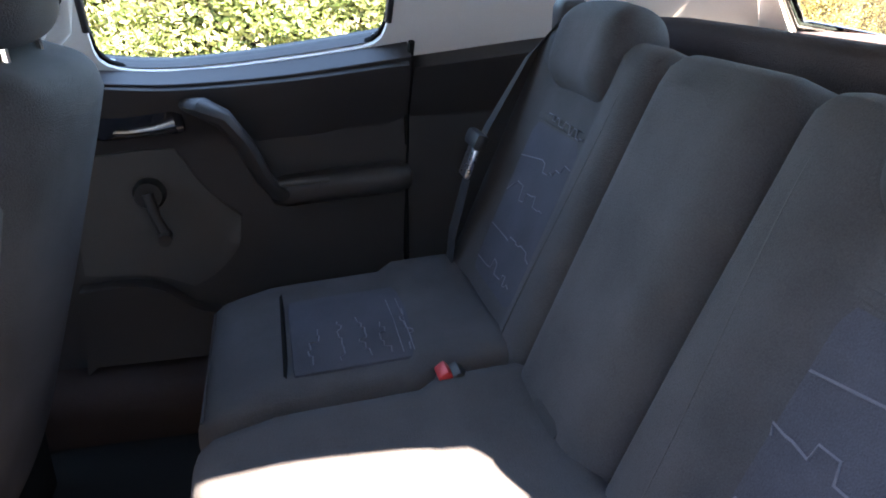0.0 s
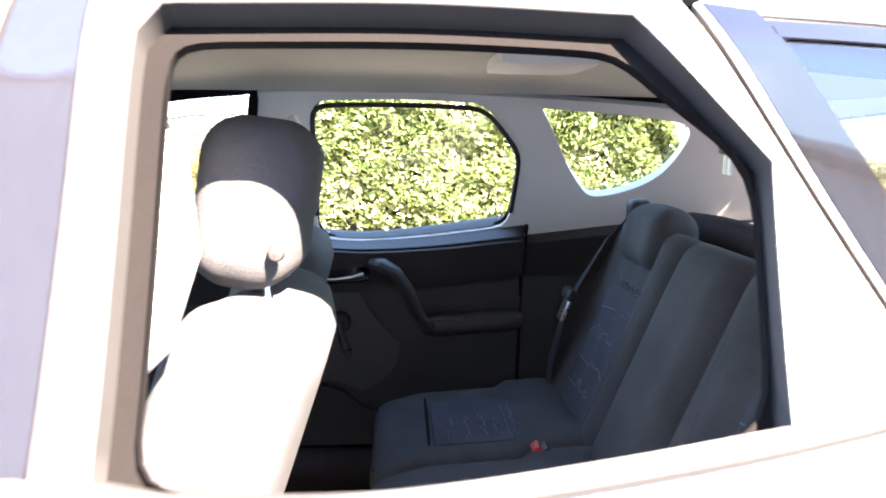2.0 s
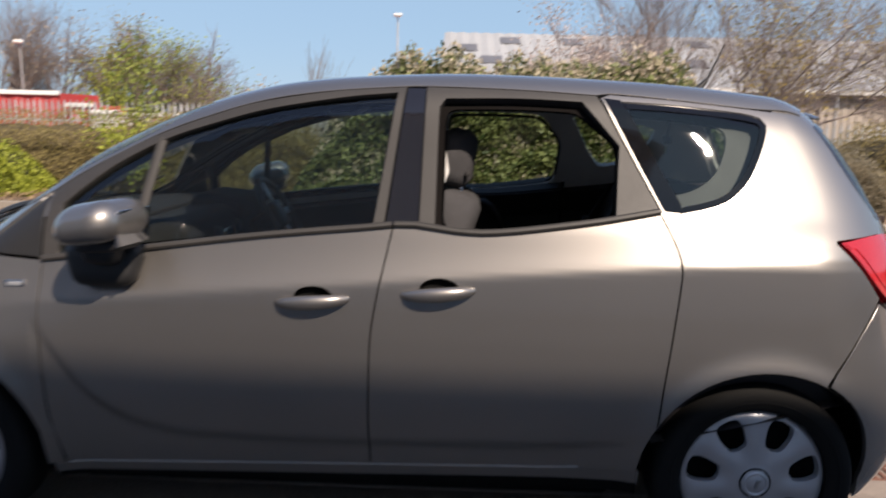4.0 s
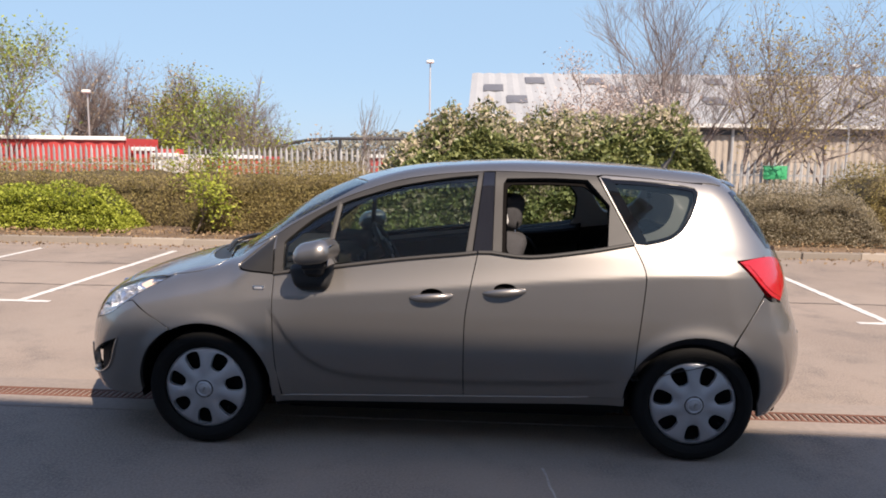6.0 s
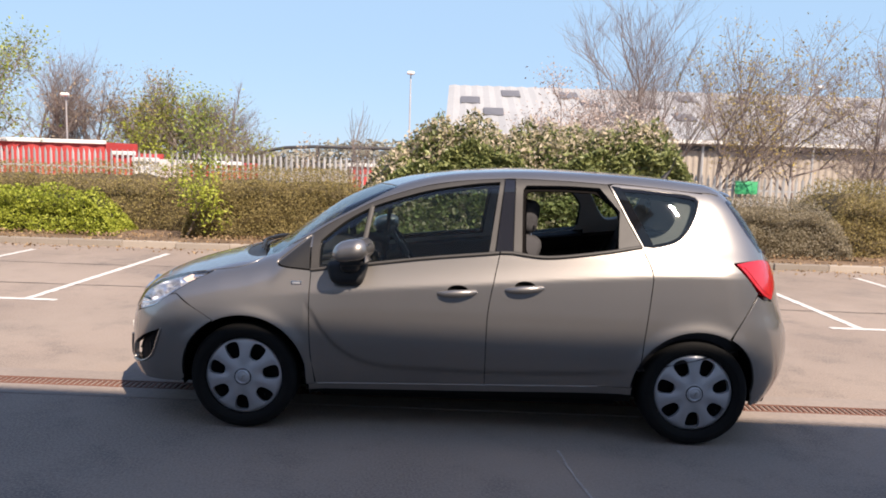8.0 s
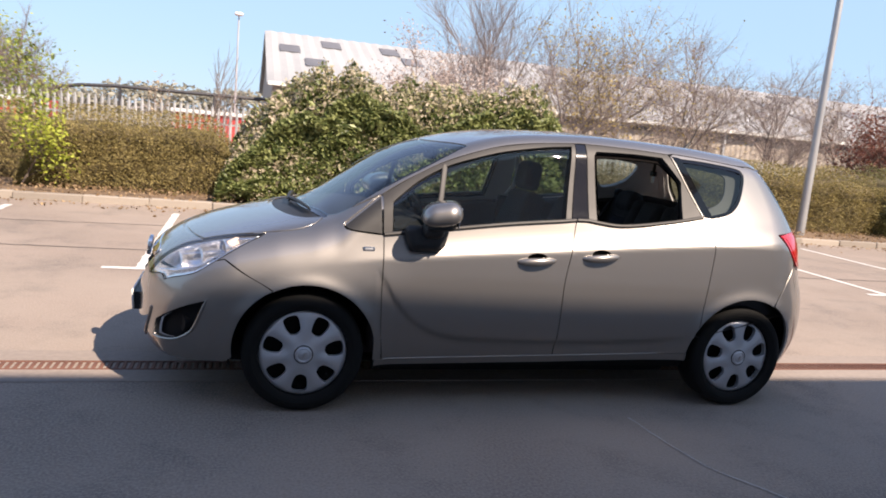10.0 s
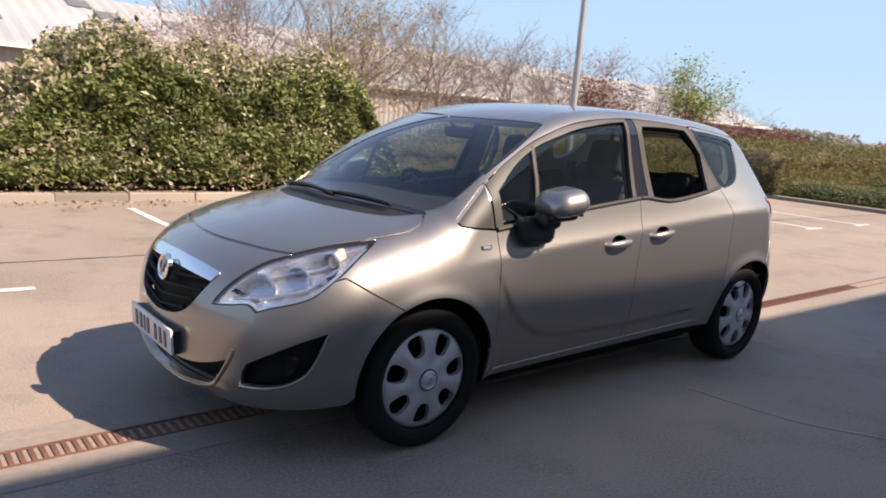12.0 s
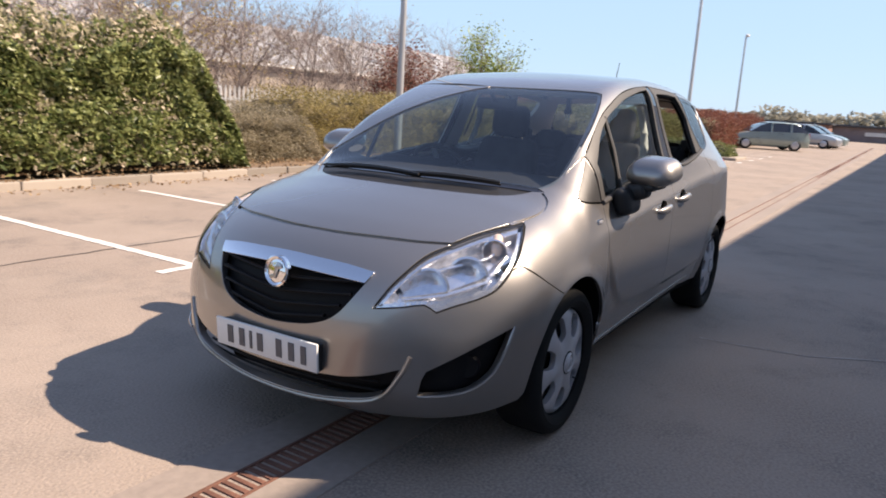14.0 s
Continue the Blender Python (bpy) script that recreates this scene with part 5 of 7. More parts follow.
for name, loop, mat in (("bonnet_seam", BONNET, PAINT), ("windscreen_seam", WINDSCREEN, GLOSS_BLACK)):
    panel(name, "top", shrunk(loop, -.020), mat, car, holes=[shrunk(loop, .016)], gap=0, lift=-.0085, depth=0, spacing=.02)
for s in (-1, 1):
    panel("scuttle_corner", "top", outline([(-1.22, s * .60), (-1.24, s * .70)], [(-1.24, s * .70), (-1.13, s * .755), (-.92, s * .75)], [(-.92, s * .75), (-.92, s * .655)], [(-.92, s * .655), (-1.1, s * .655), (-1.22, s * .60)]), PAINT, car, gap=0, lift=-.006, depth=0, spacing=.02)
panel("cowl", "top", COWL, BLACK_PLASTIC, car, "black plastic cowl below the windscreen", gap=-.003, lift=-.012, depth=.03)
ws = panel("windscreen", "top", WINDSCREEN, WINDSCREEN_GLASS, car, gap=.004, lift=-.004, depth=0)
ws.visible_shadow = False
bumper = panel("front_bumper", "front", BUMPER_F, PAINT, car, spacing=.022, holes=[GRILLE, INTAKE, FOG, flip_loop(FOG)], depth=.03)

# grille, chrome bar with a round badge, intake, fog recesses
grille = panel("grille", "front", GRILLE, GRILLE_BLACK, car, "black slatted grille under a chrome bar", gap=-.004, lift=-.045, depth=0)
for k, z in enumerate((.700, .655, .610, .565)):
    w = (.335, .325, .29, .235)[k]
    pts = laid(np.array([nose(w * t, z) for t in np.linspace(-1, 1, 25)]), "front") + [.012, 0, 0]
    part("slat", rod(pts - np.array([0, 0, 1]) * .035 * (1 - np.abs(np.linspace(-1, 1, 25))[:, None]) + [.004, 0, .015], .010, 8, flat=.7), GRILLE_BLACK, grille)
chrome = panel("chrome_bar", "front", CHROME_BAR, CHROME, car, "curved chrome bar across the grille", gap=.001, lift=.006, depth=.03, spacing=.02)
bm_badge = pose(*(meet([[-3, 0, .705]], [[1, 0, 0]], 2.5)[0] + [-.014, 0, 0]), 0, 0, -90) @ pose(0, 0, 0, -8)
part("badge", merge(lathe([(.0001, -.010), (.040, -.010), (.048, -.006), (.050, .004), (.0001, .004)], bm_badge, 32), lathe([(.047, -.012), (.054, -.016), (.060, -.012), (.060, .006), (.047, .006)], bm_badge, 40, True)), CHROME, chrome, "round chrome badge")
part("badge_figure", merge(box((.018, .008, .062), bm_badge @ pose(.004, -.014, .002, 0, 18), .003), box((.036, .008, .016), bm_badge @ pose(.012, -.014, .016, 0, -25), .003), box((.034, .008, .014), bm_badge @ pose(-.010, -.014, -.020, 0, -20), .003)), STEEL, chrome)
intake = panel("lower_intake", "front", INTAKE, GRILLE_BLACK, car, "black lower air intake", gap=-.004, lift=-.06, depth=0)
for z in (.29, .325, .36):
    pts = laid(np.array([nose(.44 * t, z) for t in np.linspace(-1, 1, 19)]), "front") + [.045, 0, 0]
    part("mesh_bar", rod(pts, .005, 6), GRILLE_BLACK, intake)
for mirror in (False, True):
    loop = flip_loop(FOG) if mirror else FOG
    fog = panel("fog_recess", "front", loop, GRILLE_BLACK, car, "black corner recess of the bumper", gap=-.004, lift=-.045, depth=0, spacing=.02)
    s = 1 if mirror else -1
    at = Vector((-1.925, s * .70, .435))
    m = look(at, at + Vector((-1, s * .55, 0))) @ pose(0, 0, 0, 90)
    part("fog_lamp_cover", lathe([(.0001, -.006), (.040, -.008), (.048, .002), (.050, .02)], m, 24), GRILLE_BLACK, fog)

# painted lips under the intake and round the corner recesses
def skin_run(pts, out=.001):
    q = laid(np.array(through_points(pts, .03) + [np.array(pts[-1])]), "front")
    return q + skin_normal(q) * out


intake_lip = skin_run([(a, z - .012) for a, z in INTAKE_LOW[:-1]] + [(INTAKE_LOW[-1][0] - .012, INTAKE_LOW[-1][1]), (INTAKE_LOW[-1][0] - .030, INTAKE_LOW[-1][1] + .05)])
part("intake_lip", rod(np.concatenate([intake_lip[::-1], intake_lip[1:] * [1, -1, 1]]), .009, 8), PAINT, bumper)
for s in (1, -1):
    run = skin_run([wrap(p) for p in ((-1.814, -.823, .584), (-1.846, -.811, .498), (-1.883, -.79, .417), (-1.948, -.748, .366), (-2.011, -.693, .346), (-2.081, -.595, .337))])
    part("recess_lip", rod(run * [1, s, 1], [.004] + [.008] * (len(run) - 2) + [.004], 8), PAINT, bumper)

# number plates: the marks are plain bars
def plate(x, z, sgn, mat, name):
    root = part(name, box((.012, .52, .111), pose(x, 0, z, 0, sgn * 4), .004), mat, car, "white number plate with grey bars for its marks")
    y = -.205
    for k, w in enumerate((.05, .05, .022, .05, 0, .05, .05, .045)):
        if w:
            part("mark_bar", box((.004, w * .55, .070), pose(x + sgn * .0075, (y + w / 2) * (-1 if sgn < 0 else 1), z, 0, sgn * 4)), PLATE_INK, root)
        y += w + .012 if w else .035
    return root


plate(-2.226, .436, -1, PLATE_WHITE, "front_number_plate")
part("plate_backing", box((.03, .50, .10), pose(-2.205, 0, .43)), BLACK_PLASTIC, car)

def handle_cup(x0, x1, z0, z1):
    """The hollow behind a door handle: an oval, flatter below."""
    cx, cz = (x0 + x1) / 2 + .004, (z0 + z1) / 2 + .010
    return np.array([(cx + .062 * math.cos(k * math.tau / 32), cz + (.036 if math.sin(k * math.tau / 32) > 0 else .022) * math.sin(k * math.tau / 32)) for k in range(32)])


# side panels, left and right
for mirror in (False, True):
    s = 1 if mirror else -1
    kw = dict(mirror=mirror)
    panel("front_wing", "side", WING, PAINT, car, spacing=.015, **kw)
    panel("sail_panel", "side", SAIL, BLACK_PLASTIC, car, "black plastic corner panel before the door", lift=-.003, **kw)
    fd = panel("front_door", "side", DOOR_F, PAINT, car, spacing=.016, holes=[handle_cup(-.190, .034, .852, .868)], depth=.022, **kw)
    rd = panel("rear_door", "side", DOOR_R, PAINT, car, "painted rear door, its window wound down" if not mirror else "", spacing=.018, holes=[handle_cup(.200, .420, .886, .906)], depth=.022, **kw)
    panel("window_frame", "side", FRAME_F, SEAL, fd, holes=[FRONT_GLASS], gap=.001, depth=.03, lift=-.001, spacing=.03, **kw)
    g = panel("window_glass", "side", FRONT_GLASS, GLASS, fd, gap=-.004, lift=-.016, depth=0, spacing=.05, **kw)
    g.visible_shadow = False
    panel("window_frame", "side", FRAME_R, SEAL, rd, holes=[REAR_OPEN], gap=.001, depth=.035, lift=-.001, spacing=.03, **kw)
    if mirror:
        g = panel("window_glass", "side", REAR_OPEN, GLASS, rd, gap=-.004, lift=-.016, depth=0, spacing=.05, **kw)
        g.visible_shadow = False
    panel("window_pillar", "side", PILLAR_B, GLOSS_BLACK, car, "gloss black pillar cover", gap=0, lift=-.004, **kw)
    panel("rear_quarter", "side", QUARTER, PAINT, car, holes=[QUARTER_GLASS], spacing=.017, **kw)
    g = panel("quarter_glass", "side", QUARTER_GLASS, DARK_GLASS, car, gap=-.004, lift=-.006, depth=0, spacing=.05, **kw)
    g.visible_shadow = False
    panel("quarter_strip", "side", outline([(.822, 1.498), (.876, 1.492)], [(.876, 1.492), (1.058, 1.152)], [(1.058, 1.152), (.999, 1.156)], [(.999, 1.156), (.822, 1.498)]), GLASS_EDGE, car, "gloss black strip before the quarter glass", gap=0, lift=.0015, depth=.004, **kw)
    panel("wing_foot", "side", outline([(-.958, .41), (-.920, .41)], [(-.920, .41), (-.906, .278)], [(-.906, .278), (-.952, .278)], [(-.952, .278), (-.958, .41)]), PAINT, car, gap=0, lift=-.001, **kw)
    panel("quarter_seal", "side", shrunk(QUARTER_GLASS, -.002), GLASS_EDGE, car, holes=[shrunk(QUARTER_GLASS, .020)], gap=0, lift=-.0035, depth=.006, **kw)
    panel("sill", "side", SILL, PAINT, car, "painted sill below the doors", gap=.002, lift=-.007, spacing=.03, **kw)
    # the foot's near-black colour stands for shade under the painted sill
    panel("sill_foot", "side", SILL_FOOT, UNDER, car, "foot of the sill, coloured black for the shade there", gap=.001, lift=-.014, spacing=.04, **kw)
    # a thin rod added for the glint along the paint's lower edge
    low = laid(np.array(through_points([(-.89, .278), (0, .301), (.70, .325), (.84, .342)], .06)), "side") + [0, -.001, 0]
    part("sill_strip", rod(low * [1, -s, 1] if mirror else low, .0045, 6), PAINT, car, "thin painted rod for the glint along the sill")
    # division bar of the front window, belt strips
    bar = laid(np.array([(-.600, 1.338), (-.625, 1.18), (-.655, 1.004)]), "side")
    part("division_bar", rod(bar * [1, -s, 1] + [0, -s * .008, 0] if mirror else bar + [0, .008, 0], .016, 8, flat=.5, up=(0, 1, 0)), SEAL, fd)
    for run, owner in ((BELT_F, fd), (BELT_R, rd)):
        pts = laid(np.array(through_points(run, .04) + [np.array(run[-1])]), "side") + [0, -.002, .004]
        part("belt_strip", rod(pts * [1, -s, 1] if mirror else pts, .011, 8, flat=1.0), SEAL, owner)
    # handles
    for owner, x0, x1, z0, z1 in ((fd, -.190, .034, .852, .868), (rd, .200, .420, .886, .906)):
        xs = np.linspace(x0, x1, 12)
        t = (xs - x0) / (x1 - x0)
        pts = laid(np.stack([xs, z0 + (z1 - z0) * t], 1), "side")
        pts[:, 1] -= .030 * np.sin(np.pi * np.clip(t * 1.05 - .02, 0, 1)) ** .5 - .004
        radii = [.008 + .011 * math.sin(math.pi * min(1, max(0, k))) ** .6 for k in t]
        part("handle", rod(pts * [1, -s, 1] if mirror else pts, radii, 12, flat=1.25), PAINT, owner)
        cup = handle_cup(x0, x1, z0, z1)
        panel("handle_cup", "side", cup, PAINT, owner, gap=-.006, lift=-.030, depth=0, spacing=.012, **kw)
    # mirror
    base_c = laid(np.array([(-.715, .945)]), "side")[0]
    mir = part("door_mirror", cushion((.225, .235, .150), .074, pose(-.672, s * .940, 1.092, 0, -4, s * 12), 14, lambda p, s=s: Vector((p.x * (1.0 - .45 * (p.y * s + .1)), p.y, p.z * (1 - .25 * (p.y * s + .1)) * (1.0 if p.z > 0 else .72) * (1 + 1.2 * min(0, p.x + .02)) + .10 * p.x))), PAINT, fd, "painted door mirror on a black foot")
    part("mirror_foot", cushion((.22, .085, .135), .040, pose(-.718, s * .838, .955, 10 * s), 8, lambda p: Vector((p.x * (1 + 2.6 * p.z), p.y, p.z))), BLACK_PLASTIC, mir)
    part("mirror_stalk", cushion((.11, .12, .09), .035, pose(-.695, s * .875, 1.005, 18 * s), 6), BLACK_PLASTIC, mir)
    part("mirror_skirt", cushion((.15, .13, .04), .018, pose(-.665, s * .915, 1.034, 0, -6, s * 12), 6), BLACK_PLASTIC, mir)
    part("mirror_glass", box((.006, .15, .105), pose(-.580, s * .935, 1.092, 0, 6, s * 10), .002), CHROME, mir)
    # side badge on the wing
    c = laid(np.array([(-1.017, .882)]), "side")[0]
    sb = part("repeater_plate", box((.062, .006, .024), pose(c[0], -s * (c[1] - .002), c[2], 0, -6 * s * 0), .002), CHROME, car, "small chrome-edged side repeater plate")
    part("repeater_lens", box((.044, .004, .012), pose(c[0], -s * (c[1] - .006), c[2]), .001), TRIM_SILVER, sb)
    # wheel arch liners and lips
    for cx, cz in (ARCH_F, ARCH_R):
        ringo = []
        bm = bmesh.new()
        for ang in range(-12, 193, 6):
            ca, sa = math.cos(radians(ang)), math.sin(radians(ang))
            yo = abs(float(laid(np.array([(cx + (ARCH + .004) * ca, max(cz + (ARCH + .004) * sa, .2))]), "side")[0][1])) - .006
            ringo.append([bm.verts.new((cx + r * ca, s * y, cz + r * sa)) for r, y in ((ARCH, yo), (ARCH + .012, yo - .03), (ARCH + .012, .50), (.05, .50))])
        for a, b in zip(ringo, ringo[1:]):
            for k in range(3):
                bm.faces.new((a[k], b[k], b[k + 1], a[k + 1]))
        part("arch_liner", bm, UNDER, car)
    # lamps
    loop = flip_loop(HEADLIGHT) if mirror else HEADLIGHT
    hl = panel("headlight", "front", loop, REFLECTOR, car, "clear headlight with chrome bowls and a small amber bulb", gap=-.002, lift=-.06, depth=0, spacing=.02)
    ring_loop = shrunk(loop, .001)
    panel("bezel", "front", ring_loop, REFLECTOR, hl, holes=[shrunk(loop, .016)], gap=0, lift=-.012, depth=.05, spacing=.015)
    for (bx, by, bz), r in (((-2.01, -.565, .712), .066), ((-1.905, -.66, .752), .068), ((-1.785, -.70, .832), .044)):
        at = Vector((bx + .050, s * (abs(by) - .018), bz - .008))
        m = look(at, at + Vector((-1, s * .35, .05))) @ pose(0, 0, 0, 90)
        part("bowl", lathe([(r * 1.12, -.012), (r, -.016), (r * .9, .0), (r * .62, .03), (r * .25, .045), (.0001, .047)], m, 28), REFLECTOR, hl)
        part("bulb", lathe([(.0001, .0), (r * .2, .004), (r * .24, .02), (r * .2, .045)], m, 14), CHROME if r > .05 else AMBER, hl)
    shelf_pts = [Vector((-2.06, s * .49, .668)), Vector((-1.965, s * .61, .690)), Vector((-1.855, s * .705, .735)), Vector((-1.73, s * .725, .815))]
    part("trim_shelf", rod(shelf_pts, [.012, .02, .02, .008], 8, flat=.5), REFLECTOR, hl)
    part("divider", rod([Vector((-1.995, s * .49, .745)), Vector((-1.90, s * .585, .775)), Vector((-1.775, s * .67, .805)), Vector((-1.66, s * .70, .855))], [.01, .013, .012, .006], 8, flat=.5), REFLECTOR, hl)
    part("indicator", cushion((.10, .04, .055), .02, pose(-1.705, s * .672, .845, 0, -25, -s * 25), 5), AMBER, hl, "faceted amber indicator")
    panel("lamp_seal", "front", shrunk(loop, -.002), RUBBER, hl, holes=[shrunk(loop, .003)], gap=0, lift=-.002, depth=.02, spacing=.015)
    lens = panel("lens", "front", loop, LENS, hl, gap=.003, lift=.001, depth=.01, spacing=.02)
    lens.visible_shadow = False

# wheels: steel rim, tyre, seven-spoke cover
wheel = part("wheel", lathe([(.02, -.03), (.17, -.03), (.218, -.055), (.230, -.085), (.230, .09), (.20, .09)], Matrix(), 40), UNDER, car, "steel wheel with a silver seven-spoke cover")
tyre_profile = [(.231, -.088), (.243, -.100), (.272, -.107), (.294, -.103), (.308, -.090), (.3155, -.070), (.316, -.040), (.316, .040), (.3155, .070), (.308, .09), (.294, .103), (.272, .107), (.243, .10), (.231, .088)]
tyre_bm = lathe(tyre_profile, Matrix(), 64, True)
groove = [bm_ for bm_ in (lathe([(.3172, c - .004), (.3172, c + .004), (.3150, c + .004), (.3150, c - .004)], Matrix(), 48, True) for c in (-.05, -.017, .017, .05))]
part("tyre", merge(tyre_bm, lathe([(.262, -.1062), (.265, -.1085), (.268, -.1072)], Matrix(), 64)), RUBBER, wheel, "black rubber tyre")
for gbm in groove:
    gbm.free()


def cover_height(r):
    return .013 * np.cos(np.clip(r / .21, 0, 1) * math.pi * .9) + .012 - .018 * np.clip((r - .185) / .025, 0, 1) ** 2 + .006 * np.clip((.045 - r) / .01, 0, 1)


COVER = 1.12
rim_loop = COVER * np.array([(.2125 * math.cos(k * math.tau / 84), .2125 * math.sin(k * math.tau / 84)) for k in range(84)])
windows = []
for k in range(7):
    a = math.radians(90 + 360 / 7 * (k + .5))
    shape = outline([(.099, .0), (.108, .023), (.133, .033), (.160, .037), (.181, .032), (.188, .012), (.188, -.012), (.181, -.032), (.160, -.037), (.133, -.033), (.108, -.023), (.099, .0)], step=.008) * COVER
    windows.append(np.stack([shape[:, 0] * math.cos(a) - shape[:, 1] * math.sin(a), shape[:, 0] * math.sin(a) + shape[:, 1] * math.cos(a)], 1))
cv, cf = filled(rim_loop, windows, .011)
cr = np.hypot(cv[:, 0], cv[:, 1]) / COVER
ang = np.arctan2(cv[:, 1], cv[:, 0])
ridge = .007 * np.cos((ang - math.pi / 2) * 7) * np.clip((cr - .06) / .06, 0, 1) * np.clip((.20 - cr) / .03, 0, 1)
cy = -.082 - cover_height(cr) - ridge
n0 = len(cv)
edges = {}
for t in cf:
    for a, b in ((t[0], t[1]), (t[1], t[2]), (t[2], t[0])):
        edges[(a, b)] = 1
rim_edges = [(a, b) for a, b in edges if (b, a) not in edges]
cover_v = [(x, y, z) for (x, z), y in zip(cv, cy)] + [(x * .985, y + .024, z * .985) for (x, z), y in zip(cv, cy)]
cover_f = [tuple(int(i) for i in t) for t in cf] + [(int(b), int(a), int(a) + n0, int(b) + n0) for a, b in rim_edges]
cover_me = mesh_data("wheel_cover", cover_v, cover_f, TRIM_SILVER)
cover_me.set_sharp_from_angle(angle=radians(50))
cover = part("wheel_cover", cover_me, TRIM_SILVER, wheel, "silver plastic seven-spoke wheel cover")
part("hub_badge", merge(lathe([(.0001, -.116), (.024, -.115), (.030, -.111), (.032, -.104)], Matrix(), 28), lathe([(.033, -.112), (.036, -.115), (.039, -.112), (.039, -.100)], Matrix(), 32)), TRIM_SILVER, wheel)
part("hub_ring", lathe([(.040, -.104), (.043, -.1085), (.050, -.107), (.052, -.100)], Matrix(), 32), GRILLE_BLACK, wheel, "dark ring round the hub")
part("hub_mark", merge(box((.010, .004, .030), pose(.002, -.1165, .001, 0, 18), .001), box((.020, .004, .007), pose(.006, -.1165, .008, 0, -25), .001)), STEEL, wheel)
part("valve", rod([(.13, -.085, -.10), (.135, -.10, -.105)], .004, 6), RUBBER, wheel)
for x, y, turn, spin in ((-1.322, -.745, 0, 3), (1.322, -.752, 0, -2), (-1.322, .745, 180, 12), (1.322, .752, 180, -20)):
    m = pose(x, y, .316, 0, 0, turn) @ pose(0, 0, 0, 0, spin, 0)
    if (x, turn) == (-1.322, 0):
        wheel.matrix_basis = m
    else:
        copy_thing(wheel, m)

# tail: shell with the rear window, lamps, bumper
REAR_GLASS = outline([stern(0, 1.455), stern(-.30, 1.450), stern(-.54, 1.425)], [stern(-.54, 1.425), stern(-.628, 1.25), stern(-.648, 1.14)], [stern(-.648, 1.14), stern(-.3, 1.095), stern(0, 1.085)],
                     [(-a, z) for a, z in (stern(0, 1.085), stern(-.3, 1.095), stern(-.648, 1.14))], [(-a, z) for a, z in (stern(-.648, 1.14), stern(-.628, 1.25), stern(-.54, 1.425))], [(-a, z) for a, z in (stern(-.54, 1.425), stern(-.30, 1.450), stern(0, 1.455))])
GATE = outline([stern(0, 1.515), stern(-.40, 1.495), stern(-.565, 1.465)], [stern(-.565, 1.465), stern(-.668, 1.25), stern(-.695, 1.10)], [stern(-.695, 1.10), stern(-.68, .80), stern(-.62, .66)], [stern(-.62, .66), stern(0, .64)],
               [(-a, z) for a, z in (stern(0, .64), stern(-.62, .66))], [(-a, z) for a, z in (stern(-.62, .66), stern(-.68, .80), stern(-.695, 1.10))], [(-a, z) for a, z in (stern(-.695, 1.10), stern(-.668, 1.25), stern(-.565, 1.465))], [(-a, z) for a, z in (stern(-.565, 1.465), stern(-.40, 1.495), stern(0, 1.515))])
gate = panel("tailgate", "rear", GATE, PAINT, car, holes=[REAR_GLASS], gap=-.012, lift=-.005, spacing=.04)
g = panel("rear_window", "rear", REAR_GLASS, GLASS, gate, gap=-.004, lift=-.010, depth=0, spacing=.05)
g.visible_shadow = False
panel("rear_window_border", "rear", shrunk(REAR_GLASS, -.004), GLOSS_BLACK, gate, holes=[shrunk(REAR_GLASS, .020)], gap=0, lift=-.004, depth=.004)
arch_rear = [wrap((x, -.872 + .02 * max(0, (.45 - z) / .3), z), "rear") for x, z in arc(*ARCH_R, ARCH + .003, 61, 0, 10)]
rb = [[wrap((1.495, -.868, .652), "rear"), wrap((1.58, -.85, .78), "rear"), wrap((1.665, -.80, .895), "rear")], [wrap((1.70, -.765, .868), "rear"), wrap((1.80, -.68, .84), "rear"), stern(-.62, .72), stern(-.55, .65), stern(0, .635)]]
rb_low = [[stern(0, .20), stern(-.4, .205), stern(-.62, .215), wrap((1.72, -.80, .225), "rear")], arch_rear[::-1]]
BUMPER_R = outline(*rb, *[mirrored_run(r) for r in rb[::-1]], *[mirrored_run(r) for r in rb_low[::-1]], *rb_low)
panel("rear_bumper", "rear", BUMPER_R, PAINT, car, spacing=.035)
TAILLIGHT = outline([wrap((1.515, -.79, 1.080), "rear"), wrap((1.62, -.755, 1.094), "rear"), wrap((1.72, -.69, 1.096), "rear"), stern(-.60, 1.075)],
                    [stern(-.60, 1.075), stern(-.62, .96), wrap((1.775, -.715, .862), "rear")], [wrap((1.775, -.715, .862), "rear"), wrap((1.70, -.765, .90), "rear"), wrap((1.62, -.80, .972), "rear"), wrap((1.515, -.79, 1.080), "rear")])
for mirror in (False, True):
    loop = flip_loop(TAILLIGHT) if mirror else TAILLIGHT
    tl = panel("tail_light", "rear", loop, RED_LENS, car, "red tail light wrapped round the corner", gap=.002, lift=.002, depth=.03, spacing=.02)
    lo = shrunk(loop, .018)
    panel("inner_lens", "rear", lo, RED_LENS, tl, gap=.004, lift=.005, depth=.006, spacing=.02)
plate(2.055, .50, 1, surface("yellow_plate", (.75, .55, .08), .4, 0, .05, 5, 90, 0), "rear_number_plate")
spoil = laid(np.array([(1.555 + .03 * (1 - (t / .5) ** 2), t) for t in np.linspace(-.43, .43, 21)]), "top")
part("spoiler", rod(spoil + [.03, 0, -.010], [.004 + .022 * (1 - abs(t)) ** .5 for t in np.linspace(-.97, .97, 21)], 10, flat=.6), PAINT, car)
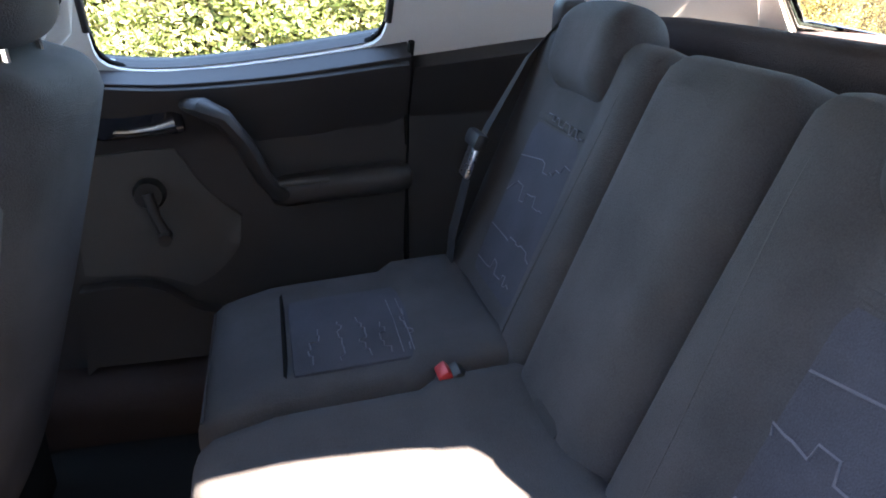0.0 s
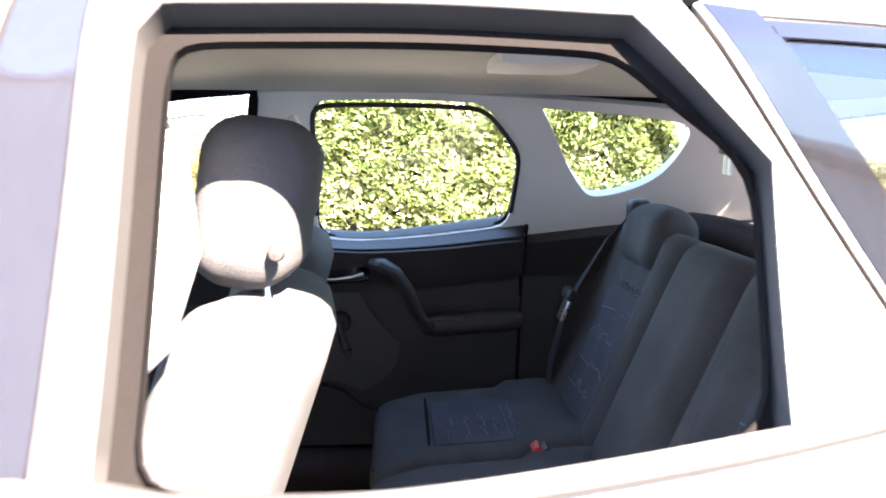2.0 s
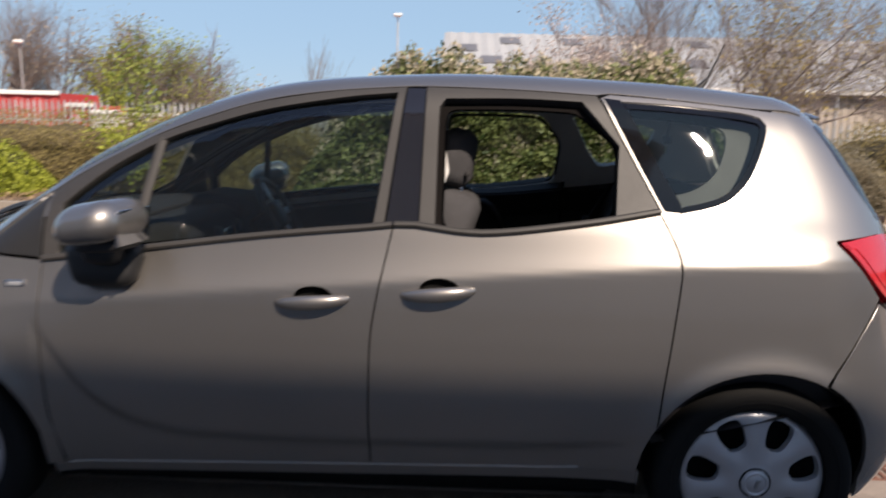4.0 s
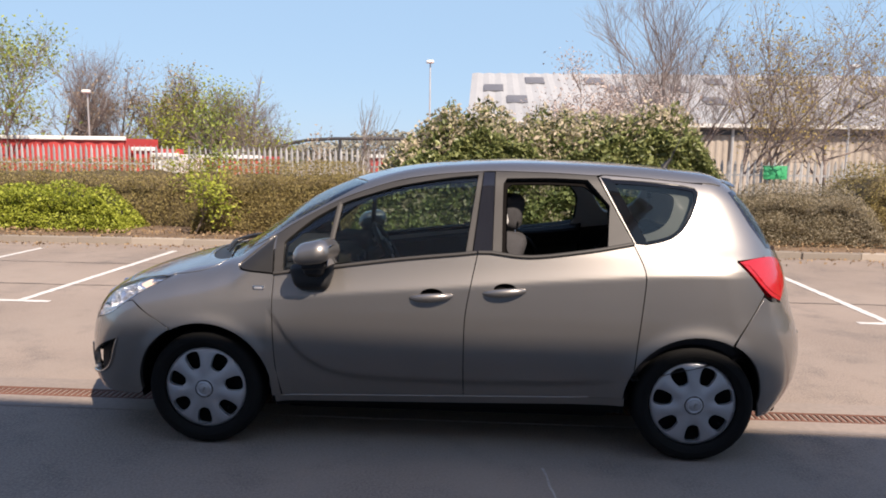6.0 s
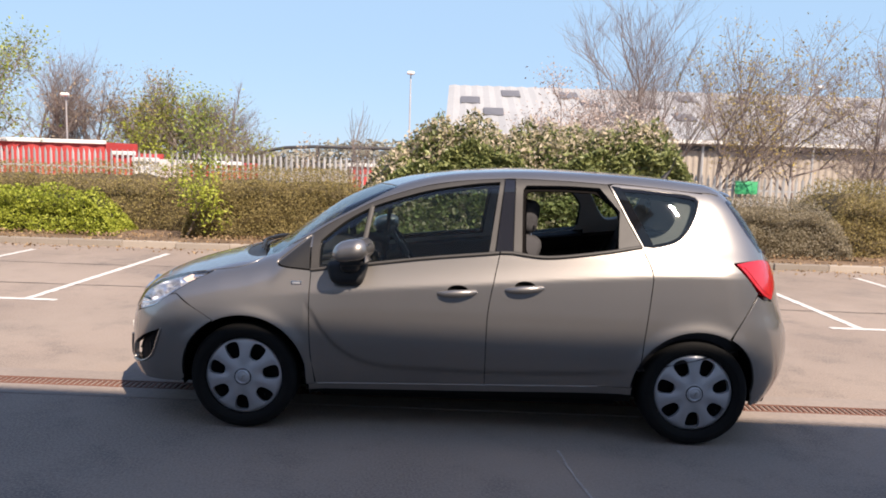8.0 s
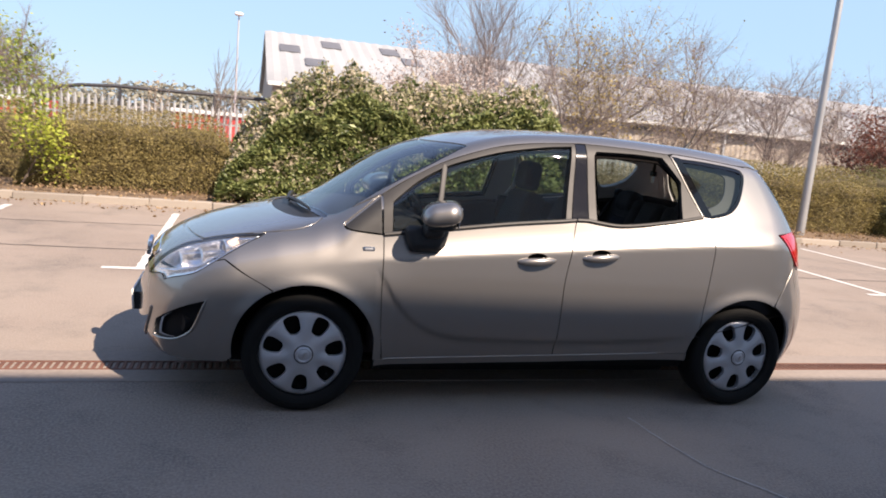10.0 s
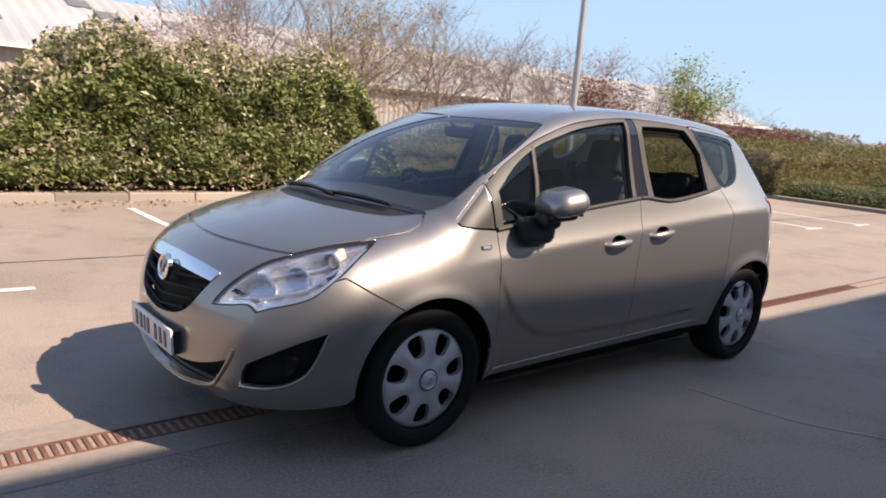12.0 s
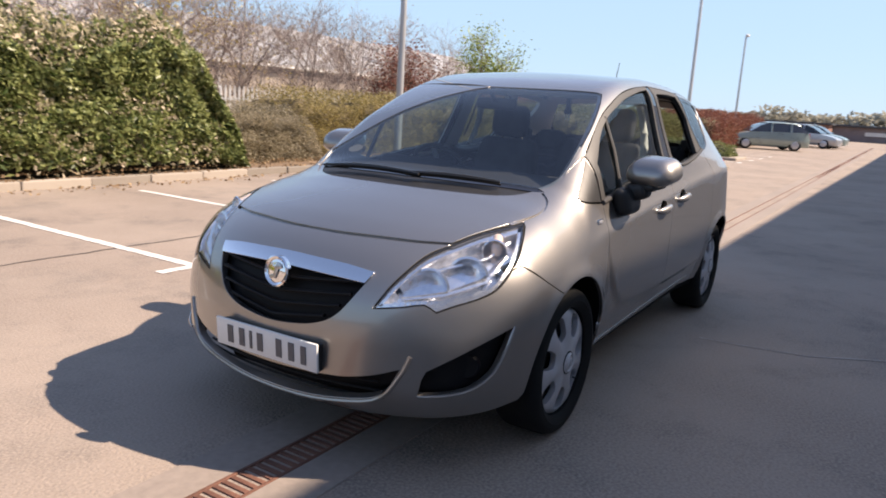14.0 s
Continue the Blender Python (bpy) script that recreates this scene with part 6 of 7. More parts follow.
# underbody, dark shell behind the gaps, wipers, aerial
panel("inner_shell", "side", outline([(-1.80, .80), (-1.2, .97), (.0, 1.03), (1.2, 1.08), (1.66, .98)], [(1.66, .98), (1.72, .5)], [(1.72, .5)] + arc(*ARCH_R, .40, 15, 170), [(.90, .22), (-.90, .20)], arc(*ARCH_F, .40, 10, 168), [(-1.75, .5), (-1.80, .80)]), UNDER, car, gap=0, lift=-.026, depth=0, spacing=.06)
panel("inner_shell", "side", outline([(-1.80, .80), (-1.2, .97), (.0, 1.03), (1.2, 1.08), (1.66, .98)], [(1.66, .98), (1.72, .5)], [(1.72, .5)] + arc(*ARCH_R, .40, 15, 170), [(.90, .22), (-.90, .20)], arc(*ARCH_F, .40, 10, 168), [(-1.75, .5), (-1.80, .80)]), UNDER, car, gap=0, lift=-.026, depth=0, spacing=.06, mirror=True)
# sill_floor is added to block daylight and keep the ground below dark
for name, size, at in (("underbody", (3.8, 1.06, .12), (-.02, 0, .23)), ("sill_floor", (1.80, 1.46, .10), (0, 0, .232)), ("rear_valance", (.30, 1.2, .10), (1.68, 0, .31)), ("engine_tray", (.9, .8, .5), (-1.55, 0, .5))):
    part(name, box(size, pose(*at), .03), UNDER, car)


def wiper(y0, y1, x0, x1):
    t = np.linspace(0, 1, 14)
    pts = laid(np.stack([x0 + (x1 - x0) * t, y0 + (y1 - y0) * t], 1), "top")
    w = part("wiper", rod(pts + [0, 0, .022], [.006 + .005 * math.sin(math.pi * k) for k in t], 6), BLACK_PLASTIC, car)
    part("blade", rod(pts + [.012, 0, .010], .005, 6), RUBBER, w)


wiper(.52, -.10, -1.33, -1.405)
wiper(-.02, -.46, -1.40, -1.31)
top = laid(np.array([(1.30, 0)]), "top")[0]
ant = part("aerial", rod([top + [0, 0, -.004], top + [.015, 0, .02], top + [.04, 0, .05]], [.022, .014, .008], 10), BLACK_PLASTIC, car)
part("mast", rod([top + [.038, 0, .045], top + [.10, 0, .19]], [.004, .0022], 8), BLACK_PLASTIC, ant)


# ---- the car: inside ----
def trim(name, loop, mat, parent, label="", lift=-.045, mirror=False, holes=(), depth=-.03, mode="side", spacing=.045, gap=0.0):
    return panel(name, mode, loop, mat, parent, label, lift=lift, mirror=mirror, holes=holes, depth=depth, spacing=spacing, gap=gap, inward=True)


def softened(loop, turns):
    """A loop whose corners are rounded."""
    q = np.asarray(loop, float)
    for _ in range(turns):
        q = (np.roll(q, 1, 0) + 2 * q + np.roll(q, -1, 0)) / 4
    return q


def inset_open(g):
    """The rear window's opening drawn in at its sides and top, its sill as it is."""
    q = shrunk(REAR_OPEN, g)
    sill = (REAR_OPEN[:, 1] < 1.16) & (REAR_OPEN[:, 0] > .30) & (REAR_OPEN[:, 0] < .86)
    q[sill, 1] = REAR_OPEN[sill, 1] - .004
    return q


QUARTER_REVEAL = softened(shrunk(QUARTER_GLASS, .026), 10)
QUARTER_REVEAL[:, 1] += .040 * eased((1.33 - QUARTER_REVEAL[:, 1]) / .18)
QUARTER_REVEAL_NEAR = np.stack([.90 + (QUARTER_REVEAL[:, 0] - .90) * .80, QUARTER_REVEAL[:, 1]], 1)
def near_channel():
    """The felt shows along the front and the top of the open window, hardly at its rear edge."""
    q, slim = inset_open(.026), inset_open(.004)
    back = eased((q[:, 0] - .76) / .08)[:, None]
    return softened(q * (1 - back) + slim * back, 4)


SEAL_RUBBER = surface("soft_black_rubber", (.013, .012, .013), .7, 0, .2, 5, 200, .1)
LINER_LOOP = outline([(-.56, 0), (-.52, -.25), (-.44, -.46), (-.30, -.565)], [(-.30, -.565), (.4, -.60), (1.0, -.57), (1.45, -.49)], [(1.45, -.49), (1.52, -.25), (1.54, 0)], [(1.54, 0), (1.52, .25), (1.45, .49)], [(1.45, .49), (1.0, .57), (.4, .60), (-.30, .565)], [(-.30, .565), (-.44, .46), (-.52, .25), (-.56, 0)])
liner = trim("headlining", LINER_LOOP, LINER, car, "pale grey fabric headlining", lift=-.055, mode="top", spacing=.06)
part("roof_lamp", cushion((.17, .22, .03), .012, pose(.78, 0, 1.498), 4), TRIM_PALE, liner)
part("grab_handle", rod([(-.30, .56, 1.46), (-.26, .535, 1.425), (-.14, .53, 1.435), (-.08, .555, 1.475)], .011, 8), TRIM_PALE, liner)
UPPER = outline([(-.88, 1.10), (-.60, 1.31), (-.29, 1.44), (.0, 1.485), (.4, 1.505), (.8, 1.497), (1.2, 1.475), (1.46, 1.445)], [(1.46, 1.445), (1.53, 1.37), (1.63, 1.20), (1.67, 1.12)], [(1.67, 1.12), (1.3, 1.10), (.985, 1.10), (.6, 1.06), (.40, 1.05), (.2, 1.06), (-.4, .99), (-.88, .93)], [(-.88, .93), (-.88, 1.10)])
for mirror in (False, True):
    s = 1 if mirror else -1
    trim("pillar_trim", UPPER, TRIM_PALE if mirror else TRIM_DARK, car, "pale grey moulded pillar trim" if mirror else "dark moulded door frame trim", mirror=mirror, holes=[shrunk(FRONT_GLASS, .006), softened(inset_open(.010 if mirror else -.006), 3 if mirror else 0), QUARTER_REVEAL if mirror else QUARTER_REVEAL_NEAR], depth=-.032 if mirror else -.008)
    trim("felt_channel", shrunk(REAR_OPEN, -.006), SOFT_SEAL, car, "dark grey felt window channel", lift=-.034, mirror=mirror, holes=[softened(inset_open(.012), 5) if mirror else near_channel()], depth=-.012, spacing=.02)
    ring = softened(inset_open(.014 if mirror else .028), 4 if mirror else 8)
    on = laid(ring, "side")
    on = (on - skin_normal(on) * .066) * [1, -s, 1]
    if mirror:
        low = [k for k in range(len(ring)) if ring[k][1] < 1.17]
        upper = [k for k in range(len(ring)) if ring[k][1] >= 1.17]
        upper.sort(key=lambda k: (k - low[-1]) % len(ring))
        part("door_seal", rod(on[upper], .007, 10), SEAL_RUBBER, car, "soft black door seal with rounded corners")
    trim("door_seal", shrunk(FRONT_GLASS, -.016), SOFT_SEAL, car, "dark grey soft door seal", lift=-.050, mirror=mirror, holes=[shrunk(FRONT_GLASS, .008)], depth=-.03, spacing=.03)
    part("pillar_cover", rod([(.235, s * .600, 1.10), (.285, s * .592, 1.16), (.305, s * .575, 1.25), (.292, s * .555, 1.34), (.262, s * .535, 1.41)], [.014, .024, .026, .024, .014], 10, flat=.8), TRIM_PALE, car, "pale grey moulded belt pillar cover")
    # lower door trims
    rear_trim = trim("rear_door_trim", outline([(.225, 1.100), (.30, 1.092), (.42, 1.084), (.60, 1.098), (.80, 1.126), (.886, 1.138)], [(.886, 1.138), (.886, .9), (.875, .60), (.86, .40)], [(.86, .40), (.18, .36)], [(.18, .36), (.19, .7), (.225, 1.100)]), TRIM_DARK, car, "dark grey moulded rear door trim", lift=-.095, mirror=mirror, depth=-.07)
    trim("front_door_trim", outline([(-.88, .93), (-.4, .985), (.2, 1.055)], [(.2, 1.055), (.20, .36)], [(.20, .36), (-.86, .34)], [(-.86, .34), (-.88, .93)]), TRIM_DARK, car, "dark grey moulded front door trim", lift=-.095, mirror=mirror, depth=-.07)
    trim("quarter_trim", outline([(.896, 1.108), (1.25, 1.150), (1.62, 1.165)], [(1.62, 1.165), (1.66, .6)], [(1.66, .6), (1.0, .42)], [(1.0, .42), (.885, .60), (.896, 1.108)]), TRIM_DARK, car, "dark grey load bay side trim", lift=-.085, mirror=mirror, depth=-.05)
    # the rear door's pieces: cap, insert, bin, armrest, pull, handle, window winder
    trim("sill_cap", outline([(.23, 1.094), (.42, 1.078), (.60, 1.092), (.80, 1.120), (.880, 1.130)], [(.880, 1.130), (.880, 1.026)], [(.880, 1.026), (.74, .992), (.62, .966), (.575, .972), (.50, 1.022), (.40, 1.026), (.23, 1.032)], [(.23, 1.032), (.23, 1.094)]), TRIM_DARK, rear_trim, lift=-.108, mirror=mirror, depth=-.02)
    trim("insert", outline([(.215, .925), (.33, .930), (.415, .925)], [(.415, .925), (.45, .86), (.484, .813), (.530, .770)], [(.530, .770), (.52, .70), (.467, .640), (.42, .615)], [(.42, .615), (.35, .645), (.24, .655), (.21, .66)], [(.21, .66), (.215, .925)]), TRIM_MID, rear_trim, "mid grey cloth insert", lift=-.104, mirror=mirror, depth=-.012, spacing=.03)
    trim("door_bin", outline([(.20, .635), (.30, .640), (.36, .625), (.43, .570), (.55, .545), (.76, .53)], [(.76, .53), (.78, .42)], [(.78, .42), (.19, .40)], [(.19, .40), (.20, .635)]), TRIM_DARK, rear_trim, lift=-.135, mirror=mirror, depth=-.05)
    inner = lambda x, z, d: (x, s * (abs(float(laid(np.array([(x, z)]), "side")[0][1])) - d), z)
    part("armrest", cushion((.30, .075, .060), .026, pose(.745, inner(.75, .83, .122)[1], .828, 0, -4), 8), TRIM_DARK, rear_trim)
    part("armrest_trim", rod([inner(.605, .846, .160), inner(.66, .849, .166), inner(.715, .850, .160)], .006, 8), TRIM_MID, rear_trim)
    part("pull_handle", rod([inner(.455, 1.012, .112), inner(.485, 1.010, .145), inner(.520, .990, .158), inner(.555, .935, .163), inner(.585, .865, .160), inner(.612, .825, .150), inner(.65, .812, .120)], [.018, .026, .027, .025, .023, .021, .018], 10, flat=.75), TRIM_DARK, rear_trim)
    part("handle_cup", cushion((.165, .02, .060), .010, pose(.365, inner(.365, .98, .112)[1], .980, 0, -4), 8), GLOSS_BLACK, rear_trim)
    part("inner_handle", rod([inner(.310, .962, .118), inner(.345, .962, .130), inner(.395, .968, .136), inner(.432, .976, .130)], [.008, .009, .012, .018], 10, flat=.8), CHROME, rear_trim, "bright metal door handle")
    wy = inner(.37, .79, .114)[1]
    part("winder_boss", lathe([(.0001, -.018), (.026, -.018), (.032, -.004), (.032, .012)], pose(.361, wy, .830, 0, 0, 180 if s < 0 else 0), 20), BLACK_PLASTIC, rear_trim)
    part("window_winder", rod([(.361, wy - s * .018, .835), (.370, wy - s * .026, .790), (.384, wy - s * .028, .750)], [.013, .012, .015], 10, flat=.8), TRIM_DARK, rear_trim, "dark window winder")
    part("winder_knob", rod([(.384, wy - s * .024, .748), (.386, wy - s * .054, .746)], [.015, .013], 10), TRIM_DARK, rear_trim)
    gap_pts = [inner(.889, z, .088) for z in (.62, .75, .88, 1.0, 1.12)]
    part("door_gap", rod(gap_pts, .007, 6), UNDER, car)
    # belts of the outer rear seats
    belt_pts = [(1.17, s * .60, 1.165), (1.09, s * .585, 1.10), (1.01, s * .575, .97), (.975, s * .57, .89), (.945, s * .575, .76), (.935, s * .585, .62)]
    belt = part("seat_belt", rod(belt_pts, .024, 8, flat=.10, up=(1, 0, .6)), BELT, car, "black seat belt with a metal tongue")
    part("tongue", box((.012, .05, .062), pose(.975, s * .568, .908, 0, 20), .005), STEEL, belt)
    part("stopper", box((.028, .075, .034), pose(.990, s * .572, .950, 0, 22), .01), BLACK_PLASTIC, belt)
    part("belt_guide", cushion((.06, .06, .09), .02, pose(1.18, s * .61, 1.16), 4), TRIM_DARK, belt)

# the middle belt hangs from the roof at the back
mid_belt = part("ceiling_belt", merge(cushion((.10, .12, .03), .012, pose(1.30, .34, 1.466), 4), rod([(1.30, .34, 1.465), (1.298, .34, 1.40), (1.295, .34, 1.36)], .022, 8, flat=.12, up=(1, 0, 0))), BELT, car, "black roof-mounted seat belt with a steel tongue")
part("clasp", box((.03, .06, .04), pose(1.295, .34, 1.352), .008), BLACK_PLASTIC, mid_belt)
part("tongue", merge(box((.006, .012, .05), pose(1.295, .328, 1.31)), box((.006, .012, .05), pose(1.295, .352, 1.31))), STEEL, mid_belt)

trim("tailgate_trim", shrunk(GATE, -.055), TRIM_PALE, car, "pale grey tailgate trim", lift=-.035, mode="rear", holes=[shrunk(REAR_GLASS, -.004)], depth=-.03)
for y in (-.70, .70):
    part("sill_carpet", cushion((1.9, .16, .16), .04, pose(-.02, y, .37), 6), CARPET, car)
# dark inner roof rails behind the roof seams
for mirror in (False, True):
    trim("roof_rail", outline([(-.60, 1.30), (-.29, 1.428), (.0, 1.472), (.4, 1.492), (.8, 1.490), (1.2, 1.472), (1.46, 1.445)], [(1.46, 1.445), (1.46, 1.505), (1.2, 1.53), (.8, 1.545), (.4, 1.55), (.0, 1.53), (-.29, 1.49), (-.60, 1.37)], [(-.60, 1.37), (-.60, 1.30)]), UNDER, car, lift=-.024, mirror=mirror, depth=0)

# floor, load bay, parcel shelf
floor_pan = part("floor_carpet", merge(box((2.35, 1.40, .04), pose(-.05, 0, .30), .01), box((.25, 1.36, .30), pose(.72, 0, .42), .03), box((.9, 1.2, .04), pose(1.45, 0, .50), .01)), CARPET, car, "dark fitted carpet")
part("floor_tunnel", cushion((1.5, .22, .14), .05, pose(-.35, 0, .36), 6), CARPET, floor_pan)
part("floor_mat", box((.42, .50, .012), pose(.22, .42, .328), .005), RUBBER, floor_pan)
shelf = part("parcel_shelf", cushion((.46, 1.14, .035), .015, pose(1.56, 0, 1.125), 6), CARPET, car, "dark carpeted parcel shelf")
part("shelf_edge", cushion((.07, 1.20, .075), .03, pose(1.32, 0, 1.142), 6), CARPET, shelf)


# rear seats: three cushions, three backs, two headrests
def squab(y0, y1, label):
    w, c = y1 - y0, (y0 + y1) / 2

    def soft(p):
        u = (p.y / (w / 2))
        return Vector((p.x, p.y, p.z - .014 * (1 - u * u) * (p.z > 0) - .02 * max(0, -p.x - .13) / .1 * (p.z > 0) + .018 * (p.x > .1) * (p.z > 0)))
    return part("seat_cushion", cushion((.52, w - .006, .18), .042, pose(.725, c, .588, 0, -4), 16, soft), CLOTH, car, label)


LEAN = pose(1.097, 0, .872, 0, 22)


def seat_back(y0, y1, label, dip_at=0.0, dip_wide=.13, bolster=.020, thick=.15, h=.58):
    """A padded back: a shallow hollow where the insert lies, its sides left proud."""
    w, c = y1 - y0, (y0 + y1) / 2

    def soft(p):
        u = abs(p.y + c - dip_at)
        hollow = bolster * (1 - eased((u - dip_wide * .75) / (dip_wide * .55))) * (p.x < 0) * max(0, 1 - (abs(p.z) / (h / 2)) ** 6)
        return Vector((p.x + hollow, p.y * (1 - .05 * max(0, p.z) / h), p.z))
    return part("seat_backrest", cushion((thick, w - .005, h), .045, LEAN @ pose(0, c, 0), 20, soft), CLOTH, car, label)


def stitched(owner, m, pts, r=.0013):
    part("stitching", rod([m @ Vector(p) for p in pts], r, 4), STITCH, owner)


def skyline(rnd, n, dy, dz):
    """A zigzag like a row of roofs."""
    pts, y, z = [], 0.0, 0.0
    for i in range(n):
        z = rnd.uniform(-dz, dz)
        pts.append((y, z))
        y += dy * rnd.uniform(.35, 1.2)
        pts.append((y, z + rnd.uniform(-.2, .2) * dz))
        y += dy * rnd.uniform(.0, .35)
    return pts


def saddle(p):
    """The headrest's front lobe hangs over the seat back; its back is cut away below."""
    k = max(0, min(1, (p.x + .010) / .05))
    return Vector((p.x - .014 * (abs(p.y) / .12) ** 2, p.y * (1 - .6 * max(0, p.z)), p.z + (.085 * k * k * (3 - 2 * k) if p.z < 0 else 0) * min(1, -p.z / .05) - .014 * (abs(p.y) / .12) ** 2 * (p.z > 0)))


rnd = random.Random(4)
for s, y0, y1 in ((1, .165, .632), (-1, -.632, -.108)):
    c, iw = s * .405, .25
    if s < 0:
        c = -.378
    sq = squab(.19 if s > 0 else -.635, .635 if s > 0 else -.195, "charcoal cloth rear seat cushion with stitched insert")
    sb = seat_back(y0, y1, "charcoal and slate blue cloth rear seat back", c, iw / 2)
    face = LEAN @ Matrix.Translation((-.055, 0, 0))
    part("insert", cushion((.026, iw, .335), .010, LEAN @ pose(-.0445, c, -.048), 10, lambda p: Vector((p.x, p.y * (1 - .25 * p.z), p.z))), CLOTH_BLUE, sb, "slate blue cloth insert")
    part("insert_band", cushion((.028, iw * .94, .017), .006, LEAN @ pose(-.0445, c, .124), 4), CLOTH, sb, "dark embroidered mark")
    fat = .0013 if s > 0 else .0019
    stitched(sb, face @ Matrix.Translation((-.0058, 0, 0)), [(0, c - iw * .42 + a, .125 + b) for a, b in skyline(rnd, 9, .021, .010)], fat)
    for k in range(4):
        z0, y00 = .055 - k * .07, c - iw * (.42 - .12 * (k % 2))
        stitched(sb, face @ Matrix.Translation((-.0028, 0, 0)), [(0, y00 + a, z0 + b) for a, b in skyline(rnd, 5 + k % 2, .026, .016)] + [(0, c + iw * .40, z0 - .012)], fat)
    inner_y = y0 if s > 0 else y1
    part("bolster_seam", rod([LEAN @ Vector((-.0735 + .02 * eased((abs(t) - .85) / .15), inner_y + s * .075 - s * .012 * math.sin(t * 2), t * .265)) for t in np.linspace(-1, 1, 16)], .0022, 5), TRIM_DARK, sb)
    part("cushion_insert", cushion((.245, iw + .02, .020), .009, pose(.735, c - s * .02, .6685, 0, -4), 8), CLOTH_BLUE, sq, "slate blue cloth insert")
    top_m = pose(.735, c - s * .02, .679, 0, -4)
    for k in range(5):
        stitched(sq, top_m, [(-.085 + k * .040 + b, a - iw * .46, .0002) for a, b in skyline(rnd, 5 + k % 3, .024, .010)])
    for k in range(3):
        stitched(sq, top_m, [(.055 + k * .018, -iw * .48, 0), (.057 + k * .018, 0, -.001), (.055 + k * .018, iw * .30, 0)], .0009)
    w = .40
    part("seam", rod([pose(.725, c, .588, 0, -4) @ Vector((-.118, t, .0785)) for t in np.linspace(-w * .42, w * .42, 9)], .0045, 5), UNDER, sq)
    part("front_seam", rod([pose(.725, c, .588, 0, -4) @ Vector((-.248, t, .052)) for t in np.linspace(-w * .46, w * .46, 9)], .0022, 5), TRIM_DARK, sq)
    hc = c - s * .008
    hr = part("headrest", cushion((.125, .25, .165), .055, LEAN @ pose(-.030, hc, .262, 0, -6), 16, saddle), CLOTH, car, "charcoal saddle-shaped rear headrest")
    for dy in (-.06, .06):
        part("headrest_post", rod([LEAN @ Vector((.02, hc + dy, .20)), LEAN @ Vector((.012, hc + dy, .28))], .006, 8), STEEL, hr)
mid = squab(-.19, .185, "charcoal cloth middle rear seat cushion")
mb = seat_back(-.105, .165, "charcoal cloth middle rear seat back", .04, .10, bolster=-.008, thick=.155)
part("fold_strap", cushion((.014, .085, .11), .005, LEAN @ pose(-.082, .02, -.235, 0, 10), 4), BELT, mb, "black webbing fold strap")
buckle = part("belt_buckle", box((.045, .040, .085), pose(.862, .165, .662, 0, -38), .008), BLACK_PLASTIC, car, "black belt buckle with a red button")
part("button", box((.020, .036, .020), pose(.833, .165, .696, 0, -38), .004), RED_PLASTIC, buckle)
near_buckle = part("belt_buckle", box((.045, .036, .085), pose(.895, .115, .645, 0, -25), .008), BLACK_PLASTIC, car, "black belt buckle beside the middle cushion")
part("button", box((.018, .026, .016), pose(.876, .115, .681, 0, -25), .004), BLACK_PLASTIC, near_buckle)


# front seats
def front_seat(y, dx, label, dz=0.0):
    lean = pose(.280 + dx, y, .835 + dz, 0, 18)

    def shell(p):
        u = abs(p.y) / .24
        return Vector((p.x - .035 * u * u * (1 if p.x < 0 else .6), p.y * (1 - .22 * max(0, p.z) / .33), p.z))
    back = part("front_seat_back", cushion((.15, .48, .70), .055, lean, 16, shell), CLOTH, car, label)
    for dy in (-.072, .072):
        part("headrest_post", rod([lean @ Vector((.0, dy, .31)), (.366 + dx, y + dy, 1.25 + dz)], .0065, 8), CHROME, back, "chrome headrest post")
        part("post_collar", cushion((.03, .034, .014), .006, lean @ pose(.01, dy, .335), 3), BLACK_PLASTIC, back)
    hr = part("front_headrest", cushion((.120, .250, .205), .05, pose(.362 + dx, y, 1.286 + dz, 0, 8), 14, lambda p: Vector((p.x + .02 * (abs(p.y) / .13) ** 2 * (-1), p.y * (1 - .3 * max(0, p.z)), p.z))), CLOTH, car, "charcoal front headrest on two chrome posts")
    part("button", lathe([(.0001, -.006), (.008, -.005), (.010, .002)], pose(.392 + dx, y + .120 * (-1 if y < 0 else 1), 1.235 + dz, 0, 0, 0 if y < 0 else 180), 16), TRIM_DARK, hr)
    part("seat_base", cushion((.54, .50, .17), .06, pose(-.02 + dx, y, .56, 0, -6), 12, lambda p: Vector((p.x, p.y, p.z - .025 * (1 - (p.y / .25) ** 2) * (p.z > 0)))), CLOTH, car, "charcoal cloth front seat cushion")
    part("seat_rail", box((.5, .40, .16), pose(-.02 + dx, y, .41), .02), UNDER, back)


front_seat(-.375, 0, "charcoal cloth front passenger seat back")
front_seat(.312, -.065, "charcoal cloth driver seat back", -.02)

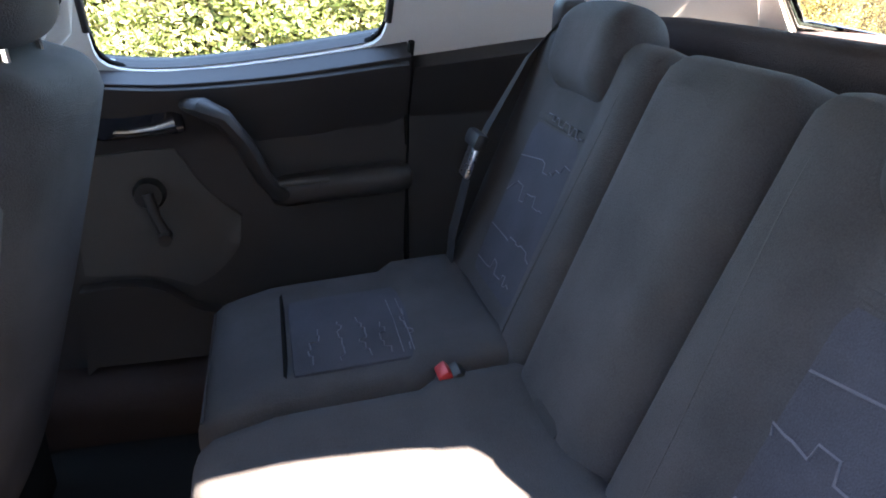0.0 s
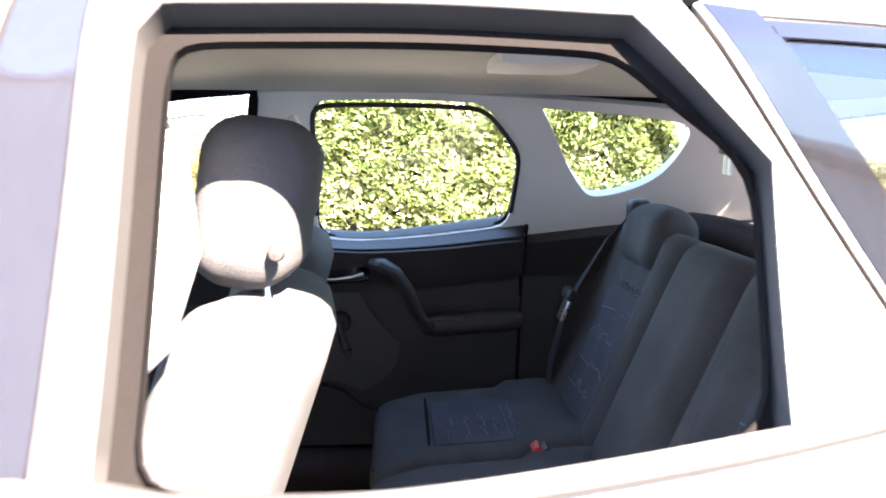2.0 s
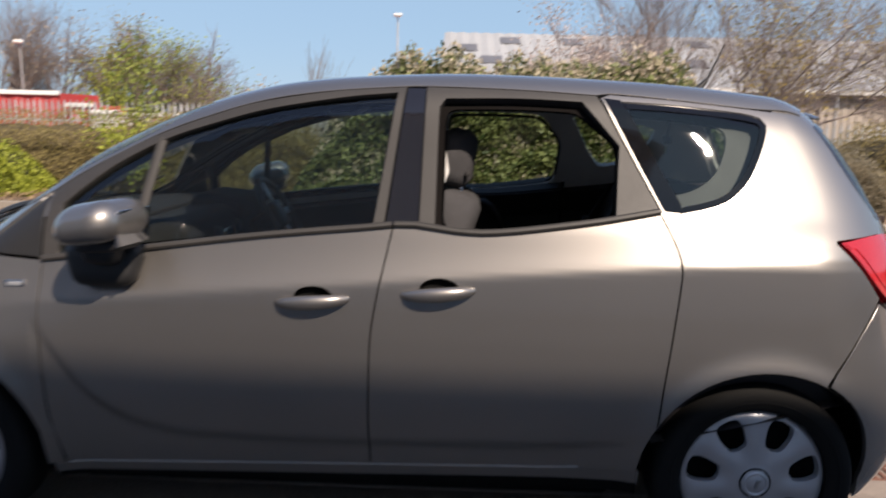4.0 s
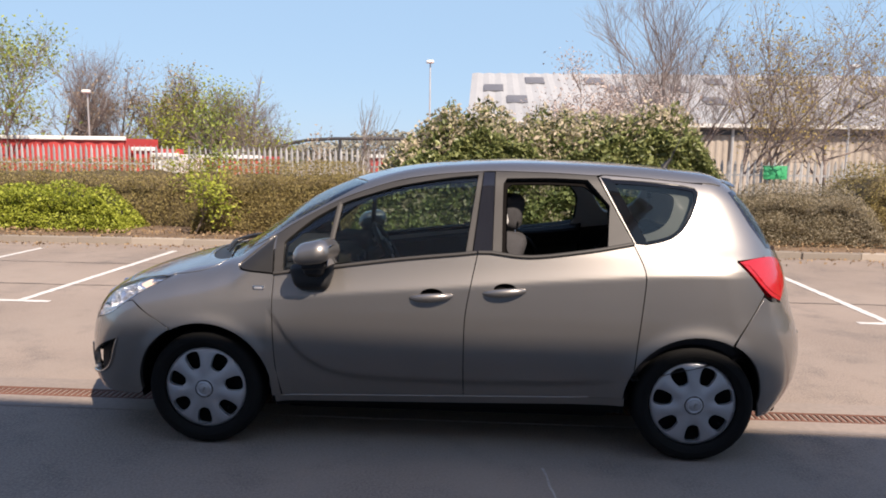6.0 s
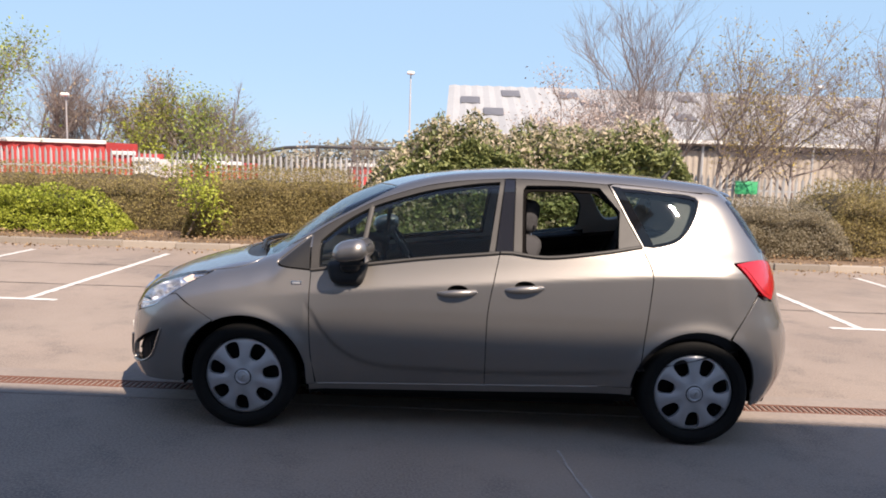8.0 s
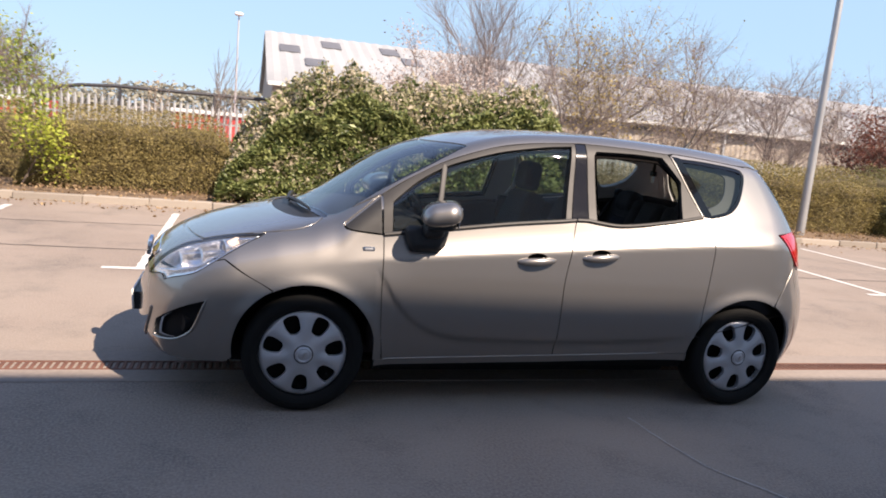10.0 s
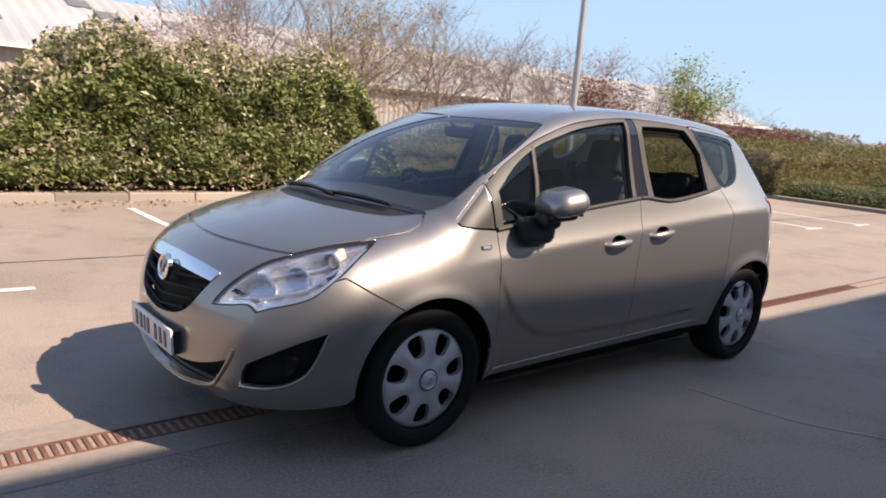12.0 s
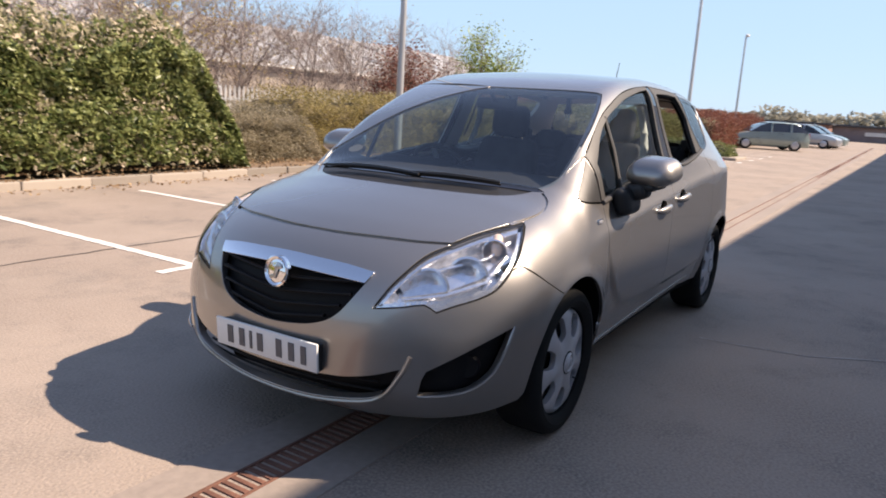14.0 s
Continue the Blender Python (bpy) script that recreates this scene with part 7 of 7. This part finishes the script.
# dashboard, wheel, mirror
DASH = surface("matt_dark_dashboard", (.018, .018, .020), .85, 0, .2, 5, 420, .3, spec=.15, distance=.001)
dash = part("dashboard", cushion((.52, 1.38, .30), .09, pose(-.86, 0, .86, 0, -6), 14, lambda p: Vector((p.x - .07 * (1 - (p.y / .7) ** 2) * (p.x < 0), p.y, p.z))), DASH, car, "dark grey moulded dashboard")
part("instrument_hood", cushion((.24, .40, .12), .05, pose(-.72, .37, 1.00, 0, 6), 8), DASH, dash)
part("centre_stack", cushion((.16, .30, .46), .04, pose(-.62, 0, .74, 0, -18), 8), GLOSS_BLACK, dash)
part("dash_top", cushion((.40, 1.30, .03), .012, pose(-1.05, 0, 1.005, 0, -4), 6), DASH, dash)
for y in (-.45, -.12, .12, .60):
    part("air_vent", lathe([(.0001, -.01), (.03, -.012), (.038, -.008), (.042, .01)], pose(-.605, y, .93, 0, 0, 90), 20), BLACK_PLASTIC, dash)
wm = pose(-.475, .37, .965, 0, 59)
sw = part("steering_wheel", rod([wm @ Vector((.178 * math.cos(k * math.tau / 40), .178 * math.sin(k * math.tau / 40), 0)) for k in range(40)], .015, 10, True), BLACK_PLASTIC, car, "black steering wheel with silver spokes")
part("hub", cushion((.13, .13, .05), .022, wm @ pose(0, 0, -.01), 6), BLACK_PLASTIC, sw)
for a in (0, 180, 90):
    part("spoke", box((.11, .034, .012), wm @ pose(0, 0, 0, 0, 0, a) @ pose(.115, 0, -.004), .004), TRIM_SILVER, sw)
part("column", rod([wm @ Vector((0, 0, -.03)), wm @ Vector((0, 0, -.26))], .045, 12), TRIM_DARK, sw)
part("stalk", rod([wm @ Vector((0, .03, -.07)), wm @ Vector((.02, .20, -.05))], .008, 8), BLACK_PLASTIC, sw)
part("rear_view_mirror", cushion((.035, .24, .065), .016, pose(-.53, 0, 1.372, 0, -10), 6), BLACK_PLASTIC, car, "black rear-view mirror behind the windscreen")
part("mirror_arm", rod([(-.555, 0, 1.385), (-.60, 0, 1.425)], .012, 8), BLACK_PLASTIC, car)
disc_at = laid(np.array([(-1.12, .50)]), "top")[0]
part("windscreen_disc", lathe([(.0001, 0), (.030, 0), (.038, .001), (.038, .003), (.0001, .003)], pose(disc_at[0] + .012, disc_at[1], disc_at[2] - .012, 62, 0, 90), 28), TRIM_MID, car, "round paper disc on the windscreen")
part("gear_lever", rod([(-.42, -.02, .62), (-.40, -.02, .74)], [.012, .022], 10), BLACK_PLASTIC, car)
part("centre_console", cushion((.75, .20, .22), .04, pose(-.15, 0, .50), 6), TRIM_DARK, car)
